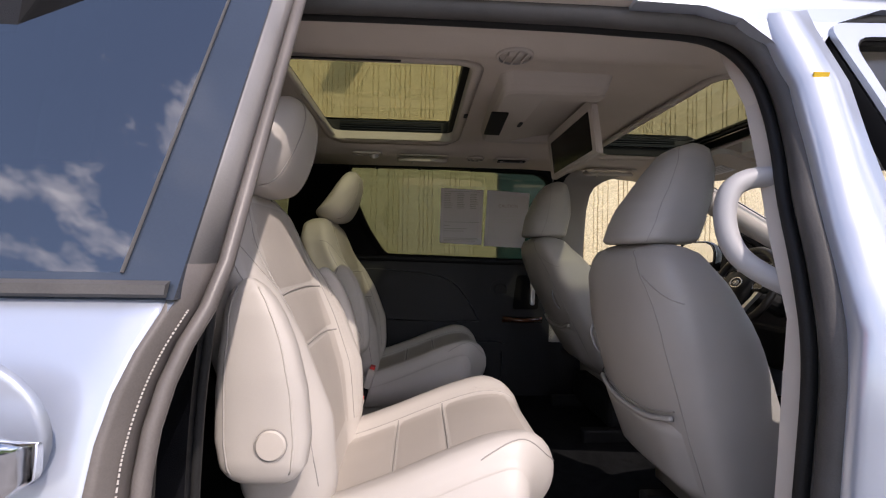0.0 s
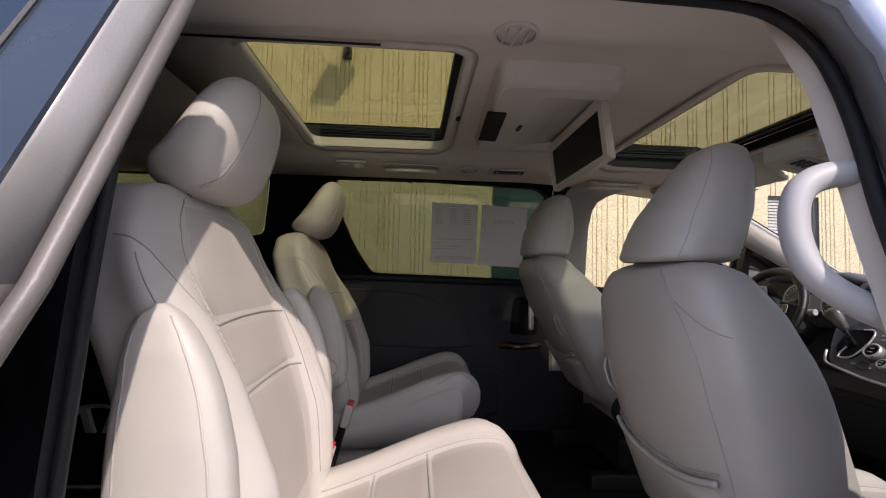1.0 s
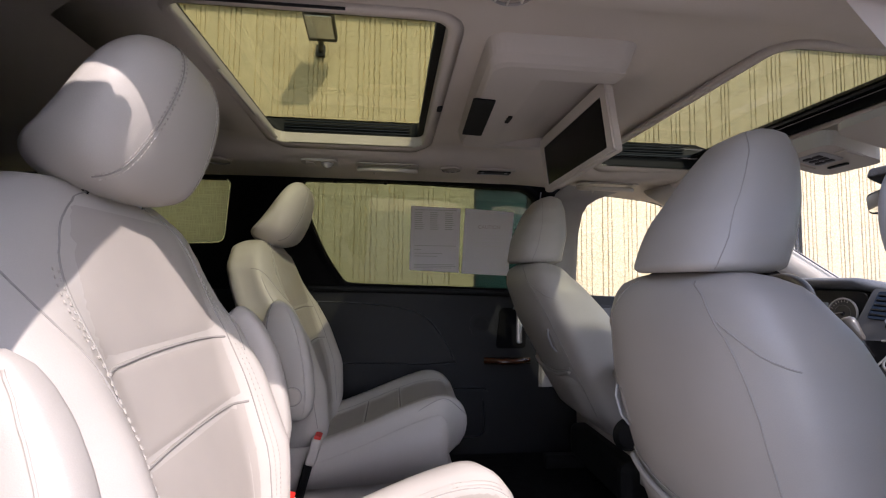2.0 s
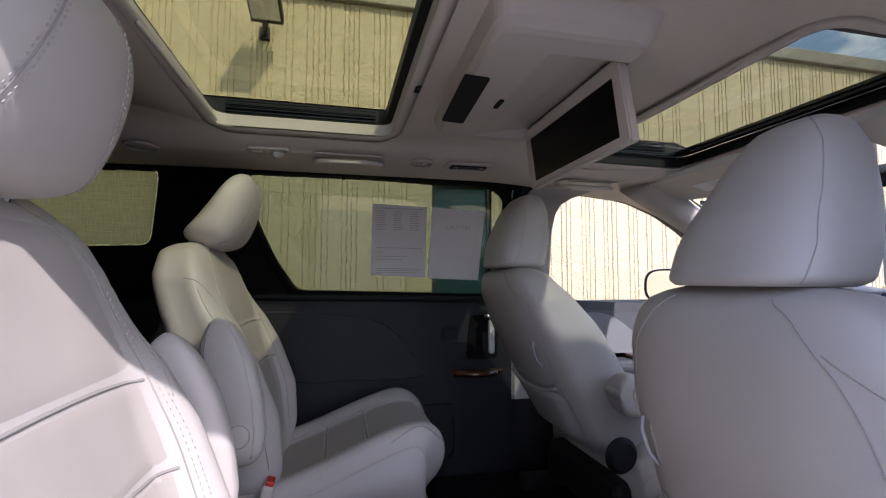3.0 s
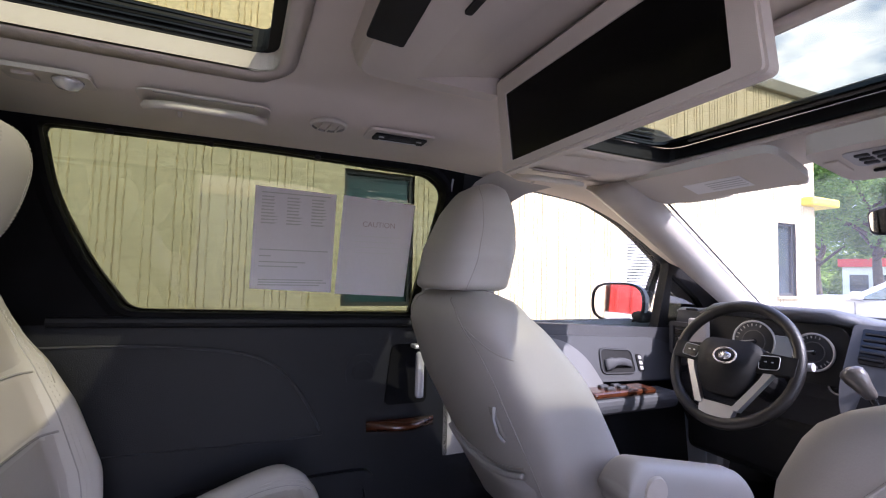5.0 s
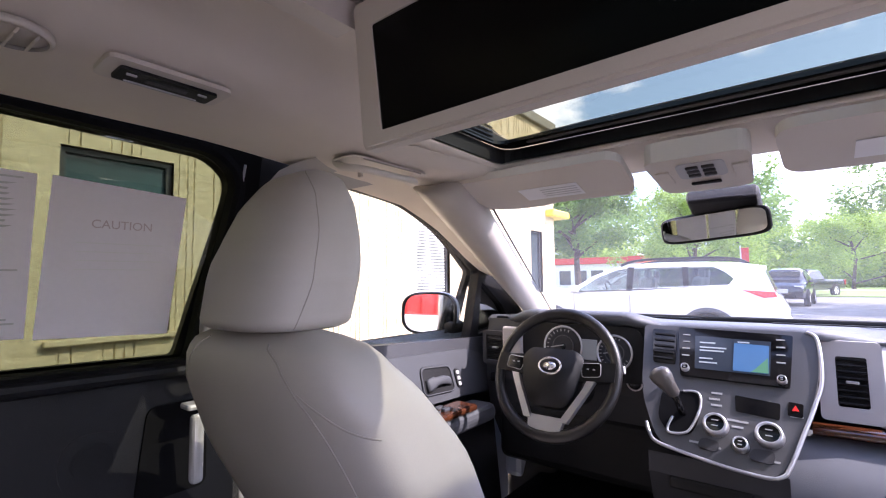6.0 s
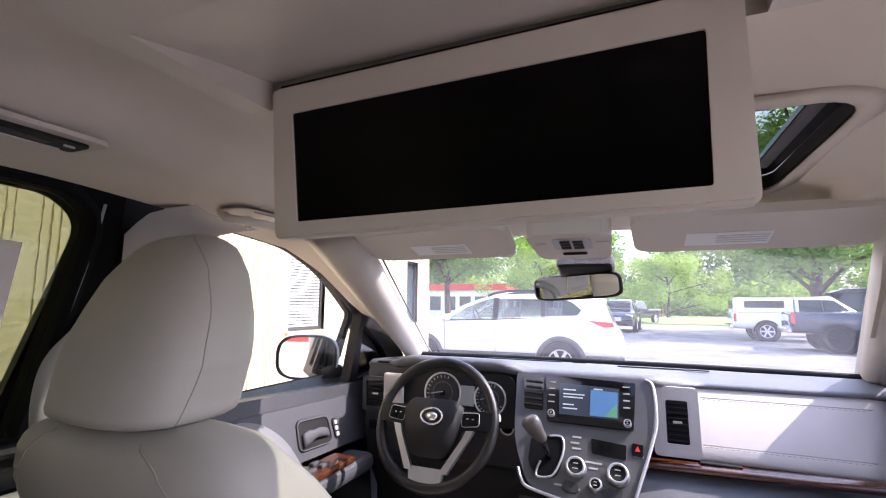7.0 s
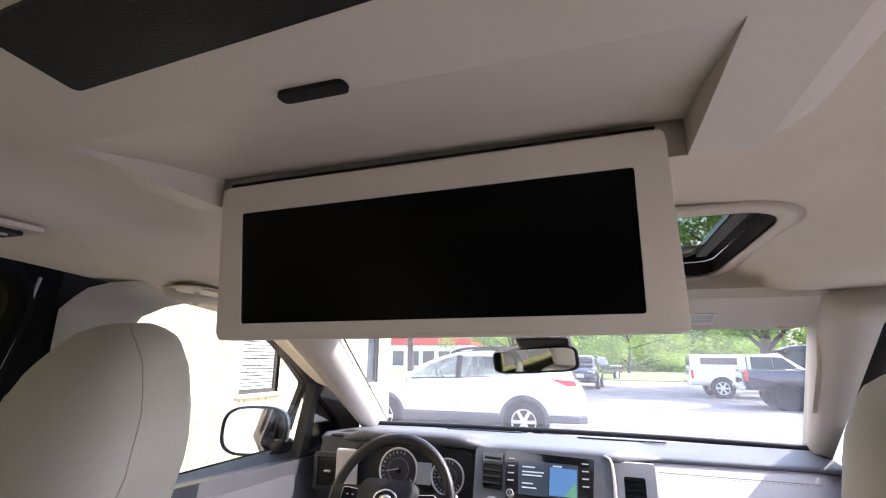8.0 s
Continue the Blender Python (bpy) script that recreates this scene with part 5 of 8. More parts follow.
rings = []
for z in zs:
    so, ex = side_out(z), door_edge(z)
    wide = 0.13 * sstep(1.24, 0.85, z)
    rings.append([Vector((ex - 0.004, -(so - 0.075), z)), Vector((ex - 0.018, -(so - 0.02), z)), Vector((ex - 0.014, -so, z)), Vector((ex + 0.052 + wide, -so - 0.004, z)),
                  Vector((ex + 0.066 + wide, -(so - 0.02), z)), Vector((ex + 0.075 + wide, -(so - 0.075), z))])
pil = structure("pillar_centre_right", loft(rings), PAINT, "silver blue painted centre pillar between open doorways", "pillar", True)
part("warning_sticker", rbox((1.205, -(side_out(1.41) + 0.003), 1.41), (0.024, 0.003, 0.008), 0.0, m=pose(0, 0, 0, 24)), YELLOW, pil, "small yellow warning sticker")
part("inner_trim", loft([[Vector((door_edge(z) - 0.002, -(so_ - 0.082), z)), Vector((door_edge(z) - 0.014, -(so_ - 0.125), z)), Vector((door_edge(z) + 0.05, -(so_ - 0.135), z)), Vector((door_edge(z) + 0.06, -(so_ - 0.085), z))]
     for z, so_ in [(z, side_out(z)) for z in zs]]), TRIM, pil, "light beige pillar trim")
# Flap added inside the pillar to block sun from the front passenger seat.
part("sun_flap", loft([[Vector((door_edge(z) + 0.045, -(so_ - 0.10), z)), Vector((door_edge(z) + 0.045, -(so_ - 0.13), z)), Vector((door_edge(z) + 0.20, -(so_ - 0.16), z)), Vector((door_edge(z) + 0.20, -(so_ - 0.145), z))]
     for z, so_ in [(z, side_out(z)) for z in zs]]), mat("brown_grey_sun_flap", (0.13, 0.11, 0.09), 0.7), pil, "brown-grey trim flap added to keep sun off the seat")
gh = thing("grab_handle", (1.16, -0.80, 1.16), "light grey moulded grab handle on the centre pillar", "grab handle")
part("grip", tube(smooth_path([(1.195, -0.755, 1.262), (1.14, -0.742, 1.262), (1.104, -0.738, 1.240), (1.094, -0.742, 1.19), (1.104, -0.757, 1.14), (1.14, -0.78, 1.105), (1.19, -0.805, 1.08)], 8),
     [0.021] * 4 + [0.0165] * 40 + [0.022] * 5, 16), GREYTRIM, gh, "", True)
gh2 = thing("grab_handle", (1.28, 0.83, 1.16), "light grey moulded grab handle on the driver's side pillar", "grab handle")
part("grip", tube(smooth_path([(1.29, 0.845, 1.295), (1.235, 0.79, 1.277), (1.193, 0.765, 1.24), (1.180, 0.757, 1.185), (1.190, 0.765, 1.125), (1.23, 0.80, 1.085), (1.29, 0.85, 1.07)], 8),
     [0.024] * 4 + [0.019] * 40 + [0.026] * 5, 16), GREYTRIM, gh2, "", True)
for g_, pts in ((gh, ((1.195, -0.757, 1.262), (1.192, -0.806, 1.08))), (gh2, ((1.29, 0.845, 1.300), (1.29, 0.85, 1.07)))):
    for p in pts:
        f_ = part("mounting_foot", rbox(p, (0.03, 0.03, 0.06), 0.012, 3), GREYTRIM, g_)
        part("screw_cover", rbox((p[0] - 0.012, p[1] - math.copysign(0.012, p[1]), p[2]), (0.012, 0.010, 0.022), 0.003), TRIM, f_)
# front passenger door, closed, with a clear window
def side_front(u, v, t):
    """On the passenger door: x, z and depth inwards."""
    return Vector((u, -(side_out(v) - 0.012 - 0.03 * sstep(1.9, 2.5, u)) + t, v))


WIN_PASS = rounded([(1.290, 1.486), (1.60, 1.497), (1.80, 1.478), (1.96, 1.425), (2.09, 1.360), (2.245, 1.275), (2.21, 1.085), (1.330, 1.105)], [0.04, 0.05, 0.06, 0.06, 0.06, 0.02, 0.02, 0.03])
DOOR_TOP = rounded([(1.312, 1.06), (1.283, 1.36), (1.258, 1.515), (1.62, 1.530), (1.84, 1.508), (2.02, 1.445), (2.15, 1.380), (2.60, 1.10), (2.62, 1.03)], [0.0, 0.1, 0.03, 0.05, 0.05, 0.05, 0.05, 0.0, 0.0])
pd = structure("door_4", panel(DOOR_TOP, [WIN_PASS], side_front, 0.035), BLACK, "closed front passenger door with clear window", "door")
part("outer_frame", panel(DOOR_TOP, [[tuple(Vector((1.75, 1.30)) + (p - Vector((1.75, 1.30))) * 1.012) for p in [Vector((q[0], q[1])) for q in WIN_PASS]]], lambda u, v, t: side_front(u, v, t - 0.014), 0.010), PAINT, pd, "silver blue metallic window frame")
part("window_seal", ring_frame(WIN_PASS, lambda u, v, t: side_front(u, v, -0.004 - t), 0.012, 0.006), RUBBER, pd, "black rubber window seal", True)
part("outer_skin", panel([(1.300, 0.42), (1.312, 1.06), (2.62, 1.03), (2.62, 0.42)], [], lambda u, v, t: Vector((u, -0.952 + t, v)), 0.02), PAINT, pd, "silver blue metallic skin")
part("inner_panel", panel([(1.285, 0.45), (1.290, 1.085), (2.35, 1.06), (2.35, 0.45)], [], lambda u, v, t: Vector((u, -0.90 + t, v)), 0.03), ARMPAD, pd, "slate grey vinyl inner panel")
part("armrest", rbox((1.85, -0.83, 0.83), (0.55, 0.10, 0.06), 0.025, 3), DOORGREY, pd)
part("belt_moulding", tube([side_front(1.31, 1.098, 0.03), side_front(2.23, 1.075, 0.03)], 0.012), SOFTBLACK, pd)
tagged(part("window_10", panel(WIN_PASS, [], lambda u, v, t: side_front(u, v, 0.012 + t), 0.004), CLEAR), "clear front passenger door window pane", "window", "", "structure")
# roof rail over the doorways
sec = [(-0.668, 1.60), (-0.672, 1.556), (-0.690, 1.547), (-0.715, 1.552), (-0.745, 1.575), (-0.74, 1.62), (-0.71, 1.65)]
rings = []
for x in [-1.45 + 0.1 * k for k in range(33)]:
    f = 0.13 * sstep(1.65, 2.25, x)
    rings.append([Vector((x, y + 0.03 * sstep(1.5, 2.0, x), z - f)) for y, z in sec])
rail = structure("roof_side_right", loft(rings), PAINT, "silver blue van roof edge over the doorways", "van body", False)
rings = []
for x in [-1.2 + 0.1 * k for k in range(32)]:
    f = 0.13 * sstep(1.65, 2.25, x)
    rings.append([Vector((x, y + 0.03 * sstep(1.5, 2.0, x), z - f)) for y, z in ((-0.50, 1.560), (-0.560, 1.545), (-0.622, 1.542), (-0.640, 1.541), (-0.652, 1.546), (-0.64, 1.566), (-0.60, 1.57))])
structure("trim_roof_side_right", loft(rings), HEADLINER, "beige headliner edge above the open doorways", "trim", True)
part("door_header", panel([(0.95, 1.541), (1.06, 1.538), (1.125, 1.520), (1.165, 1.480), (1.185, 1.42), (1.225, 1.42), (1.245, 1.475), (1.285, 1.520), (1.36, 1.545), (1.75, 1.540), (1.75, 1.562), (0.95, 1.568)], [],
     lambda u, v, t: Vector((u, -(side_out(v) - 0.010 + 0.02 * sstep(1.50, 1.56, v)) + t, v)), 0.03), PAINT, rail, "painted flange over the doorways")
OPEN_PATH = [(0.40, 1.03), (0.42, 1.25), (0.25, 1.535), (0.354, 1.540), (0.565, 1.543), (0.844, 1.541), (0.96, 1.537), (1.09, 1.530), (1.15, 1.505), (1.180, 1.45), (1.183, 1.38), (1.172, 1.30), (1.154, 1.217), (1.137, 1.11), (1.128, 1.0), (1.12, 0.85), (1.10, 0.62), (1.08, 0.46)]


def seal_pt(p, out, dx):
    return Vector((p[0] + dx, -(side_out(p[1]) - out), p[1] + (dx * 0.5 if p[1] > 1.47 else 0)))


seal = thing("door_seal", (1.0, -0.85, 0.45), "black rubber weather seal round the sliding doorway", "door seal", "", "structure")
part("inner_seal", tube(smooth_path([seal_pt(p, 0.085, -0.002) for p in OPEN_PATH[2:]], 6), 0.0095, 12), RUBBER, seal, "", True)
part("outer_seal", tube(smooth_path([seal_pt(p, 0.044, 0.000) for p in OPEN_PATH[2:]], 6), 0.0185, 14), GREYRUBBER, seal, "grey rubber lip", True)
FR_PATH = [(1.225, 0.5), (1.215, 0.8), (1.205, 1.1), (1.235, 1.40), (1.265, 1.49), (1.35, 1.535), (1.6, 1.54), (1.8, 1.515), (2.05, 1.43), (2.25, 1.33)]
seal2 = thing("door_seal", (1.5, -0.85, 0.45), "black rubber weather seal round the front doorway", "door seal", "", "structure")
part("inner_seal", tube(smooth_path([Vector((x, -(side_out(z) - 0.05), z)) for x, z in FR_PATH], 6), 0.013, 10), RUBBER, seal2, "", True)
part("outer_seal", tube(smooth_path([Vector((x - 0.012, -(side_out(z) - 0.018), z)) for x, z in FR_PATH], 6), 0.009, 10), GREYRUBBER, seal2, "grey rubber lip", True)

# the sliding door, slid back along the van's flank
DOOR_OUT = [(0.40, 1.02), (0.42, 1.06), (0.55, 1.10), (0.72, 1.115), (0.86, 1.112), (0.95, 1.098), (1.03, 1.075), (1.09, 1.045)]


def door_front(z):
    """How far forward the door's front edge reaches below the glass."""
    return lerp_table([(0.40, 0.375), (0.72, 0.375), (0.95, 0.373), (0.985, 0.374), (1.02, 0.380), (1.05, 0.388), (1.075, 0.397), (1.09, 0.405)], z)


zz_ = [1.092, 1.075, 1.05, 1.02, 0.985, 0.95, 0.90, 0.86, 0.72, 0.55, 0.42]
rings = []
for f in (0.0, 0.8, 0.96, 0.99, 1.0):
    rings.append([Vector((-0.55 + (door_front(z) + 0.55) * f, -(lerp_table(DOOR_OUT, min(z, 1.09)) - (0.004 if f == 1.0 else 0)), z)) for z in zz_] + [Vector((-0.55 + 0.80 * f, -0.985, z)) for z in (0.42, 0.72, 1.092)])
sd = structure("door_3", loft(rings), PAINT, "open silver blue sliding door slid back along the van", "door", True)


def slide_hi(u, v, t):
    return Vector((u, -(1.048 - 0.235 * (v - 1.09) / 0.47) + t, v))


G_OUT = [(-0.50, 1.112), (0.355, 1.112), (0.375, 1.50), (-0.44, 1.50)]
part("upper_frame", panel([(-0.55, 1.09), (0.405, 1.09), (0.430, 1.575), (-0.50, 1.575)], [G_OUT], slide_hi, 0.035), PILLARTAPE, sd, "satin dark pillar of the door frame")
part("glass_edge_trim", tube([slide_hi(0.357, 1.112, -0.002), slide_hi(0.377, 1.50, -0.002)], 0.0016, 6), GREYRUBBER, sd)
part("pane", panel([(-0.51, 1.10), (0.358, 1.10), (0.378, 1.51), (-0.46, 1.51)], [], lambda u, v, t: slide_hi(u, v, 0.006 + t), 0.004), DARKGLASS, sd, "dark privacy glass mirroring sky")
part("belt_moulding", loft([[Vector((x, -y_, z)) for y_, z in ((1.050, 1.092), (1.054, 1.095), (1.052, 1.103), (1.044, 1.106))] for x in (-0.55, 0.385, 0.40)]), GREYRUBBER, sd, "black belt moulding")
edge = []
for z in (1.575, 1.40, 1.25, 1.12, 1.08, 1.05, 1.02, 0.985, 0.95, 0.86, 0.72, 0.55, 0.42):
    yo = 1.048 - 0.235 * (z - 1.09) / 0.47 if z > 1.09 else lerp_table([(0.42, 1.06), (0.55, 1.10), (0.72, 1.115), (0.86, 1.112), (0.95, 1.098), (1.03, 1.075), (1.09, 1.045)], z)
    xo = 0.405 + 0.023 * (z - 1.09) / 0.44 if z > 1.09 else door_front(z)
    wf = 0.55
    df = 0.55 if z < 1.09 else 0.62
    edge.append([Vector((xo - 0.004, -yo + 0.001, z)), Vector((xo + 0.004 * wf, -(yo - 0.010 * df), z)), Vector((xo + 0.014 * wf, -(yo - 0.034 * df), z)), Vector((xo + 0.024 * wf, -(yo - 0.055 * df), z)), Vector((xo + 0.010 * wf - 0.006, -(yo - 0.068 * df), z)), Vector((xo - 0.03, -(yo - 0.05 * df), z))])
part("door_edge", loft(edge[3:]), EDGEGREY, sd, "dark grey door edge flange", True)
part("upper_edge", loft(edge[:4]), UPPEREDGE, sd, "light grey edge of the door frame", True)
part("edge_seal", tube([r[3] + Vector((0.006, 0.004, 0)) for r in edge], 0.0075, 10), EDGEGREY, sd, "worn grey edge seal", True)
line = smooth_path([r[2] + Vector((0.002, 0.0, 0)) for r in edge[4:]], 22)
tagged(part("edge_thread", join(*[tube([p, p + (q - p) * 0.62], 0.0008, 5) for p, q in zip(line[::2], line[2::2])]), THREAD, sd, "pale stitched thread"), kind="stuff")
part("inner_panel", panel([(-0.5, 0.45), (0.335, 0.45), (0.355, 1.09), (-0.5, 1.09)], [], lambda u, v, t: Vector((u, -0.985 + t, v)), 0.02), SOFTBLACK, sd, "dark inner door panel")
rings = []
for k in range(21):
    e = -1 + k / 10
    w = max(0.25, (1 - abs(e) ** 7)) ** 0.5
    rings.append([Vector((0.275 + 0.074 * e, -1.112 - 0.030 * (1 - e * e) ** 0.5 + 0.011 * w * math.copysign(abs(math.cos(a)) ** 0.55, math.cos(a)), 0.985 + 0.025 * w * math.copysign(abs(math.sin(a)) ** 0.55, math.sin(a)))) for a in [2 * math.pi * j / 24 for j in range(24)]])
part("handle", loft(rings), CHROME, sd, "chrome outer door handle", True)
part("handle_cup", revolve([(0.0, 0.0035), (0.055, 0.0033), (0.072, 0.002), (0.082, 0.0)], 36, Matrix.Translation((0.268, -1.100, 1.000)) @ pose(0, 0, 0, 98) @ Matrix.Diagonal((1, 0.8, 1, 1))), PAINT, sd, "", True)

# ---------------------------------------------------------------- ceiling fittings
con = thing("overhead_console", (0.95, 0, 1.56), "beige roof console holding a folding screen", "console")


rings = []
for grow, z in ((1.0, None), (0.55, 1.566), (0.22, 1.5555), (0.0, 1.552)):
    p_ = rounded([(0.83 - 0.022 * grow, -0.27 - 0.05 * grow), (1.09 + 0.012 * grow, -0.27 - 0.05 * grow), (1.09 + 0.012 * grow, 0.262 + 0.030 * grow), (0.845 - 0.012 * grow, 0.254 + 0.030 * grow)], 0.04, 6)
    rings.append([Vector((p.x, p.y, roof_z(p.x, p.y) + 0.004 if z is None else z)) for p in p_])
part("shroud", loft(rings, True, False), TRIM, con)
for loop_ in (rounded([(0.83, -0.27), (0.935, -0.27), (0.935, 0.262), (0.845, 0.254)], [0.04, 0, 0, 0.04]), [(0.935, -0.27), (1.09, -0.27), (1.09, -0.220), (0.935, -0.220)], [(0.935, 0.232), (1.09, 0.232), (1.09, 0.262), (0.935, 0.262)]):
    part("face", panel(loop_, [], lambda u, v, t: Vector((u, v, 1.552 + t)), 0.004), TRIM, con)
tub = [[Vector((x, y, z)) for y in (-0.2205, 0.2325)] for x, z in ((0.934, 1.552), (1.02, 1.572), (1.092, 1.584))]
bm = loft(tub, False, False)
for s, yy in ((0, -0.2204), (1, 0.2324)):
    vs = [bm.verts.new(v) for v in ((0.934, yy, 1.552), (1.092, yy, 1.552), (1.092, yy, 1.584), (1.02, yy, 1.572))]
    bm.faces.new(vs)
part("screen_recess", bm, TRIM, con)
part("speaker_grille", panel(rounded([(0.816, -0.115), (0.868, -0.110), (0.883, 0.141), (0.828, 0.134)], 0.006), [], lambda u, v, t: Vector((u, v, 1.5515 - t)), 0.003), BLACK, con, "black mesh speaker grille")
part("sensor_slot", panel(rounded([(0.921, -0.016), (0.932, -0.016), (0.932, 0.030), (0.921, 0.030)], 0.005), [], lambda u, v, t: Vector((u, v, 1.5515 - t)), 0.003), BLACK, con, "black infrared sensor slot")
scr = thing("folding_screen", (1.09, 0, 1.5), "wide black folding screen in beige frame, hanging open", "screen")


def disp(u, v, t):
    """u across, v up the screen from its lower edge, t towards the rear."""
    return Vector((1.099 - 0.020 * v / 0.158 - t, u, 1.414 + v))


part("housing", panel(rounded([(-0.211, 0.003), (0.224, -0.002), (0.219, 0.154), (-0.204, 0.158)], 0.008), [], lambda u, v, t: disp(u, v, -0.014 + t), 0.014), TRIM, scr)
part("bezel", panel(rounded([(-0.208, 0.006), (0.221, 0.001), (0.216, 0.151), (-0.201, 0.155)], 0.006), [rounded([(-0.181, 0.017), (0.192, 0.014), (0.193, 0.125), (-0.180, 0.129)], 0.003)], lambda u, v, t: disp(u, v, t), 0.004), TRIM, scr, "beige bezel")
part("display_panel", panel([(-0.185, 0.013), (0.196, 0.010), (0.197, 0.129), (-0.184, 0.133)], [], lambda u, v, t: disp(u, v, 0.0005 + t), 0.001), SCREEN, scr, "black display panel")
part("hinge", tube([disp(-0.198, 0.160, -0.008), disp(0.213, 0.157, -0.008)], 0.004, 10), BLACK, scr)


def roof_disc(x, y, r, name, label, cat, mat_=HEADLINER, slots=3):
    t = thing(name, (x, y, roof_z(x, y)), label, cat, name + "s")
    z = roof_z(x, y)
    part("bezel", ring_of([(r, 0.002), (r * 1.12, 0.002), (r * 1.1, -0.005), (r * 0.98, -0.007), (r * 0.95, -0.002)], 36, Matrix.Translation((x, y, z))), TRIM, t, "", True)
    part("face", revolve([(0, -0.004), (r * 0.9, -0.003), (r * 0.94, 0.001), (0, 0.001)], 36, Matrix.Translation((x, y, z))), TRIM, t, "", True)
    part("gap", ring_of([(r * 0.97, -0.0068), (r * 0.94, -0.0055), (r * 0.93, -0.0025), (r * 0.955, -0.0025)], 36, Matrix.Translation((x, y, z))), SEAM, t)
    for i in range(slots):
        part("vane", rbox((x + (i - (slots - 1) / 2) * r * 0.55, y, z - 0.007), (0.003, r * 1.5 * (1 - 0.25 * abs(i - (slots - 1) / 2)), 0.009), 0.001, m=pose(0, 0, 0, 0, 25, 4)), TRIM, t)
    return t


roof_disc(0.80, -0.515, 0.034, "air_vent", "round beige roof air vent with turning vanes", "air vent")
roof_disc(0.845, 0.507, 0.034, "air_vent", "round beige roof air vent with turning vanes", "air vent")
roof_disc(0.05, 0.50, 0.040, "air_vent", "round beige roof air vent with turning vanes", "air vent", slots=0)

rc = thing("rear_climate_panel", (1.0, 0.508, 1.543), "black rear climate control panel with chrome keys", "control panel")
part("surround", panel(rounded([(0.925, 0.472), (1.075, 0.472), (1.075, 0.545), (0.925, 0.545)], 0.015), [], lambda u, v, t: Vector((u, v, 1.5425 - t)), 0.006), TRIM, rc, "beige surround")
part("fascia", panel(rounded([(0.942, 0.488), (1.060, 0.488), (1.060, 0.530), (0.942, 0.530)], 0.006), [], lambda u, v, t: Vector((u, v, 1.5362 - t)), 0.004), BLACK, rc)
part("key_row", rbox((1.0, 0.524, 1.5318), (0.09, 0.0025, 0.003), 0.001), SILVER, rc)
part("display_window", rbox((1.0, 0.506, 1.5315), (0.05, 0.012, 0.002), 0.0005), DASHDARK, rc)
for i in (-1, 1):
    part("key", rbox((1.0 + i * 0.043, 0.500, 1.531), (0.012, 0.004, 0.003), 0.001), GREYTRIM, rc)

rl = thing("reading_lamp", (0.39, 0.48, 1.545), "beige roof reading lamp with swivel lens", "lamp")
part("plate", panel(rounded([(0.33, 0.455), (0.45, 0.455), (0.45, 0.515), (0.33, 0.515)], 0.012), [], lambda u, v, t: Vector((u, v, 1.549 - t)), 0.008), TRIM, rl)
part("lens", revolve([(0, -0.016), (0.014, -0.013), (0.021, -0.004), (0.022, 0.0), (0, 0)], 24, Matrix.Translation((0.415, 0.484, 1.541))), HEADLENS, rl, "clear domed lens", True)
part("switch", rbox((0.36, 0.484, 1.539), (0.03, 0.028, 0.006), 0.002), TRIM, rl)


def assist_grip(x0, x1, y, z, label):
    t = thing("assist_grip", ((x0 + x1) / 2, y, z), label, "assist grip", "assist grips")
    part("recess", panel(rounded([(x0 - 0.015, y - 0.042), (x1 + 0.015, y - 0.042), (x1 + 0.015, y + 0.04), (x0 - 0.015, y + 0.04)], 0.025), [], lambda u, v, s: Vector((u, v, z - s)), 0.003), TRIM, t)
    part("bar", tube(smooth_path([(x0, y + 0.030, z), (x0 - 0.002, y + 0.012, z - 0.014), (x0 + 0.010, y - 0.016, z - 0.020), (x0 + 0.040, y - 0.028, z - 0.021), ((x0 + x1) / 2, y - 0.030, z - 0.022), (x1 - 0.040, y - 0.028, z - 0.021), (x1 - 0.010, y - 0.016, z - 0.020), (x1 + 0.002, y + 0.012, z - 0.014), (x1, y + 0.030, z)], 6), 0.0105, 14, flat=0.75), TRIM, t, "", True)
    part("hinge_shadow", tube([(x0 + 0.014, y - 0.040, z - 0.004), (x1 - 0.014, y - 0.040, z - 0.004)], 0.002, 6), SEAM, t)
    part("coat_hook", rbox((x0 + 0.05, y + 0.012, z - 0.016), (0.008, 0.012, 0.026), 0.003), TRIM, t)
    return t


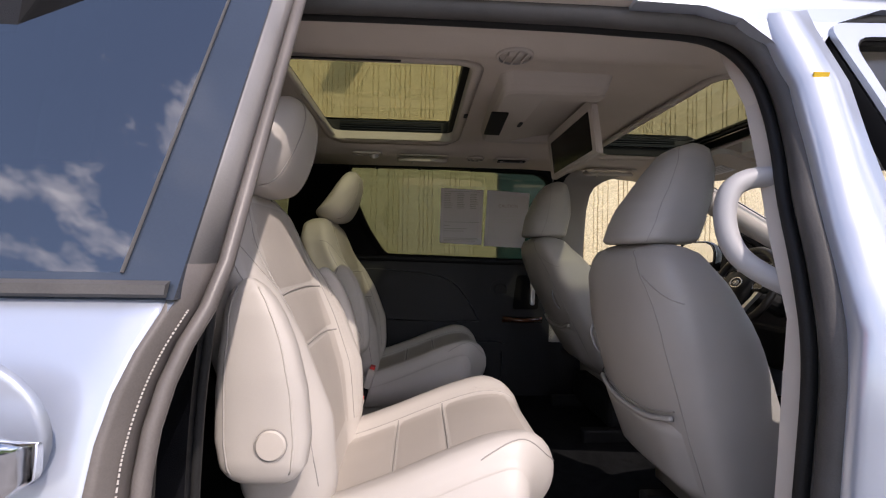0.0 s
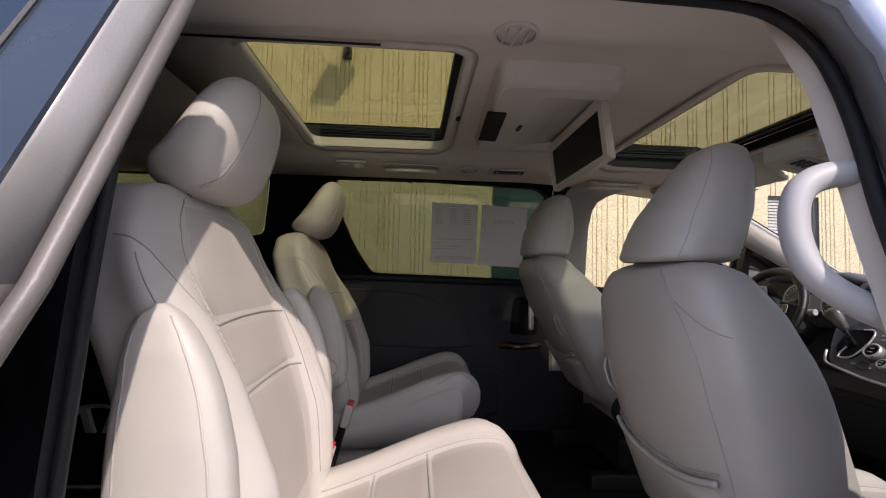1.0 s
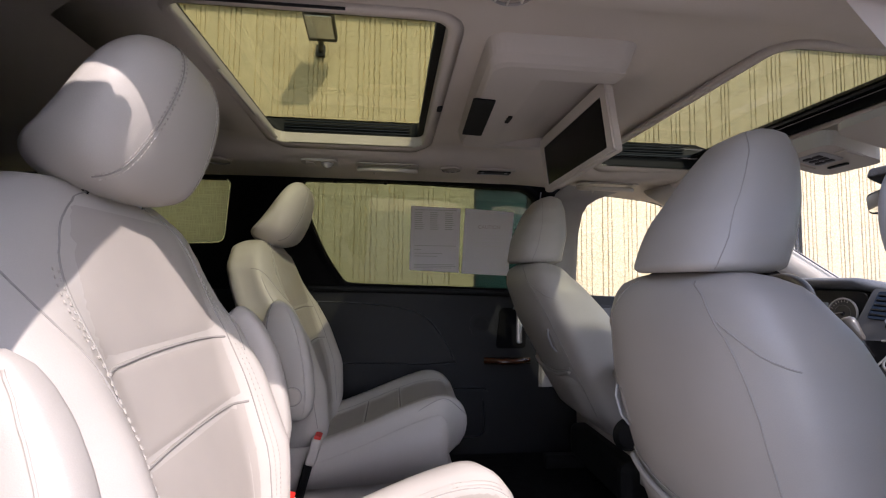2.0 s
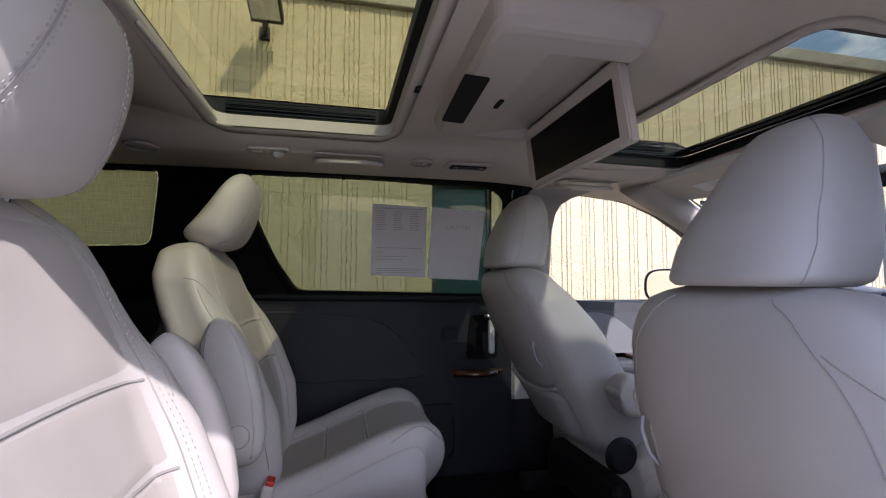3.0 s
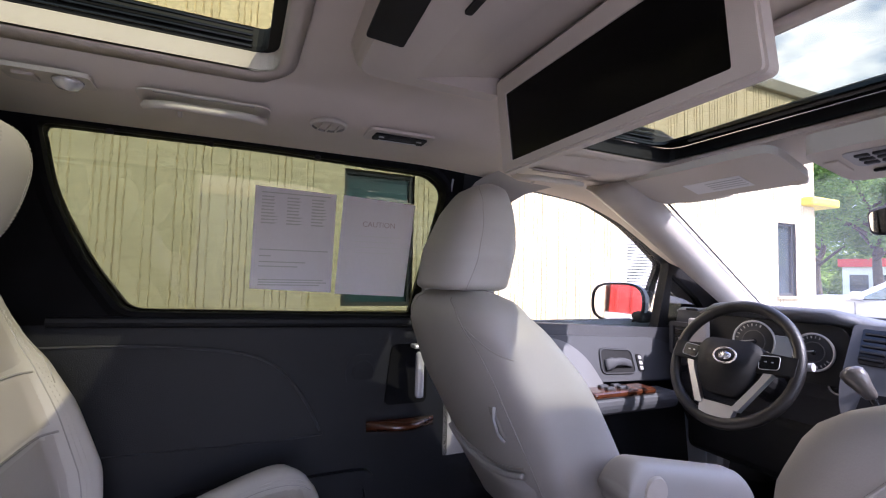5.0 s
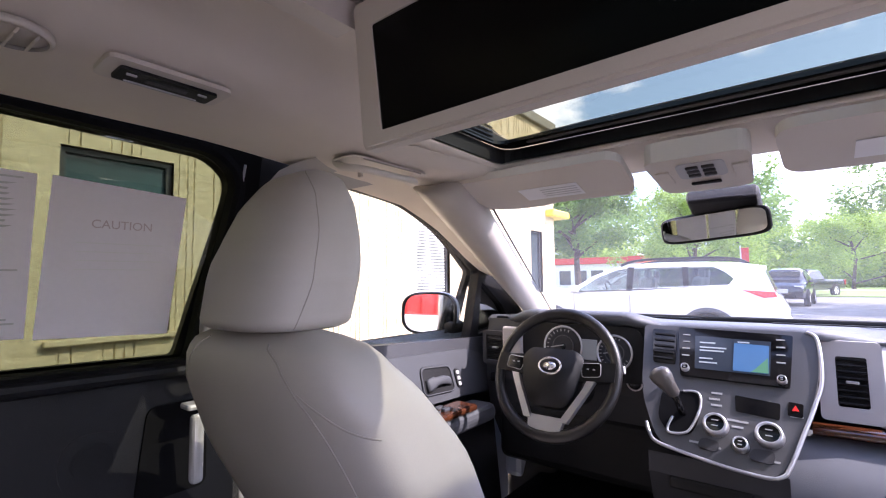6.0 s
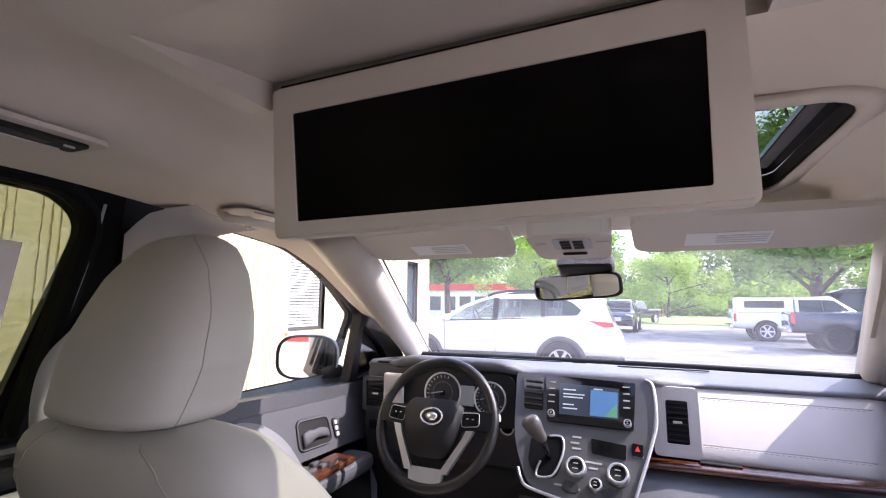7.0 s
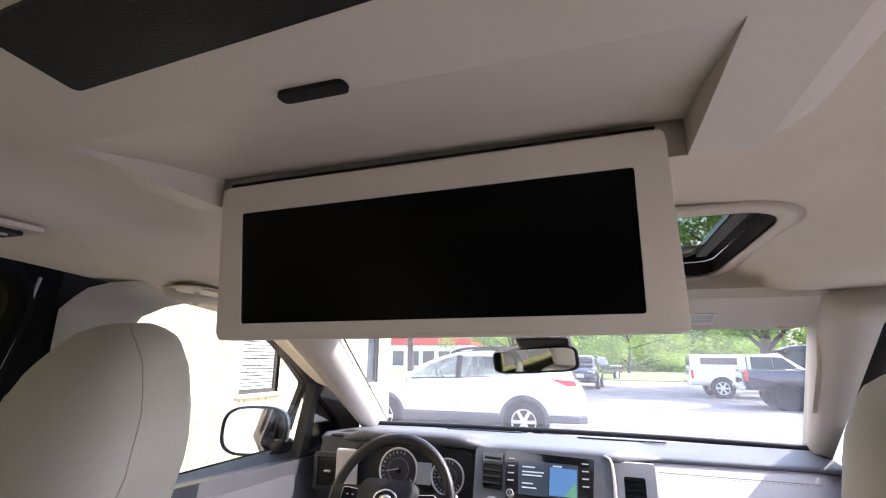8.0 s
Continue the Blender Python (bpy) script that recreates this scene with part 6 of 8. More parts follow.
assist_grip(0.525, 0.715, 0.50, 1.543, "beige folding assist grip over the sliding door")
assist_grip(1.36, 1.56, 0.575, 1.520, "beige folding assist grip over the driver's door")
cl = thing("seat_belt_clip", (0.752, 0.07, 1.595), "small dark latch on the moonroof edge", "latch")
part("latch", rbox((0.757, 0.06, 1.590), (0.014, 0.035, 0.008), 0.003), BLACK, cl)
for s, nm in ((1, "driver's"), (-1, "passenger")):
    v = thing("sun_visor", (1.78, s * 0.33, 1.50), "beige %s sun visor folded up with white label" % nm, "sun visor", "sun visors")
    y0, y1 = (0.135, 0.555) if s > 0 else (-0.565, -0.118)
    vz = lambda x: 1.526 - 0.27 * (x - 1.70)
    part("board", panel(rounded([(1.69, y0), (1.86, y0 + 0.01), (1.86, y1 - 0.01), (1.69, y1)], 0.04), [], lambda a, b, t: Vector((a, b, vz(a) - 0.016 + t)), 0.018), TRIM, v)
    yl = 0.33 if s > 0 else -0.30
    lab = part("label", panel([(1.765, yl - 0.075), (1.825, yl - 0.075), (1.825, yl + 0.075), (1.765, yl + 0.075)], [], lambda a, b, t: Vector((a, b, vz(a) - 0.018 + t)), 0.001), PAPER, v, "white warning label")
    for i in range(4):
        part("text_bar", panel([(1.775 + 0.011 * i, yl - 0.07), (1.778 + 0.011 * i, yl - 0.07), (1.778 + 0.011 * i, yl + 0.02), (1.775 + 0.011 * i, yl + 0.02)], [], lambda a, b, t: Vector((a, b, vz(a) - 0.0195 + t)), 0.0008), INK, lab)
    part("clip", rbox((1.855, (y0 + 0.04) if s > 0 else (y0 + 0.05), vz(1.85) - 0.01), (0.025, 0.035, 0.02), 0.006), TRIM, v)
oc = thing("map_light_console", (1.80, 0.005, 1.49), "beige overhead map light console with buttons", "console")
part("body", panel(rounded([(1.72, -0.085), (1.89, -0.075), (1.89, 0.09), (1.72, 0.10)], 0.03), [], lambda a, b, t: Vector((a, b, 1.497 - 0.22 * (a - 1.72) + t)), 0.04), TRIM, oc)
part("button_bay", panel(rounded([(1.745, -0.04), (1.815, -0.04), (1.815, 0.045), (1.745, 0.045)], 0.015), [], lambda a, b, t: Vector((a, b, 1.4945 - 0.22 * (a - 1.72) + t)), 0.002), GREYTRIM, oc, "grey button bay")
for i in range(3):
    for j in (-1, 1):
        part("button", rbox((1.763 + 0.018 * i, 0.003 + 0.014 * j, 1.4935 - 0.22 * (0.043 + 0.018 * i)), (0.013, 0.022, 0.006), 0.002), DASHDARK, oc)
part("slot", rbox((1.838, 0.003, 1.467), (0.010, 0.055, 0.006), 0.002), BLACK, oc)
for j in (-1, 1):
    part("lamp_lens", rbox((1.80, 0.005 + 0.068 * j, 1.478), (0.06, 0.028, 0.005), 0.002, m=pose(0, 0, 0, 0, 12)), TRIM, oc, "milky lamp lens")
rm = thing("rear_view_mirror", (2.07, 0.03, 1.40), "black framed rear view mirror on the windscreen", "mirror")
mm = Matrix.Translation((2.065, 0.03, 1.398)) @ pose(0, 0, 0, -3, -5, -14)
part("housing", loft([[mm @ Vector((dx, 0.128 * k_ * c, 0.036 * k_ * s_)) for c, s_ in [(math.copysign(abs(math.cos(a)) ** 0.32, math.cos(a)), math.copysign(abs(math.sin(a)) ** 0.42, math.sin(a))) for a in [2 * math.pi * j / 36 for j in range(36)]]] for dx, k_ in ((-0.004, 0.97), (0.0, 1.0), (0.012, 0.97), (0.03, 0.75), (0.036, 0.4))]), BLACK, rm, "", True)
part("mirror_glass", loft([[mm @ Vector((dx, 0.120 * c, 0.030 * s_)) for c, s_ in [(math.copysign(abs(math.cos(a)) ** 0.32, math.cos(a)), math.copysign(abs(math.sin(a)) ** 0.42, math.sin(a))) for a in [2 * math.pi * j / 36 for j in range(36)]]] for dx in (-0.0065, -0.0045)]), MIRROR, rm, "silvered glass")
part("mount", tube(smooth_path([(2.085, 0.02, 1.41), (2.11, 0.015, 1.44), (2.10, 0.01, 1.465)], 5), 0.014), BLACK, rm)
part("sensor_box", rbox((2.05, 0.0, 1.452), (0.10, 0.15, 0.035), 0.012, 3, m=pose(0, 0, 0, 0, 20)), BLACK, rm, "black camera housing")

# papers taped to the sliding door window
def on_glass(u, v, t):
    return side_hi(1)(u, v, 0.018 - t)


pa = thing("paper_sheet", (0.72, 0.85, 1.18), "white printed form taped inside the tinted window", "paper", "papers")
part("sheet", panel([(0.715, 1.188), (0.929, 1.179), (0.932, 1.456), (0.718, 1.462)], [], on_glass, 0.0012), SHEET, pa)
rngp = random.Random(4)
for col in range(3):
    for i in range(9):
        a = 0.735 + 0.065 * col
        part("text_bar", panel([(a, 1.437 - 0.0088 * i), (a + rngp.uniform(0.03, 0.046), 1.437 - 0.0088 * i), (a + 0.03, 1.4335 - 0.0088 * i), (a, 1.4335 - 0.0088 * i)], [], lambda u, v, t: on_glass(u, v, 0.0014 + t), 0.0006), INK, pa)
for i, zz in enumerate((1.448, 1.295, 1.278, 1.262, 1.250, 1.214, 1.207, 1.200)):
    part("text_bar", panel([(0.735, zz), (0.735 + (0.18, 0.18, 0.03, 0.12, 0.10, 0.17, 0.18, 0.16)[i], zz), (0.735 + (0.18, 0.18, 0.03, 0.12, 0.10, 0.17, 0.18, 0.16)[i], zz - 0.003), (0.735, zz - 0.003)], [], lambda u, v, t: on_glass(u, v, 0.0014 + t), 0.0006), INK, pa)
pb = thing("paper_sheet", (0.95, 0.85, 1.18), "white caution notice taped inside the tinted window", "paper", "papers")
part("sheet", panel([(0.940, 1.176), (1.148, 1.168), (1.170, 1.446), (0.952, 1.458)], [], on_glass, 0.0012), SHEET, pb)
cu_ = bpy.data.curves.new("caution_text", "FONT")
cu_.body, cu_.size, cu_.align_x, cu_.extrude = "CAUTION", 0.022, "CENTER", 0.0003
tmp = new("caution_text", cu_)
me_ = bpy.data.meshes.new_from_object(tmp)
bpy.data.objects.remove(tmp)
bt = bmesh.new()
bt.from_mesh(me_)
bmesh.ops.transform(bt, matrix=Matrix.Translation(on_glass(1.06, 1.372, 0.002)) @ pose(0, 0, 0, 94.4, 0, 0), verts=bt.verts)
part("heading", bt, REDINK, pb, "faint red word CAUTION")
for i in range(4):
    part("text_bar", panel([(0.99, 1.345 - 0.016 * i), (1.13 - 0.02 * (i % 2), 1.345 - 0.016 * i), (1.13 - 0.02 * (i % 2), 1.343 - 0.016 * i), (0.99, 1.343 - 0.016 * i)], [], lambda u, v, t: on_glass(u, v, 0.0014 + t), 0.0004), PAPER, pb)

# ---------------------------------------------------------------- dashboard
dash = structure("dashboard", loft([[Vector((2.80, y, z)) for y, z in ((0.80, 1.09), (0.80, 0.55), (-0.80, 0.55), (-0.80, 1.09))], [Vector((2.60, y, z)) for y, z in ((0.80, 1.09), (0.80, 0.55), (-0.80, 0.55), (-0.80, 1.09))]]), BLACK, "charcoal and grey dashboard with wood strip", "dashboard")


def hood_bump(y):
    return sstep(0.72, 0.60, y) * sstep(0.20, 0.28, y)


rows = []
for k in range(41):
    y = -0.80 + 1.6 * k / 40
    hb, cs = hood_bump(y), 0.03 * (y / 0.8) ** 2
    back = sstep(-0.165, -0.285, y)
    lip = 2.215 - 0.055 * hb + cs * 0.3 + 0.195 * back
    rows.append([Vector((x, y, z)) for x, z in ((2.82, 1.085), (2.70, 1.112), (lip + 0.22, 1.128 - 0.010 * back + 0.012 * hb), (lip + 0.09, 1.137 - 0.026 * back + 0.026 * hb), (lip + 0.03, 1.140 - 0.036 * back + 0.030 * hb), (lip, 1.128 - 0.032 * back + 0.030 * hb), (lip + 0.012, 1.112 - 0.026 * back + 0.026 * hb), (lip + 0.05, 1.105 - 0.024 * back + 0.02 * hb))])
part("top_pad", loft(rows, False, False), DASHTOP, dash, "charcoal dash top", True)
part("windscreen_base_seal", tube(smooth_path([(2.66, 0.80, 1.122), (2.74, 0.4, 1.118), (2.765, 0, 1.116), (2.74, -0.4, 1.118), (2.66, -0.80, 1.122)], 6), 0.010), RUBBER, dash)
part("defrost_slot", rbox((2.60, -0.20, 1.1215), (0.014, 0.30, 0.004), 0.001), BLACK, dash)
part("defrost_slot", rbox((2.58, 0.30, 1.1285), (0.014, 0.30, 0.004), 0.001), BLACK, dash)
# passenger face: padded light grey panel between the vent and the door
rows = []
for k in range(19):
    y = -0.262 - 0.45 * k / 18
    end = 0.05 * (1 - sstep(1.0, 0.86, k / 18))
    rows.append([Vector((x + end, -0.134 + (y + 0.134) * (x - 0.743) / 1.462, z)) for x, z in ((2.47, 1.098), (2.435, 1.094), (2.405, 1.079), (2.36, 1.046), (2.30, 0.992), (2.255, 0.951), (2.236, 0.931), (2.236, 0.920), (2.27, 0.912))])
part("passenger_pad", loft(rows, False, False), DASHLIGHT, dash, "light grey stitched pad", True)
for xs_, zs2, k_ in ((2.387, 1.0655, 1.125), (2.262, 0.9565, 1.04)):
    part("pad_seam", tube([Vector((xs_, -0.134 - (0.145 + 0.37 * k / 10) * k_, zs2)) for k in range(11)], 0.0016, 6), SEAM, dash)
    tagged(part("stitching", stitches(lambda v, u, l: Vector((xs_ - 0.007 - 0.5 * l, u, zs2 - 0.004 + 0.5 * l)), [(0, -0.134 - 0.145 * k_), (0, -0.134 - 0.33 * k_), (0, -0.134 - 0.515 * k_)], 0.005, 0.012), SEAM, dash), kind="stuff")
part("pad_slot", rbox((2.222, -0.32, 0.919), (0.02, 0.10, 0.006), 0.002), BLACK, dash, "black slot under the pad")
part("wood_strip", loft([[Vector((x, -0.14 - 0.60 * k / 12, z + 0.012 * k / 12)) for x, z in ((2.23, 0.914), (2.195, 0.910), (2.185, 0.900), (2.198, 0.890), (2.23, 0.887))] for k in range(13)], False), WOOD, dash, "glossy brown wood strip", True)
part("lower_dash", loft([[Vector((x, y, z)) for x, z in ((2.25, 0.888), (2.215, 0.882), (2.17, 0.862), (2.11, 0.815), (2.075, 0.75), (2.07, 0.68), (2.10, 0.60), (2.25, 0.54), (2.60, 0.52))] for y in (-0.78, -0.60, -0.45, -0.30, -0.16, -0.08)], False, False), DASHTOP, dash, "slate grey glove box front", True)
part("glove_box_gap", tube(smooth_path([(2.072, -0.20, 0.66), (2.070, -0.21, 0.70), (2.076, -0.245, 0.748), (2.078, -0.30, 0.757), (2.078, -0.45, 0.757), (2.078, -0.70, 0.757)], 5), 0.003, 6), BLACK, dash)


def vent(name_label, y0, y1, z0, z1, x, n=6, frame_mat=PILLARGREY, lean=0.0, proud=0.014):
    at = lambda u, v, t: Vector((x + lean * (v - z0) - t, u, v))
    f_ = part("air_vent", panel(rounded([(y0 - 0.014, z0 - 0.014), (y1 + 0.014, z0 - 0.014), (y1 + 0.014, z1 + 0.014), (y0 - 0.014, z1 + 0.014)], 0.012), [rounded([(y0, z0), (y1, z0), (y1, z1), (y0, z1)], 0.006)], at, proud), frame_mat, dash, name_label)
    part("duct", panel([(y0, z0), (y1, z0), (y1, z1), (y0, z1)], [], lambda u, v, t: at(u, v, t - 0.022), 0.003), BLACK, f_)
    for i in range(n):
        zz = z0 + (z1 - z0) * (i + 0.5) / n
        part("slat", rbox(at((y0 + y1) / 2, zz, -0.004), (0.016, y1 - y0, 0.004), 0.001, m=pose(0, 0, 0, 0, 15)), BLACK, f_)
    part("tab", rbox(at((y0 + y1) / 2, (z0 + z1) / 2, 0.008), (0.012, 0.024, 0.006), 0.002), SILVER, f_)
    return f_


vent("light grey framed air vent", -0.248, -0.191, 0.962, 1.076, 2.218, 8, DASHLIGHT, 0.27, 0.006)
vent("dark framed air vent", 0.705, 0.775, 0.985, 1.075, 2.185, 7, DASHDARK)
vent("dark air vent", -0.775, -0.725, 0.985, 1.075, 2.20, 7, GREYTRIM)
part("vent_surround", panel(rounded([(-0.276, 0.930), (-0.158, 0.930), (-0.158, 1.112), (-0.276, 1.112)], 0.012), [[(-0.252, 0.958), (-0.187, 0.958), (-0.187, 1.080), (-0.252, 1.080)]], lambda u, v, t: Vector((2.210 + 0.27 * (v - 0.912) - t, u, v)), 0.012), DASHLIGHT, dash, "light grey vent surround")
part("driver_face", loft([[Vector((x, y, z)) for x, z in ((2.22, 1.13), (2.20, 1.05), (2.195, 0.92), (2.22, 0.80), (2.30, 0.66), (2.6, 0.58))] for y in (0.79, 0.5, 0.22)], False, False), DASHDARK, dash)
part("corner_grille", rbox((2.28, 0.735, 1.135), (0.12, 0.05, 0.008), 0.003), BLACK, dash)
part("knee_cover", rbox((2.25, 0.45, 0.74), (0.10, 0.60, 0.20), 0.03, 3), BLACK, dash)
part("side_switches", rbox((2.18, 0.735, 0.925), (0.02, 0.05, 0.028), 0.004), PIANO, dash)
part("start_button", revolve([(0, 0.008), (0.016, 0.008), (0.019, 0.004), (0.019, 0)], 24, Matrix.Translation((2.178, 0.262, 0.965)) @ pose(0, 0, 0, 0, -90)), PIANO, dash)
part("start_button_ring", ring_of([(0.019, 0.0), (0.023, 0.002), (0.023, 0.006), (0.019, 0.007)], 24, Matrix.Translation((2.178, 0.262, 0.965)) @ pose(0, 0, 0, 0, -90)), SILVER, dash)
# instruments
cl = part("instrument_cluster", panel(rounded([(0.215, 0.965), (0.665, 0.965), (0.64, 1.125), (0.24, 1.125)], 0.04), [], lambda u, v, t: Vector((2.165 + 0.15 * (v - 0.965) - t, u, v)), 0.006), BLACK, dash, "instrument cluster")
for y, z, r in ((0.478, 1.055, 0.062), (0.315, 1.048, 0.050)):
    mtx = Matrix.Translation((2.170, y, z)) @ pose(0, 0, 0, 0, -82)
    dl = part("dial", revolve([(0, 0.0), (r, 0.0), (r, 0.003), (0, 0.003)], 40, mtx), DIAL, cl)
    part("dial_ring", tube([mtx @ Vector((r * 1.02 * math.cos(a), r * 1.02 * math.sin(a), 0.004)) for a in [2 * math.pi * k / 40 for k in range(40)]], 0.0032, 8, True), SILVER, dl, "silver dial ring", True)
    part("inner_ring", tube([mtx @ Vector((r * 0.56 * math.cos(a), r * 0.56 * math.sin(a), 0.003)) for a in [2 * math.pi * k / 40 for k in range(40)]], 0.0016, 6, True), CENTRE, dl, "", True)
    part("dial_hub", revolve([(0, 0.006), (r * 0.14, 0.005), (r * 0.16, 0.002), (0, 0.002)], 24, mtx), PIANO, dl, "", True)
    for k in range(19):
        a = math.radians(-40 + 260 * k / 18)
        part("tick", rbox((0, 0, 0), (0.0018 if k % 2 else 0.003, r * 0.13, 0.0015), 0, m=mtx @ Matrix.Translation((r * 0.84 * math.sin(a - 1.92), r * 0.84 * math.cos(a - 1.92), 0.004)) @ pose(0, 0, 0, 0, 0, -math.degrees(a - 1.92))), LABEL, dl)
    part("needle", rbox((0, 0, 0), (0.003, r * 0.7, 0.002), 0, m=mtx @ Matrix.Translation((0.0, r * 0.3, 0.006)) @ pose(0, 0, 0, 0, 0, 12)), LABEL, dl)
part("trip_screen", rbox((2.166, 0.393, 1.052), (0.004, 0.052, 0.062), 0.002, m=pose(0, 0, 0, 0, 8)), mat("grey_lcd", (0.22, 0.24, 0.25), 0.3, emit=0.04), cl, "grey trip display")
part("cluster_wing", rbox((2.150, 0.652, 1.040), (0.02, 0.075, 0.14), 0.012, 3), DASHLIGHT, cl, "light grey cluster wing")


def stack(u, v, t):
    """The sloping centre panel: u across, v height, t proud of it."""
    d = 1.134 - v
    return Vector((2.195 - 0.714 * d - 0.789 * t, -0.134 + (u + 0.134) * (1 - 0.18 * d), 1.134 - 0.915 * d + 0.615 * t))


S_OUT = rounded([(0.232, 1.134), (-0.158, 1.134), (-0.160, 1.03), (-0.135, 0.945), (-0.085, 0.822), (0.0, 0.822), (0.175, 0.848), (0.225, 0.95)], [0.01, 0.03, 0.05, 0.05, 0.03, 0.05, 0.03, 0.05])
cs = part("centre_stack", panel(S_OUT, [], lambda u, v, t: stack(u, v, t - 0.03), 0.03), CENTRE, dash, "dark silver centre panel")
part("chrome_edge", tube(smooth_path([stack(u, v, 0.002) for u, v in ((-0.140, 1.134), (-0.160, 1.115), (-0.164, 1.03), (-0.150, 0.975), (-0.128, 0.915), (-0.100, 0.845), (-0.085, 0.825), (-0.055, 0.818), (0.02, 0.822), (0.10, 0.832), (0.175, 0.845), (0.195, 0.862), (0.205, 0.885))], 5), 0.0042, 10), SILVER, cs, "silver trim edge", True)
hu = part("head_unit", panel(rounded([(0.140, 1.128), (-0.114, 1.120), (-0.105, 1.000), (0.130, 1.003)], 0.006), [], lambda u, v, t: stack(u, v, t), 0.008), PIANO, cs, "gloss black head unit")
part("nav_display", panel([(0.098, 1.106), (-0.070, 1.101), (-0.067, 1.020), (0.096, 1.022)], [], lambda u, v, t: stack(u, v, 0.0085 + t), 0.001), NAV, hu, "lit navigation display")
part("map_area", panel([(0.008, 1.092), (-0.066, 1.090), (-0.064, 1.024), (0.010, 1.025)], [], lambda u, v, t: stack(u, v, 0.0098 + t), 0.001), NAVMAP, hu, "blue map area")
part("map_land", panel([(-0.035, 1.03), (-0.063, 1.06), (-0.064, 1.0245), (-0.028, 1.0248)], [], lambda u, v, t: stack(u, v, 0.0112 + t), 0.001), NAVGREEN, hu, "green map area")
for i, (a, b, zz) in enumerate(((0.086, 0.05, 1.090), (0.086, 0.025, 1.078), (0.086, 0.03, 1.070), (0.086, 0.055, 1.050), (0.086, 0.045, 1.040), (0.0, -0.025, 1.0965))):
    part("text_bar", panel([(a, zz), (b, zz), (b, zz - 0.003), (a, zz - 0.003)], [], lambda u, v, t: stack(u, v, 0.0098 + t), 0.0008), NAVTEXT, hu)
for side, uu in ((1, 0.118), (-1, -0.090)):
    for i in range(4):
        part("key", panel([(uu + 0.010, 1.108 - 0.018 * i), (uu - 0.008, 1.108 - 0.018 * i), (uu - 0.008, 1.1055 - 0.018 * i), (uu + 0.010, 1.1055 - 0.018 * i)], [], lambda u, v, t: stack(u, v, 0.0085 + t), 0.002), LABEL, hu)


def knob(u, v, r, parent, ring=SILVER):
    mtx = Matrix.Translation(stack(u, v, 0.0)) @ pose(0, 0, 0, 0, -52.1)
    k_ = part("knob", revolve([(r * 1.05, 0.0), (r, 0.012), (r * 0.95, 0.020), (r * 0.80, 0.022), (r * 0.72, 0.018), (0, 0.018)], 32, mtx), ring, parent, "silver ringed knob", True)
    part("knob_face", revolve([(r * 0.72, 0.0185), (0, 0.020)], 28, mtx), PIANO, k_)
    for i in (-1, 1):
        part("mark", rbox((0, 0, 0), (0.002, r * 0.5, 0.001), 0, m=mtx @ Matrix.Translation((i * r * 0.25, 0, 0.0205))), LABEL, k_)


knob(0.118, 1.020, 0.010, hu)
knob(-0.090, 1.013, 0.010, hu)
knob(0.045, 0.900, 0.026, cs)
knob(-0.063, 0.897, 0.027, cs)
knob(-0.007, 0.868, 0.016, cs)
hz = part("hazard_button", panel(rounded([(-0.100, 0.972), (-0.128, 0.970), (-0.126, 0.942), (-0.098, 0.944)], 0.004), [], lambda u, v, t: stack(u, v, t), 0.003), PIANO, cs, "black hazard button")
part("hazard_triangle", panel([(-0.113, 0.966), (-0.120, 0.954), (-0.106, 0.954)], [], lambda u, v, t: stack(u, v, 0.003 + t), 0.0012), REDPLASTIC, hz, "red triangle")
part("climate_display", panel(rounded([(0.006, 0.972), (-0.085, 0.965), (-0.083, 0.932), (0.004, 0.938)], 0.004), [], lambda u, v, t: stack(u, v, t), 0.003), PIANO, cs, "dark climate display")
for u, v in ((0.045, 0.972), (0.05, 0.958), (0.045, 0.945), (0.01, 0.918), (-0.01, 0.917), (0.0, 0.905), (0.09, 0.86), (0.045, 0.856), (-0.04, 0.852), (-0.07, 0.850), (-0.115, 0.944)):
    part("button_mark", panel([(u + 0.012, v + 0.002), (u - 0.012, v + 0.002), (u - 0.012, v - 0.002), (u + 0.012, v - 0.002)], [], lambda a, b, t: stack(a, b, t), 0.0012), LABEL, cs)
part("button_pad", panel(rounded([(0.075, 0.872), (0.035, 0.868), (0.04, 0.846), (0.085, 0.85)], 0.012), [], lambda a, b, t: stack(a, b, t), 0.004), DASHDARK, cs)
part("button_pad", panel(rounded([(-0.03, 0.868), (-0.075, 0.868), (-0.07, 0.842), (-0.02, 0.846)], 0.012), [], lambda a, b, t: stack(a, b, t), 0.004), DASHDARK, cs)
part("stack_vent", panel(rounded([(0.208, 1.122), (0.146, 1.120), (0.144, 1.030), (0.200, 1.032)], 0.006), [], lambda a, b, t: stack(a, b, t - 0.004), 0.008), PIANO, cs, "black centre vent")
for i in range(5):
    part("vent_slat", panel([(0.200, 1.110 - 0.016 * i), (0.150, 1.108 - 0.016 * i), (0.150, 1.104 - 0.016 * i), (0.200, 1.106 - 0.016 * i)], [], lambda a, b, t: stack(a, b, 0.004 + t), 0.004), BLACK, cs)
part("shift_gate", panel(rounded([(0.172, 0.962), (0.085, 0.968), (0.082, 0.905), (0.10, 0.872), (0.150, 0.868), (0.178, 0.90)], 0.015), [], lambda a, b, t: stack(a, b, 0.001 + t), 0.003), MATBLACK, cs, "black shift gate")
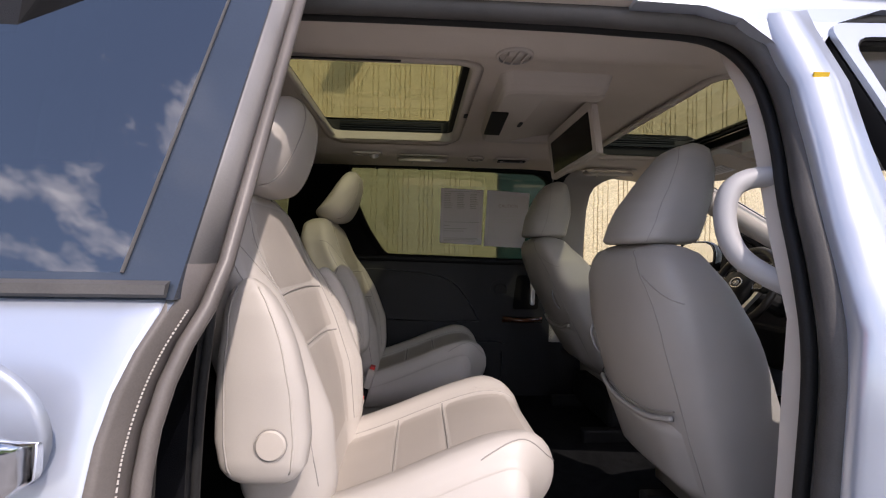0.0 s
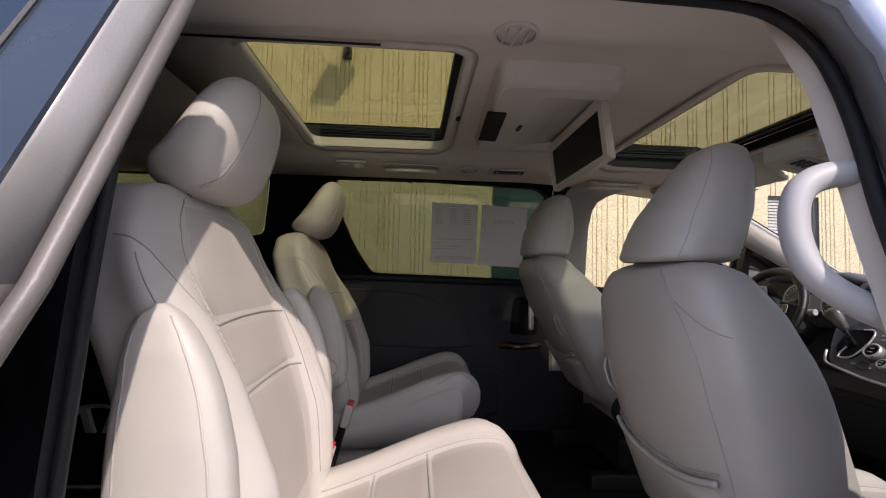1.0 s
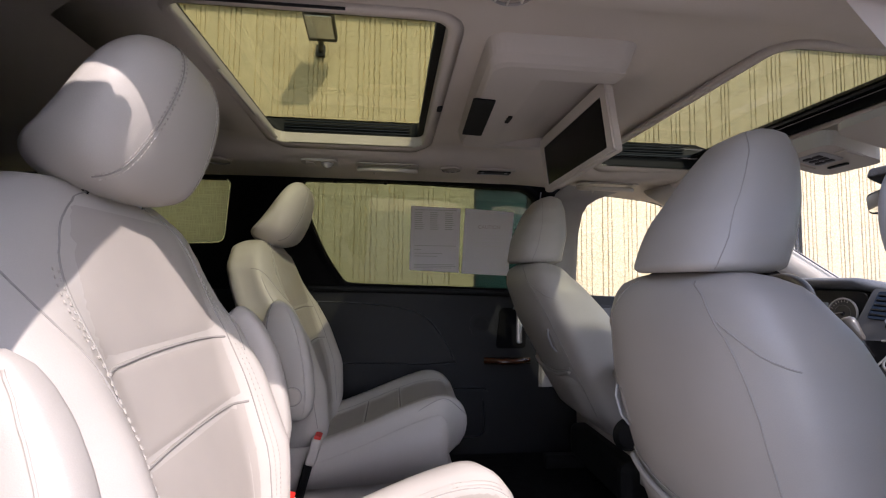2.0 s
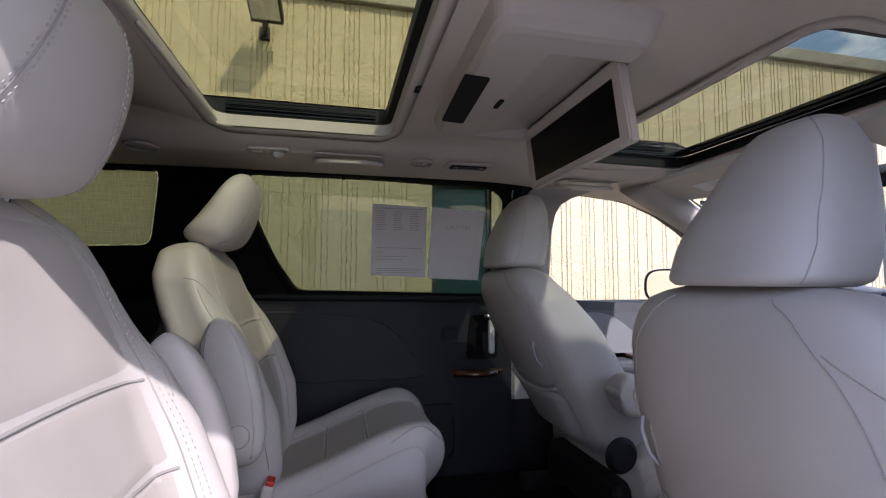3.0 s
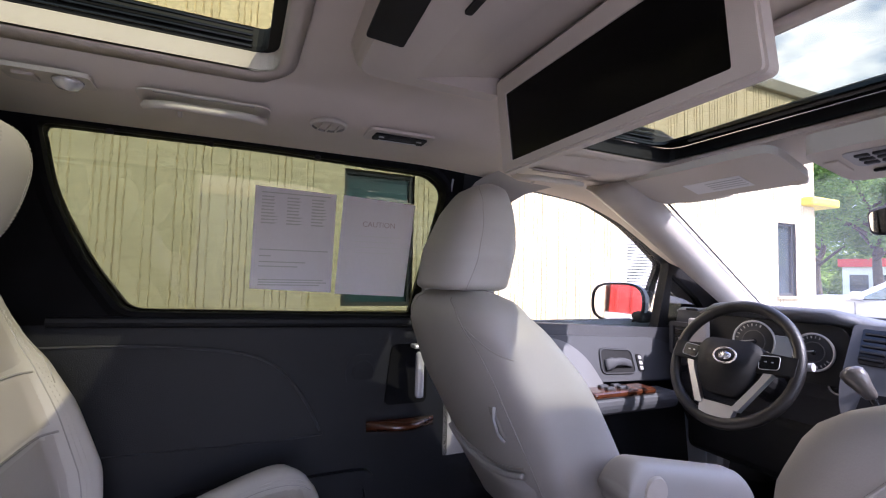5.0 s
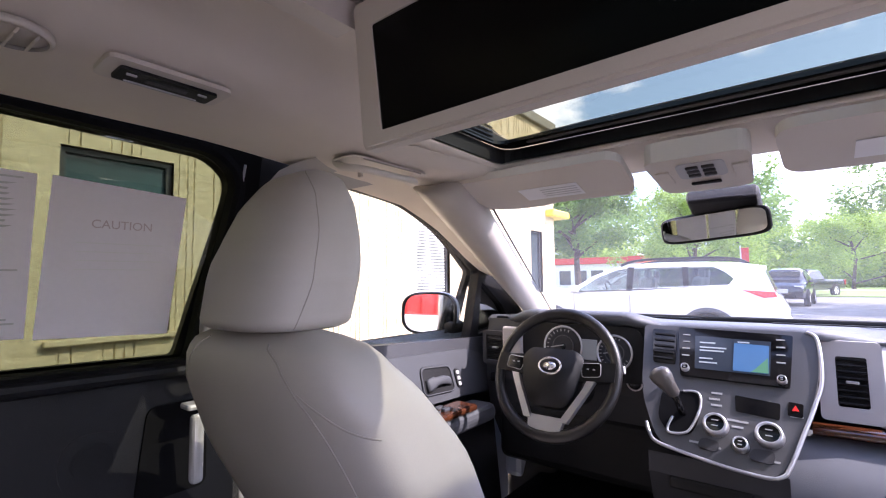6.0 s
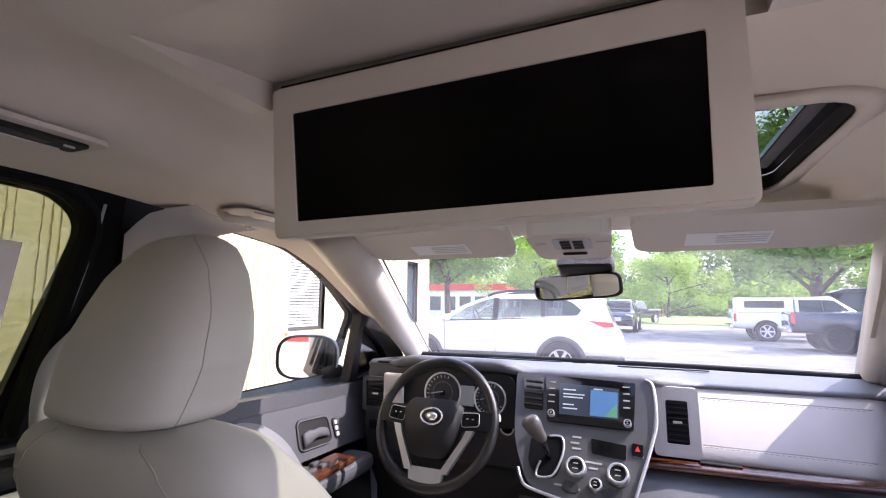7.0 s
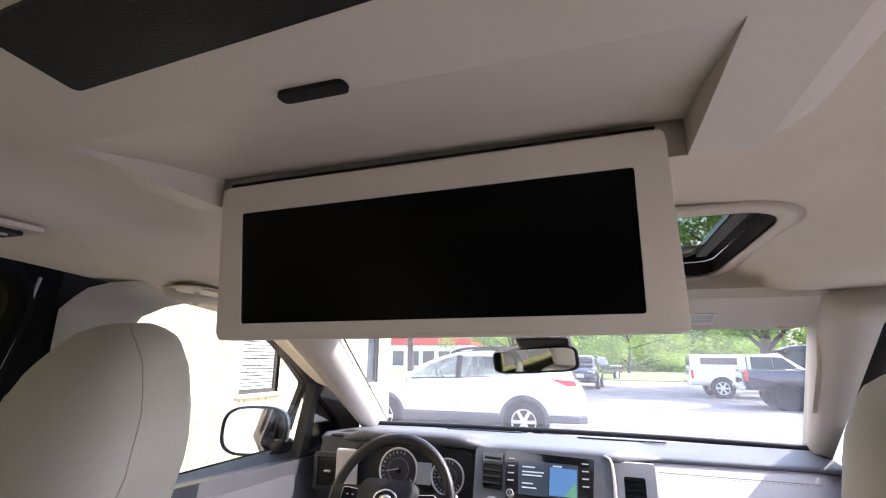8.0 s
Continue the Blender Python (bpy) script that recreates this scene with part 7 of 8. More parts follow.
part("gate_edge", tube(smooth_path([stack(u, v, 0.004) for u, v in ((0.120, 0.966), (0.092, 0.968), (0.080, 0.955), (0.082, 0.925), (0.100, 0.885), (0.118, 0.872), (0.148, 0.870), (0.152, 0.882), (0.142, 0.905))], 5), 0.0032, 8), SILVER, cs, "chrome gate edge", True)
sh_ = part("shift_lever", tube(smooth_path([stack(0.118, 0.915, 0.0), stack(0.125, 0.927, 0.035), stack(0.133, 0.940, 0.055)], 5), 0.0085), PIANO, cs, "black shift stem", True)
LV0, LV1 = stack(0.128, 0.935, 0.048), stack(0.168, 0.970, 0.100)
AX = (LV1 - LV0).normalized()
SX = AX.cross(Vector((0, 1, 0))).normalized()
SY = AX.cross(SX)
part("shift_knob", loft([[LV0 + (LV1 - LV0) * v + SX * (r * 0.85 * math.cos(a)) + SY * (r * math.sin(a)) for a in [2 * math.pi * j / 20 for j in range(20)]] for v, r in ((0, 0.009), (0.08, 0.015), (0.35, 0.019), (0.65, 0.026), (0.85, 0.026), (0.95, 0.018), (1.0, 0.005))]), mat("dark_shift_leather", (0.10, 0.09, 0.085), 0.3, coat=0.4), sh_, "dark grey leather shift knob with sheen", True)
part("console_lower", loft([[Vector((x, y, z)) for x, z in ((1.985, 0.848), (1.985, 0.80), (2.06, 0.60), (2.2, 0.50), (2.5, 0.48))] for y in (-0.10, 0.18)], False, False), DASHDARK, dash)
part("lower_switches", rbox((1.99, 0.05, 0.785), (0.02, 0.17, 0.03), 0.006), BLACK, dash)

# steering wheel
sw = thing("steering_wheel", (1.945, 0.415, 1.02), "black leather steering wheel with silver spokes", "steering wheel")
SWM = Matrix.Translation((1.972, 0.418, 1.012)) @ pose(0, 0, 0, 0, 25, 0) @ Matrix(((0, 0, -1, 0), (-1, 0, 0, 0), (0, 1, 0, 0), (0, 0, 0, 1)))


def swp(u, v, t):
    """On the wheel: u to the right, v up, t towards the driver."""
    return SWM @ Vector((u, v, t))


R = 0.172
part("rim", tube([swp(R * math.sin(a), R * math.cos(a), 0) for a in [2 * math.pi * k / 64 for k in range(64)]], [0.0155 + 0.0015 * math.cos(4 * math.pi * k / 64) for k in range(64)], 14, True), mat("worn_black_leather", (0.012, 0.011, 0.011), 0.33, vary=0.3, scale=12, grain=0.4, grain_scale=500), sw, "black leather rim", True)
part("airbag_cover", panel(rounded([(-0.092, 0.03), (-0.07, 0.058), (0.07, 0.058), (0.092, 0.03), (0.072, -0.055), (0.045, -0.098), (-0.045, -0.098), (-0.072, -0.055)], 0.02), [], lambda u, v, t: swp(u, v, t - 0.005 - 1.2 * (u * u + v * v)), 0.04), BLACK, sw, "black airbag cover", True)
for s in (1, -1):
    part("spoke", panel([(s * 0.07, 0.04), (s * 0.172, 0.035), (s * 0.172, -0.012), (s * 0.075, -0.02)], [], lambda u, v, t: swp(u, v, t - 0.005), 0.022), BLACK, sw)
    part("spoke_keys", panel(rounded([(s * 0.085, 0.026), (s * 0.135, 0.030), (s * 0.138, -0.004), (s * 0.09, -0.010)], 0.008), [], lambda u, v, t: swp(u, v, 0.017 + t), 0.006), PIANO, sw)
    part("key_outline", ring_frame(rounded([(s * 0.085, 0.026), (s * 0.135, 0.030), (s * 0.138, -0.004), (s * 0.09, -0.010)], 0.008), lambda u, v, t: swp(u, v, 0.0232 + t), 0.0015, 0.001), GREYTRIM, sw, "thin key outline")
    for i in range(2):
        part("key_mark", panel([(s * (0.100 + 0.016 * i), 0.014), (s * (0.106 + 0.016 * i), 0.014), (s * (0.106 + 0.016 * i), 0.011), (s * (0.100 + 0.016 * i), 0.011)], [], lambda u, v, t: swp(u, v, 0.0232 + t), 0.0008), GREYTRIM, sw)
    part("silver_spoke", panel([(s * 0.100, -0.018), (s * 0.122, -0.016), (s * 0.114, -0.034), (s * 0.062, -0.132), (s * 0.040, -0.132), (s * 0.092, -0.040)], [], lambda u, v, t: swp(u, v, t), 0.016), SILVER, sw, "silver lower spoke")
part("silver_spoke", panel([(-0.052, -0.122), (0.052, -0.122), (0.045, -0.160), (-0.045, -0.160)], [], lambda u, v, t: swp(u, v, t - 0.004), 0.016), SILVER, sw, "silver lower bridge")
part("badge_ring", tube([swp(0.032 * math.cos(a), 0.008 + 0.022 * math.sin(a), 0.034) for a in [2 * math.pi * k / 32 for k in range(32)]], 0.0032, 8, True), CHROME, sw, "plain chrome oval badge", True)
part("badge", loft([[swp(0.018 * math.cos(a), 0.008 + 0.012 * math.sin(a), h) for a in [2 * math.pi * k / 24 for k in range(24)]] for h in (0.030, 0.036)]), CHROME, sw, "", True)
part("column", tube([swp(0, 0, 0), swp(0, 0, -0.20)], 0.045, 16), BLACK, sw)
for s in (1, -1):
    part("stalk", tube([swp(s * 0.03, 0.02, -0.04), swp(s * 0.15, 0.035, -0.045)], [0.009, 0.008], 10), BLACK, sw)
    part("stalk_tip", tube([swp(s * 0.15, 0.035, -0.045), swp(s * 0.175, 0.038, -0.045)], 0.011, 10), GREYTRIM, sw)

# outside mirror on the driver's door
om = thing("door_mirror", (2.17, 1.0, 1.13), "black and silver door mirror seen through the window", "mirror")
OMM = Matrix.Translation((2.165, 1.035, 1.142)) @ pose(0, 0, 0, 0, 4, 20)
ell = [(math.copysign(abs(math.cos(a)) ** 0.6, math.cos(a)), math.copysign(abs(math.sin(a)) ** 0.7, math.sin(a))) for a in [2 * math.pi * j / 36 for j in range(36)]]
part("shell", loft([[OMM @ Vector((dx, 0.120 * k_ * c, 0.086 * k_ * s_)) for c, s_ in ell] for dx, k_ in ((-0.012, 0.97), (0.0, 1.0), (0.04, 0.95), (0.08, 0.75), (0.10, 0.4))]), PAINT, om, "silver blue shell", True)
part("bezel", loft([[OMM @ Vector((dx, 0.117 * k_ * c, 0.083 * k_ * s_)) for c, s_ in ell] for dx, k_ in ((-0.010, 1.0), (-0.018, 0.99), (-0.018, 0.90), (-0.008, 0.88))]), BLACK, om, "black bezel", True)
part("mirror_glass", loft([[OMM @ Vector((dx, 0.106 * c, 0.074 * s_)) for c, s_ in ell] for dx in (-0.014, -0.011)]), MIRROR, om, "silvered glass")
part("arm", rbox((2.21, 0.955, 1.09), (0.08, 0.07, 0.05), 0.02, 3), BLACK, om)


# ---------------------------------------------------------------- parked vehicles
def vehicle(name, at, turn, label, paint, L, W, stations, glasses, wheel_x, r, rails=False, dark_rims=False, cladding=None, tail=None, front=None, extra=()):
    """A parked vehicle. stations: (x, z low, z belt, z roof, half width at belt, half width at roof); glasses: side window polygons in x, z."""
    t = thing(name, at, label, name.split("_")[-1], "parked vehicles")
    t.matrix_basis = Matrix.Translation(at) @ pose(0, 0, 0, 0, 0, turn)
    T = t.matrix_basis

    def half(x, z):
        a = stations[0]
        for p, q in zip(stations, stations[1:]):
            if p[0] <= x <= q[0]:
                k = (x - p[0]) / (q[0] - p[0])
                a = [p[i] + (q[i] - p[i]) * k for i in range(6)]
                break
        if z <= a[2]:
            return a[4]
        k = min(1, (z - a[2]) / max(0.02, a[3] - a[2]))
        return a[4] + (a[5] - a[4]) * k

    xs_ = sorted(set([s[0] for s in stations] + [stations[0][0] + (stations[-1][0] - stations[0][0]) * k / 36 for k in range(37)]))
    rings = []
    for x in xs_:
        p, q = next(((a, b) for a, b in zip(stations, stations[1:]) if a[0] <= x <= b[0]))
        k = (x - p[0]) / (q[0] - p[0])
        _, zl, zb, zr, wb, wr = [p[i] + (q[i] - p[i]) * k for i in range(6)]
        half_ring = [(0.75 * wb, zl), (0.97 * wb, zl + 0.06), (wb, zl + 0.35 * (zb - zl)), (wb * 0.995, zl + 0.7 * (zb - zl)), (wb * 0.97, zb), (wr + 0.35 * (wb * 0.97 - wr), zb + 0.62 * (zr - zb)), (wr * 0.98, zb + 0.92 * (zr - zb)), (wr * 0.8, zr), (wr * 0.3, zr + 0.015)]
        rings.append([T @ Vector((x, y, z)) for y, z in half_ring] + [T @ Vector((x, -y, z)) for y, z in reversed(half_ring)])
    part("body", loft(rings), paint, t, "", True)
    for s in (1, -1):
        for g in glasses:
            gc = sum((Vector(q) for q in g), Vector((0, 0))) / len(g)
            part("window_frame", panel([tuple(gc + (Vector(q) - gc) * 1.09) for q in g], [], lambda u, v, w_: T @ Vector((u, s * (half(u, v) * 0.985 + 0.009 - w_), v)), 0.02), BLACK, t)
            part("side_window", panel(g, [], lambda u, v, w_: T @ Vector((u, s * (half(u, v) * 0.985 + 0.012 - w_), v)), 0.02), CARGLASS, t)
        for wx in wheel_x:
            part("wheel_arch", revolve([(r * 0.2, 0), (r * 1.16, 0), (r * 1.16, 0.026), (r * 0.2, 0.026)], 32, T @ Matrix.Translation((wx, s * (W / 2 - 0.007) + 0.013, r)) @ pose(0, 0, 0, 90)), cladding or BLACK, t)
            wheel(T @ Vector((wx, s * (W / 2 - 0.07), r)), r, 0.21, parent=t, spokes=6, dark=dark_rims) if turn % 180 == 0 else wheel_turned(T, (wx, s * (W / 2 - 0.07), r), r, t, dark_rims)
            
        if tail:
            x, z, lx, lz = tail
            part("tail_light", rbox((0, 0, 0), (lx, 0.20, lz), 0.03, m=T @ Matrix.Translation((x, s * (half(x, z) - 0.07), z))), TAIL, t, "red tail light")
        if front:
            x, z, lx, lz = front
            part("headlight", rbox((0, 0, 0), (lx, 0.34, lz), 0.03, m=T @ Matrix.Translation((x, s * (half(x, z) - 0.16), z))), HEADLENS, t, "clear headlight")
        part("door_mirror", rbox((0, 0, 0), (0.12, 0.18, 0.13), 0.03, m=T @ Matrix.Translation((stations[-1][0] * 0.36, s * (W / 2 + 0.06), stations[2][2] + 0.06))), paint, t)
        if rails:
            part("roof_rail", tube([T @ Vector((x, s * 0.56, z)) for x, z in rails], 0.022, 8), BLACK, t, "black roof rail")
    for nm, mt, c, sz, b in extra:
        part(nm, rbox((0, 0, 0), sz, b, m=T @ Matrix.Translation(c)), mt, t)
    return t


def wheel_turned(T, c, r, parent, dark):
    m = T @ Matrix.Translation(c) @ pose(0, 0, 0, 90)
    w = 0.21
    ty = part("wheel", ring_of([(r * 0.66, -w / 2), (r * 0.95, -w / 2), (r, -w * 0.35), (r, w * 0.35), (r * 0.95, w / 2), (r * 0.66, w / 2)], 36, m), RUBBER, parent, "black tyre", True)
    part("rim", ring_of([(r * 0.67, -w * 0.4), (r * 0.60, -w * 0.46), (r * 0.56, -w * 0.25), (r * 0.56, w * 0.25), (r * 0.60, w * 0.46), (r * 0.67, w * 0.4)], 36, m), BLACK if dark else ALLOY, ty, "alloy rim", True)
    for k in range(6):
        part("spoke", rbox((0, 0, 0), (r * 0.46, r * 0.17, w * 0.84), 0.01, m=m @ pose(0, 0, 0, 0, 0, 60 * k) @ Matrix.Translation((r * 0.36, 0, 0))), BLACK if dark else ALLOY, ty)
    part("hub", revolve([(0, -w * 0.44), (r * 0.2, -w * 0.43), (r * 0.2, w * 0.43), (0, w * 0.44)], 20, m), BLACK if dark else ALLOY, ty)
    return ty


def wagon(at, turn):
    """White estate car with a see-through glasshouse: local x runs forwards, y to its left, z up."""
    t = thing("white_wagon", at, "white station wagon with black roof rails, parked across", "wagon", "parked vehicles")
    t.matrix_basis = Matrix.Translation(at) @ pose(0, 0, 0, 0, 0, turn)
    T = t.matrix_basis
    V = lambda x, y, z: T @ Vector((x, y, z))
    low = [(-2.44, 0.50, 0.78, 0.80, 0.66), (-2.38, 0.42, 0.92, 0.94, 0.76), (-2.24, 0.36, 1.08, 1.06, 0.84), (-1.70, 0.30, 1.165, 1.08, 0.885), (-1.0, 0.25, 1.13, 1.03, 0.90), (0.0, 0.24, 1.085, 0.99, 0.905),
           (0.75, 0.24, 1.05, 1.00, 0.905), (0.98, 0.24, 1.04, 1.09, 0.90), (1.40, 0.25, 1.02, 1.085, 0.895), (1.85, 0.26, 0.97, 1.03, 0.875), (2.15, 0.30, 0.88, 0.93, 0.82), (2.32, 0.36, 0.74, 0.78, 0.70)]
    rings = []
    for k in range(61):
        x = -2.44 + 4.76 * k / 60
        zl, zb, zc, wb = [lerp_table([(r_[0], r_[i]) for r_ in low], x) for i in (1, 2, 3, 4)]
        h_ = [(0.78 * wb, zl), (0.96 * wb, zl + 0.05), (wb, zl + 0.35 * (zb - zl)), (wb * 0.998, zl + 0.68 * (zb - zl)), (wb * 0.982, zb - 0.05), (wb * 0.955, zb), (wb * 0.86, zc), (wb * 0.4, zc + 0.01)]
        rings.append([V(x, y, z) for y, z in h_] + [V(x, -y, z) for y, z in reversed(h_)])
    part("body", loft(rings), CARWHITE, t, "", True)
    top = [(-2.16, 1.415, 1.47, 0.58), (-1.80, 1.455, 1.53, 0.64), (-1.2, 1.485, 1.565, 0.665), (-0.5, 1.492, 1.57, 0.67), (0.0, 1.468, 1.54, 0.65), (0.22, 1.435, 1.485, 0.61)]
    part("roof", loft([[V(x, w, ze - 0.03), V(x, w + 0.012, ze), V(x, w * 0.86, zc - 0.02), V(x, w * 0.5, zc), V(x, -w * 0.5, zc), V(x, -w * 0.86, zc - 0.02), V(x, -w - 0.012, ze), V(x, -w, ze - 0.03)]
                       for x, ze, zc, w in [(x, *[lerp_table([(r_[0], r_[i]) for r_ in top], x) for i in (1, 2, 3)]) for x in [-2.16 + 2.38 * k / 24 for k in range(25)]]]), CARWHITE, t, "", True)
    for s in (1, -1):
        f = lambda u, v, w_: V(u, s * (0.870 - 0.205 * (v - 1.08) / 0.40 - w_), v)
        part("quarter_panel", panel([(-1.30, 1.12), (-2.27, 1.05), (-2.13, 1.44), (-1.38, 1.475), (-1.47, 1.455), (-1.62, 1.37), (-1.74, 1.26), (-1.67, 1.165)], [], f, 0.03), CARWHITE, t)
        part("front_pillar", panel([(1.02, 1.02), (0.84, 1.04), (0.43, 1.31), (0.10, 1.44), (-0.10, 1.475), (0.16, 1.475), (0.52, 1.34)], [], f, 0.03), CARWHITE, t)
        part("centre_pillar", panel([(-0.10, 1.06), (-0.20, 1.06), (-0.20, 1.485), (-0.08, 1.485)], [], f, 0.03), BLACK, t, "black pillar between the doors")
        part("rear_pillar", panel([(-1.02, 1.11), (-1.10, 1.11), (-1.07, 1.485), (-0.98, 1.485)], [], f, 0.03), BLACK, t, "black pillar behind the doors")
        for g in ([(0.84, 1.045), (0.43, 1.30), (0.10, 1.43), (-0.09, 1.470), (-0.11, 1.075)], [(-0.19, 1.08), (-0.19, 1.475), (-0.99, 1.475), (-1.03, 1.115)], [(-1.09, 1.12), (-1.06, 1.475), (-1.45, 1.460), (-1.62, 1.375), (-1.74, 1.265), (-1.66, 1.16)]):
            part("side_window", panel(g, [], lambda u, v, w_: f(u, v, 0.012 + w_), 0.004), WAGONGLASS, t, "grey-green tinted window")
        part("window_moulding", tube([f(x, z, -0.004) for x, z in ((0.86, 1.042), (-0.15, 1.078), (-1.06, 1.116), (-1.66, 1.158))], 0.012, 6), BLACK, t)
        part("roof_rail", tube(smooth_path([V(0.06, s * 0.57, 1.52), V(-0.12, s * 0.57, 1.585), V(-0.5, s * 0.57, 1.62), V(-1.4, s * 0.57, 1.615), V(-1.75, s * 0.56, 1.585), V(-1.9, s * 0.55, 1.53)], 5), 0.024, 8), BLACK, t, "black roof rail")
        for wx in (-1.36, 1.32):
            part("wheel_arch", loft([[V(wx + rr * math.cos(a), s * yy, 0.35 + rr * math.sin(a)) for a in [-0.25 + (math.pi + 0.5) * j / 20 for j in range(21)]] for rr, yy in ((0.36, 0.86), (0.36, 0.908), (0.43, 0.914), (0.445, 0.895))], False, False), MOULDING, t, "dark grey arch moulding", True)
            part("wheel_well", revolve([(0, 0), (0.365, 0), (0.365, 0.03), (0, 0.03)], 28, T @ Matrix.Translation((wx, s * 0.895 + 0.015, 0.345)) @ pose(0, 0, 0, 90)), RUBBER, t)
            wheel_turned(T, (wx, s * 0.845, 0.34), 0.34, t, False)
        part("sill_moulding", loft([[V(-0.92 + 1.81 * k / 6, s * y, z) for y, z in ((0.88, 0.22), (0.915, 0.24), (0.928, 0.44), (0.90, 0.47))] for k in range(7)], False), MOULDING, t, "dark grey sill moulding")
        part("bumper_moulding", loft([[V(x, s * (w - 0.03), 0.34), V(x, s * (w + 0.014), 0.36), V(x, s * (w + 0.014), 0.44), V(x, s * (w - 0.03), 0.46)] for x, w in ((-1.80, 0.90), (-2.1, 0.875), (-2.3, 0.82), (-2.44, 0.72))], False), MOULDING, t, "dark grey bumper edge")
        part("tail_light", loft([[V(x, s * y, z) for x, z in ((-1.84, 1.08), (-2.0, 1.10), (-2.26, 1.07), (-2.30, 0.98), (-2.12, 0.96))] for y in (0.70, 0.86)]), TAIL, t, "red tail light")
        part("headlight", rbox((0, 0, 0), (0.32, 0.30, 0.13), 0.04, m=T @ Matrix.Translation((2.02, s * 0.68, 0.84))), HEADLENS, t, "clear headlight")
        part("door_mirror", rbox((0, 0, 0), (0.13, 0.20, 0.13), 0.045, 3, m=T @ Matrix.Translation((0.80, s * 0.99, 1.10))), CARWHITE, t)
        for hx in (-0.92, 0.02):
            part("door_handle", rbox((0, 0, 0), (0.17, 0.03, 0.03), 0.012, m=T @ Matrix.Translation((hx, s * 0.915, 0.955))), CARWHITE, t)
        for gx in (0.86, -0.16):
            part("door_gap", rbox((0, 0, 0), (0.007, 0.006, 0.52), 0.0, m=T @ Matrix.Translation((gx, s * 0.904, 0.74))), GREYRUBBER, t)
        for sx, sy, sw in ((-0.28, 0.38, 0.46), (-1.15, 0.36, 0.56)):
            part("seat", rbox((0, 0, 0), (0.14, sw, 0.50), 0.06, 3, m=T @ Matrix.Translation((sx, s * sy, 1.06)) @ pose(0, 0, 0, 0, -14)), GREYTRIM, t)
            part("headrest", rbox((0, 0, 0), (0.10, 0.24, 0.15), 0.04, 3, m=T @ Matrix.Translation((sx - 0.09, s * sy, 1.36))), GREYTRIM, t)
    part("steering_wheel", tube([V(0.34 + 0.06 * math.sin(a), 0.38 + 0.18 * math.cos(a), 1.08 + 0.17 * math.sin(a)) for a in [2 * math.pi * j / 24 for j in range(24)]], 0.016, 6, True), BLACK, t)
    part("windscreen", loft([[V(1.10 - 0.90 * q - 0.10 * (k / 4 - 1) ** 2, (0.82 - 0.22 * q) * (k / 4 - 1), 1.075 + 0.39 * q) for k in range(9)] for q in (0, 0.25, 0.5, 0.75, 1)], False, False), WAGONGLASS, t)
    part("rear_window", loft([[V(-2.31 + 0.16 * q + 0.08 * (k / 4 - 1) ** 2, (0.70 - 0.12 * q) * (k / 4 - 1), 1.07 + 0.38 * q) for k in range(9)] for q in (0, 0.5, 1)], False, False), WAGONGLASS, t)
    part("rear_bumper", rbox((0, 0, 0), (0.18, 1.46, 0.26), 0.07, 3, m=T @ Matrix.Translation((-2.38, 0, 0.56))), CARWHITE, t)
    return t


wagon((10.15, 2.58, 0), 92.5)
SUV = [(-2.3, 0.45, 0.95, 1.10, 0.76, 0.60), (-2.15, 0.32, 1.05, 1.50, 0.86, 0.60), (-1.5, 0.30, 1.05, 1.66, 0.91, 0.62), (0.0, 0.30, 1.05, 1.70, 0.92, 0.64), (0.5, 0.30, 1.04, 1.62, 0.92, 0.62), (1.15, 0.30, 1.05, 1.12, 0.91, 0.74), (1.9, 0.32, 0.98, 1.02, 0.86, 0.74), (2.3, 0.38, 0.80, 0.86, 0.76, 0.62)]
vehicle("black_suv", (28.0, 0.75, 0), 176, "dark blue-black sport utility car facing the van", CARBLACK, 4.6, 1.84, SUV,
        [[(-1.9, 1.12), (-0.4, 1.10), (-0.4, 1.56), (-1.6, 1.55)], [(-0.3, 1.10), (1.0, 1.10), (0.45, 1.52), (-0.3, 1.56)]], (-1.36, 1.36), 0.35, front=(2.12, 0.84, 0.25, 0.14),
        extra=[("windscreen", CARGLASS, (0.86, 0, 1.34), (0.06, 1.22, 0.40), 0.02), ("grille", SILVER, (2.28, 0, 0.68), (0.06, 0.55, 0.20), 0.02), ("lower_grille", BLACK, (2.27, 0, 0.45), (0.06, 1.1, 0.16), 0.02)])


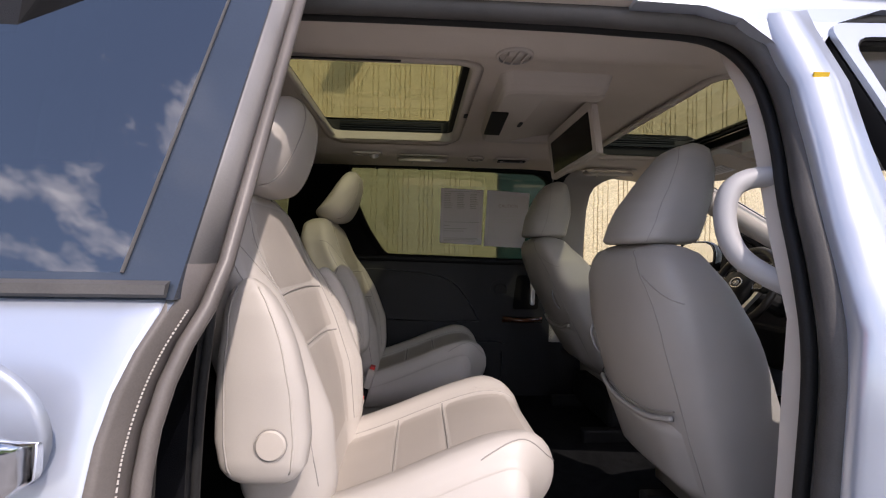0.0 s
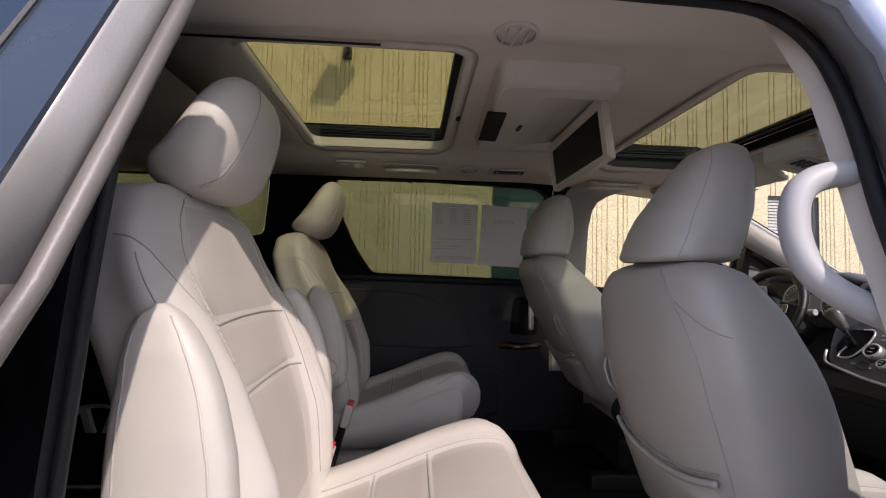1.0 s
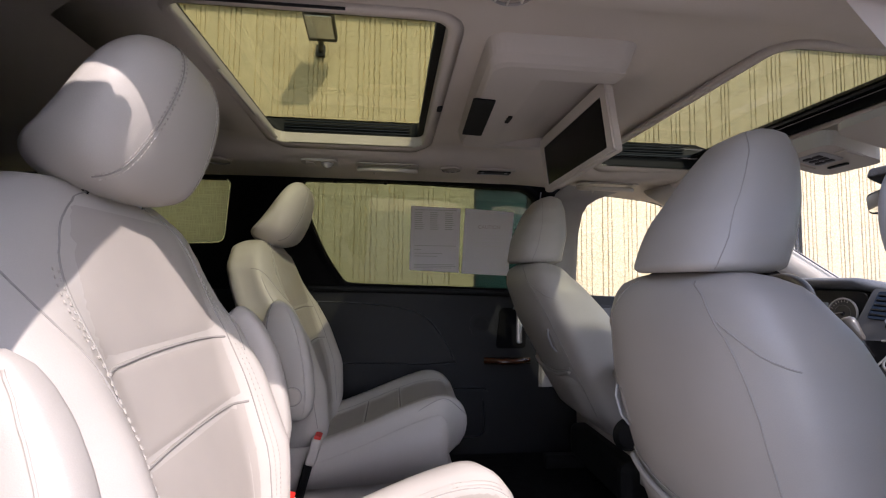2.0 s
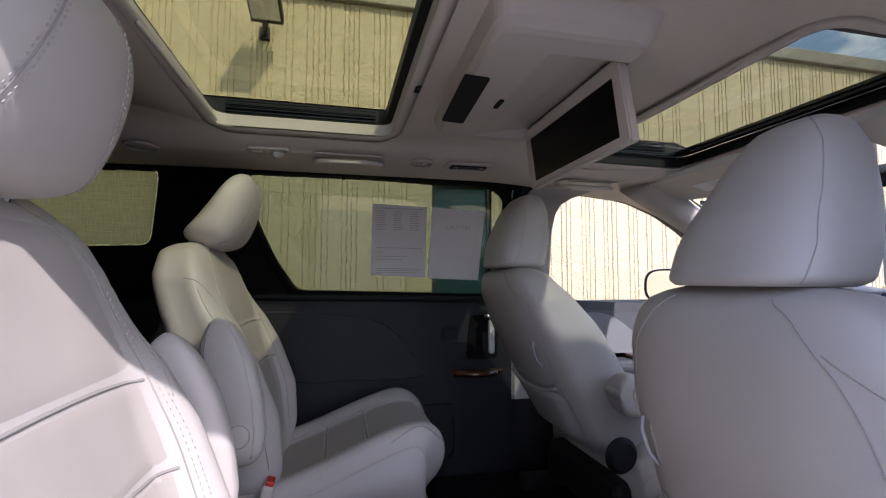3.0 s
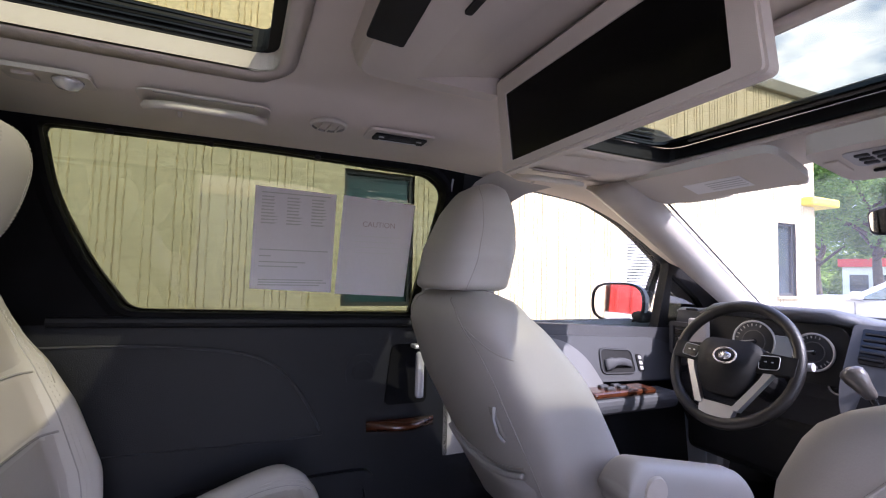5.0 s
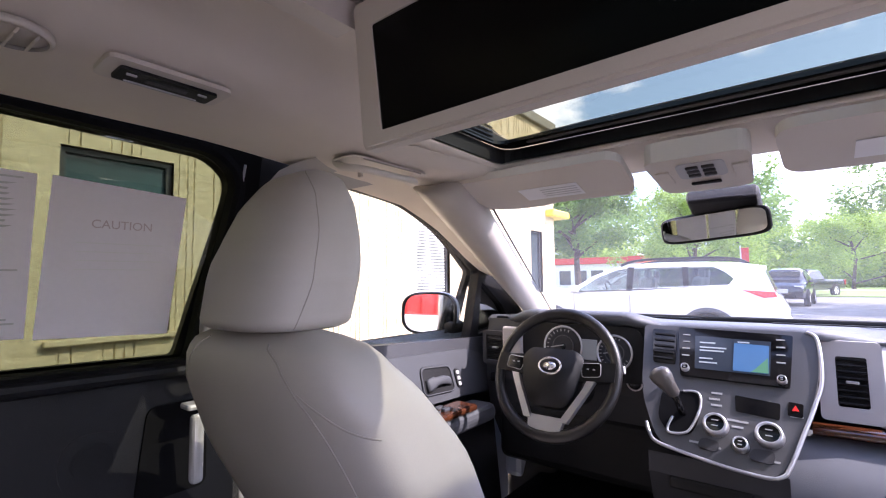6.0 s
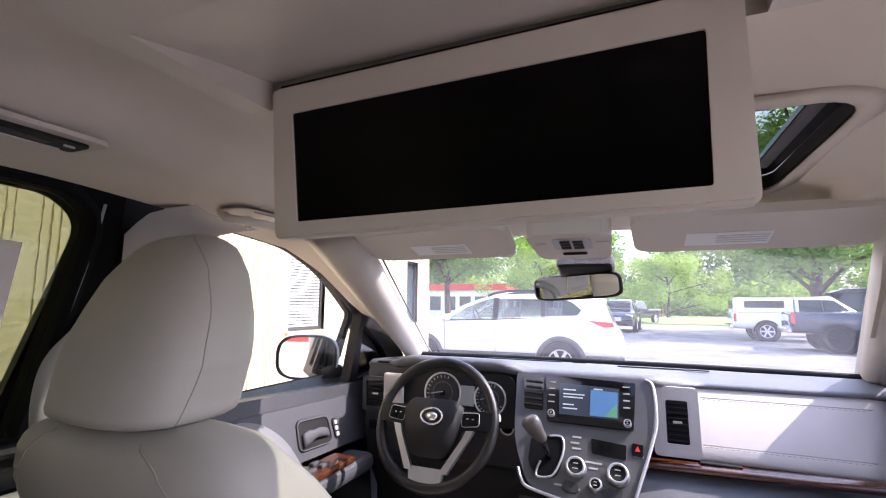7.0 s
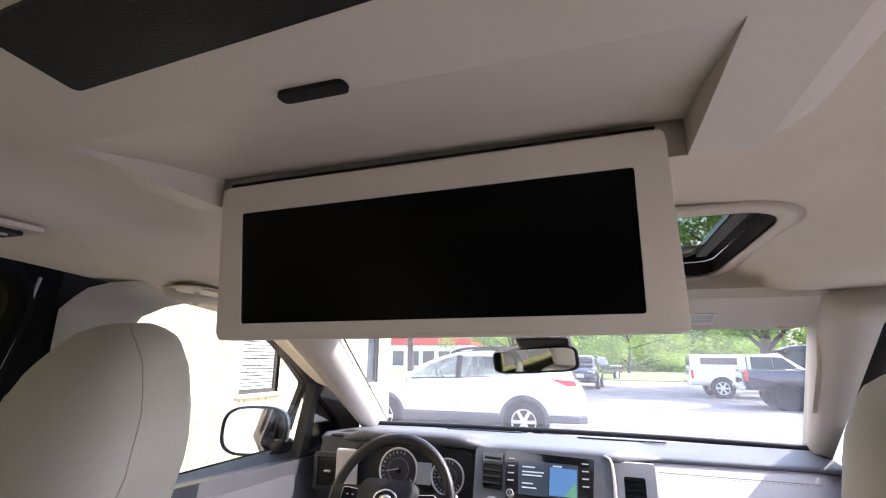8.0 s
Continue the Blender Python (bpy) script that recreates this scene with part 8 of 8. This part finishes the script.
def pickup(name, at, turn, label, paint, topper=None, dark=False, lift=0.0):
    P = [(-2.75, 0.55 + lift, 1.02 + lift, 1.05 + lift, 0.88, 0.80), (-2.70, 0.48 + lift, 1.08 + lift, 1.12 + lift, 0.94, 0.86), (-0.62, 0.42 + lift, 1.10 + lift, 1.14 + lift, 0.95, 0.86), (-0.58, 0.42 + lift, 1.10 + lift, 1.74 + lift, 0.95, 0.66), (0.55, 0.42 + lift, 1.10 + lift, 1.80 + lift, 0.95, 0.66), (1.25, 0.42 + lift, 1.10 + lift, 1.22 + lift, 0.95, 0.80), (2.4, 0.46 + lift, 1.02 + lift, 1.08 + lift, 0.92, 0.78), (2.7, 0.52 + lift, 0.90 + lift, 0.94 + lift, 0.84, 0.72)]
    ex = [("rear_bumper", CHROME, (-2.80, 0, 0.56 + lift), (0.16, 1.80, 0.18), 0.05), ("rear_window", CARGLASS, (-0.60, 0, 1.46 + lift), (0.05, 1.10, 0.34), 0.02)]
    if topper:
        ex += [("bed_topper", topper, (-1.68, 0, 1.43 + lift), (2.05, 1.60, 0.62), 0.10), ("topper_window", CARGLASS, (-1.65, 0, 1.46 + lift), (1.35, 1.63, 0.28), 0.02), ("topper_hatch", CARGLASS, (-2.68, 0, 1.45 + lift), (0.07, 1.20, 0.36), 0.02)]
    return vehicle(name, at, turn, label, paint, 5.5, 1.9, P, [[(-0.50, 1.17 + lift), (0.20, 1.16 + lift), (0.20, 1.62 + lift), (-0.46, 1.62 + lift)], [(0.27, 1.16 + lift), (1.08, 1.16 + lift), (0.62, 1.60 + lift), (0.27, 1.62 + lift)]],
                   (-1.62, 1.75), 0.39 + lift * 0.3, dark_rims=dark, cladding=BLACK, tail=(-2.68, 0.93 + lift, 0.10, 0.34), front=(2.55, 0.82 + lift, 0.2, 0.18), extra=ex)


pickup("white_pickup", (23.6, -6.5, 0), -92, "white pickup truck with a white bed topper", CARWHITE, CARWHITE)
pickup("blue_pickup", (18.7, -7.3, 0), -96, "dark blue pickup truck with black wheels", CARBLUE, None, True, 0.08)
pickup("black_pickup", (40.0, 0.2, 0), 150, "dark pickup truck parked far off", CARBLACK)
vehicle("dark_van", (27.5, -10.4, 0), -94, "tall dark utility car behind the trucks", CARBLACK, 4.9, 1.9, [(x, zl, zb * 1.16, zr * 1.33, wb, wr) for x, zl, zb, zr, wb, wr in SUV],
        [[(-1.9, 1.30), (-0.4, 1.28), (-0.4, 2.02), (-1.6, 2.00)], [(-0.3, 1.28), (1.0, 1.28), (0.45, 1.98), (-0.3, 2.02)]], (-1.36, 1.36), 0.37)
vehicle("red_car", (25.0, -11.3, 0), 92, "bright red car parked beside the trucks", CARRED, 4.6, 1.84, SUV,
        [[(-1.9, 1.12), (-0.4, 1.10), (-0.4, 1.56), (-1.6, 1.55)], [(-0.3, 1.10), (1.0, 1.10), (0.45, 1.52), (-0.3, 1.56)]], (-1.36, 1.36), 0.35, front=(2.12, 0.84, 0.25, 0.14))

# far building with a red fascia, and a banner
fb = thing("far_shop", (58, 20.5, 0), "white shop building with a red fascia far off", "building")
part("wall", rbox((60, 20.5, 1.6), (6, 11, 3.2), 0.05), mat("white_shop_wall", (0.75, 0.75, 0.74), 0.7, vary=0.05, scale=1), fb)
part("fascia", rbox((59.8, 20.5, 3.6), (6.4, 11.4, 0.8), 0.05), REDSIGN, fb, "red fascia")
for i in range(5):
    part("window", rbox((56.96, 16.2 + 2.1 * i, 1.5), (0.1, 1.5, 1.8), 0.02), CARGLASS, fb)
bn = thing("banner_post", (40, 3.7, 0), "red and white banner on a post by the grass", "banner")
part("post", tube([(40, 3.7, 0), (40, 3.7, 3.6)], 0.05), SILVER, bn)
part("banner", rbox((40, 3.45, 2.7), (0.03, 0.5, 1.5), 0.005), REDSIGN, bn, "red banner")

# ---------------------------------------------------------------- trees
def leaf_mesh(centres, size, n, rng):
    """Small bent leaf sprays scattered through clumps."""
    verts, faces = [], []
    for (c, rad) in centres:
        for _ in range(n):
            d = Vector((rng.gauss(0, 1), rng.gauss(0, 1), rng.gauss(0, 0.75)))
            d = d.normalized() * rad * (rng.random() ** 0.45)
            p = c + d
            a, b = Vector((rng.gauss(0, 1), rng.gauss(0, 1), rng.gauss(0, 0.6))).normalized(), Vector((rng.gauss(0, 1), rng.gauss(0, 1), rng.gauss(0, 1)))
            b = (b - a * b.dot(a)).normalized()
            s = size * rng.uniform(0.6, 1.3)
            i = len(verts)
            verts += [p - a * s, p + b * s * 0.45, p + a * s, p - b * s * 0.45 + Vector((0, 0, -0.2 * s))]
            faces += [(i, i + 1, i + 2), (i, i + 2, i + 3)]
    me = bpy.data.meshes.new("leaves")
    me.from_pydata(verts, [], faces)
    me.update()
    return me


def leaf_part(name, me, material, parent, label=""):
    me.materials.append(material)
    ob = new(name, me)
    if parent is not None:
        ob.parent = parent
        ob.matrix_parent_inverse = parent.matrix_basis.inverted()
    if label:
        ob["label"] = label
    return ob


def tree(at, h, spread, label, material, seed, bare=0.28, n=300, leaf=0.125):
    rng = random.Random(seed)
    t = thing("tree", at, label, "tree", "trees")
    base = Vector(at)
    top = base + Vector((rng.uniform(-0.4, 0.4), rng.uniform(-0.4, 0.4), h * 0.62))
    path = smooth_path([base, base + Vector((0.1, 0.15, h * bare)), (base + top) / 2 + Vector((0.2, -0.2, 0.6)), top], 5)
    part("trunk", tube(path, [h * 0.028 * (1 - 0.75 * k / (len(path) - 1)) for k in range(len(path))], 10), BARK, t, "", True)
    clumps = []
    for k in range(11):
        f = rng.uniform(bare, 0.85)
        a = 2.4 * k + rng.uniform(-0.3, 0.3)
        s0 = base + (top - base) * min(1, f / 0.72)
        e = s0 + Vector((math.cos(a), math.sin(a), 0)) * spread * rng.uniform(0.55, 1.0) * (1.15 - 0.5 * f) + Vector((0, 0, h * rng.uniform(0.10, 0.26)))
        mid = (s0 + e) / 2 + Vector((0, 0, rng.uniform(0.0, 0.5)))
        lp = smooth_path([s0, mid, e], 5)
        part("limb", tube(lp, [h * 0.011 * (1 - 0.8 * j / (len(lp) - 1)) for j in range(len(lp))], 7), BARK, t)
        for _ in range(5):
            clumps.append((e + Vector((rng.gauss(0, 1), rng.gauss(0, 1), rng.gauss(0, 0.5))) * spread * 0.22, spread * rng.uniform(0.16, 0.30)))
        clumps.append((mid + Vector((rng.gauss(0, 0.4), rng.gauss(0, 0.4), 0.4)), spread * 0.2))
    for _ in range(8):
        clumps.append((top + Vector((rng.gauss(0, 1), rng.gauss(0, 1), rng.uniform(0, 1.2))) * spread * 0.3, spread * rng.uniform(0.18, 0.3)))
    leaf_part("crown", leaf_mesh(clumps, leaf, n, rng), material, t)
    return t


tree((27.8, -8.2, 0), 12.5, 4.8, "broad leafy shade tree among the parked trucks", LEAF, 5, 0.17, 420, 0.118)
tree((33.5, 13.2, 0), 9.5, 4.2, "leafy green street tree by the shops", LEAF, 8, 0.3, 440)
tree((47, 8.0, 0), 10.5, 4.8, "leafy green tree behind the parked cars", LEAF2, 11, 0.08, 300)
tree((60, -3.5, 0), 8.0, 4.6, "bright green spreading shrub on the verge", LEAF2, 21, 0.04, 300)
tree((58, -24, 0), 12.0, 5.5, "broad leafy tree on the grass", LEAF, 31, 0.25, 150)
tree((40, 19.5, 0), 11.0, 4.6, "leafy green tree by the far shop", LEAF, 41, 0.25, 140)
tree((30, -24, 0), 13.0, 6.0, "broad leafy tree at the car park edge", LEAF, 51, 0.25, 150)
rng = random.Random(77)
for nm, x0, x1, hmin, hmax, cnt, material in (("far_woods", 76, 92, 9.0, 17.5, 340, LEAF), ("far_thicket", 70, 78, 1.5, 7.0, 210, LEAF2)):
    cl_ = []
    for k in range(cnt):
        y = rng.uniform(-75, 60)
        gap = 0.55 if -4 < y < 3 and nm == "far_woods" else 1.0
        hh = rng.uniform(hmin, hmax) * gap
        x = rng.uniform(x0, x1)
        zz = 0.5
        while zz < hh:
            cl_.append((Vector((x + rng.gauss(0, 0.8), y + rng.gauss(0, 1.0), zz)), rng.uniform(1.2, 2.2)))
            zz += rng.uniform(1.0, 1.9)
    ob = leaf_part(nm, leaf_mesh(cl_, 0.33, 62 if nm == "far_woods" else 72, rng), material, None)
    tagged(ob, "dense green woodland edge beyond the grass", "woods", "", "stuff")

# red clad shed behind the van, seen in the door mirror
sd_ = thing("red_shed", (-9, 0, 0), "red ribbed metal shed with white base far behind the van", "building")
part("base", rbox((-10.5, -2.2, 0.89), (3, 9.2, 1.78), 0.03), mat("white_base_wall", (0.72, 0.72, 0.70), 0.7, vary=0.06, scale=1), sd_, "white base wall")
part("cladding", rbox((-10.55, -2.2, 2.80), (2.9, 9.0, 2.04), 0.03), REDSIGN, sd_, "red ribbed cladding")
for i in range(22):
    part("rib", rbox((-9.08, -6.5 + 0.41 * i, 2.80), (0.05, 0.07, 2.04), 0.01), REDSIGN, sd_)
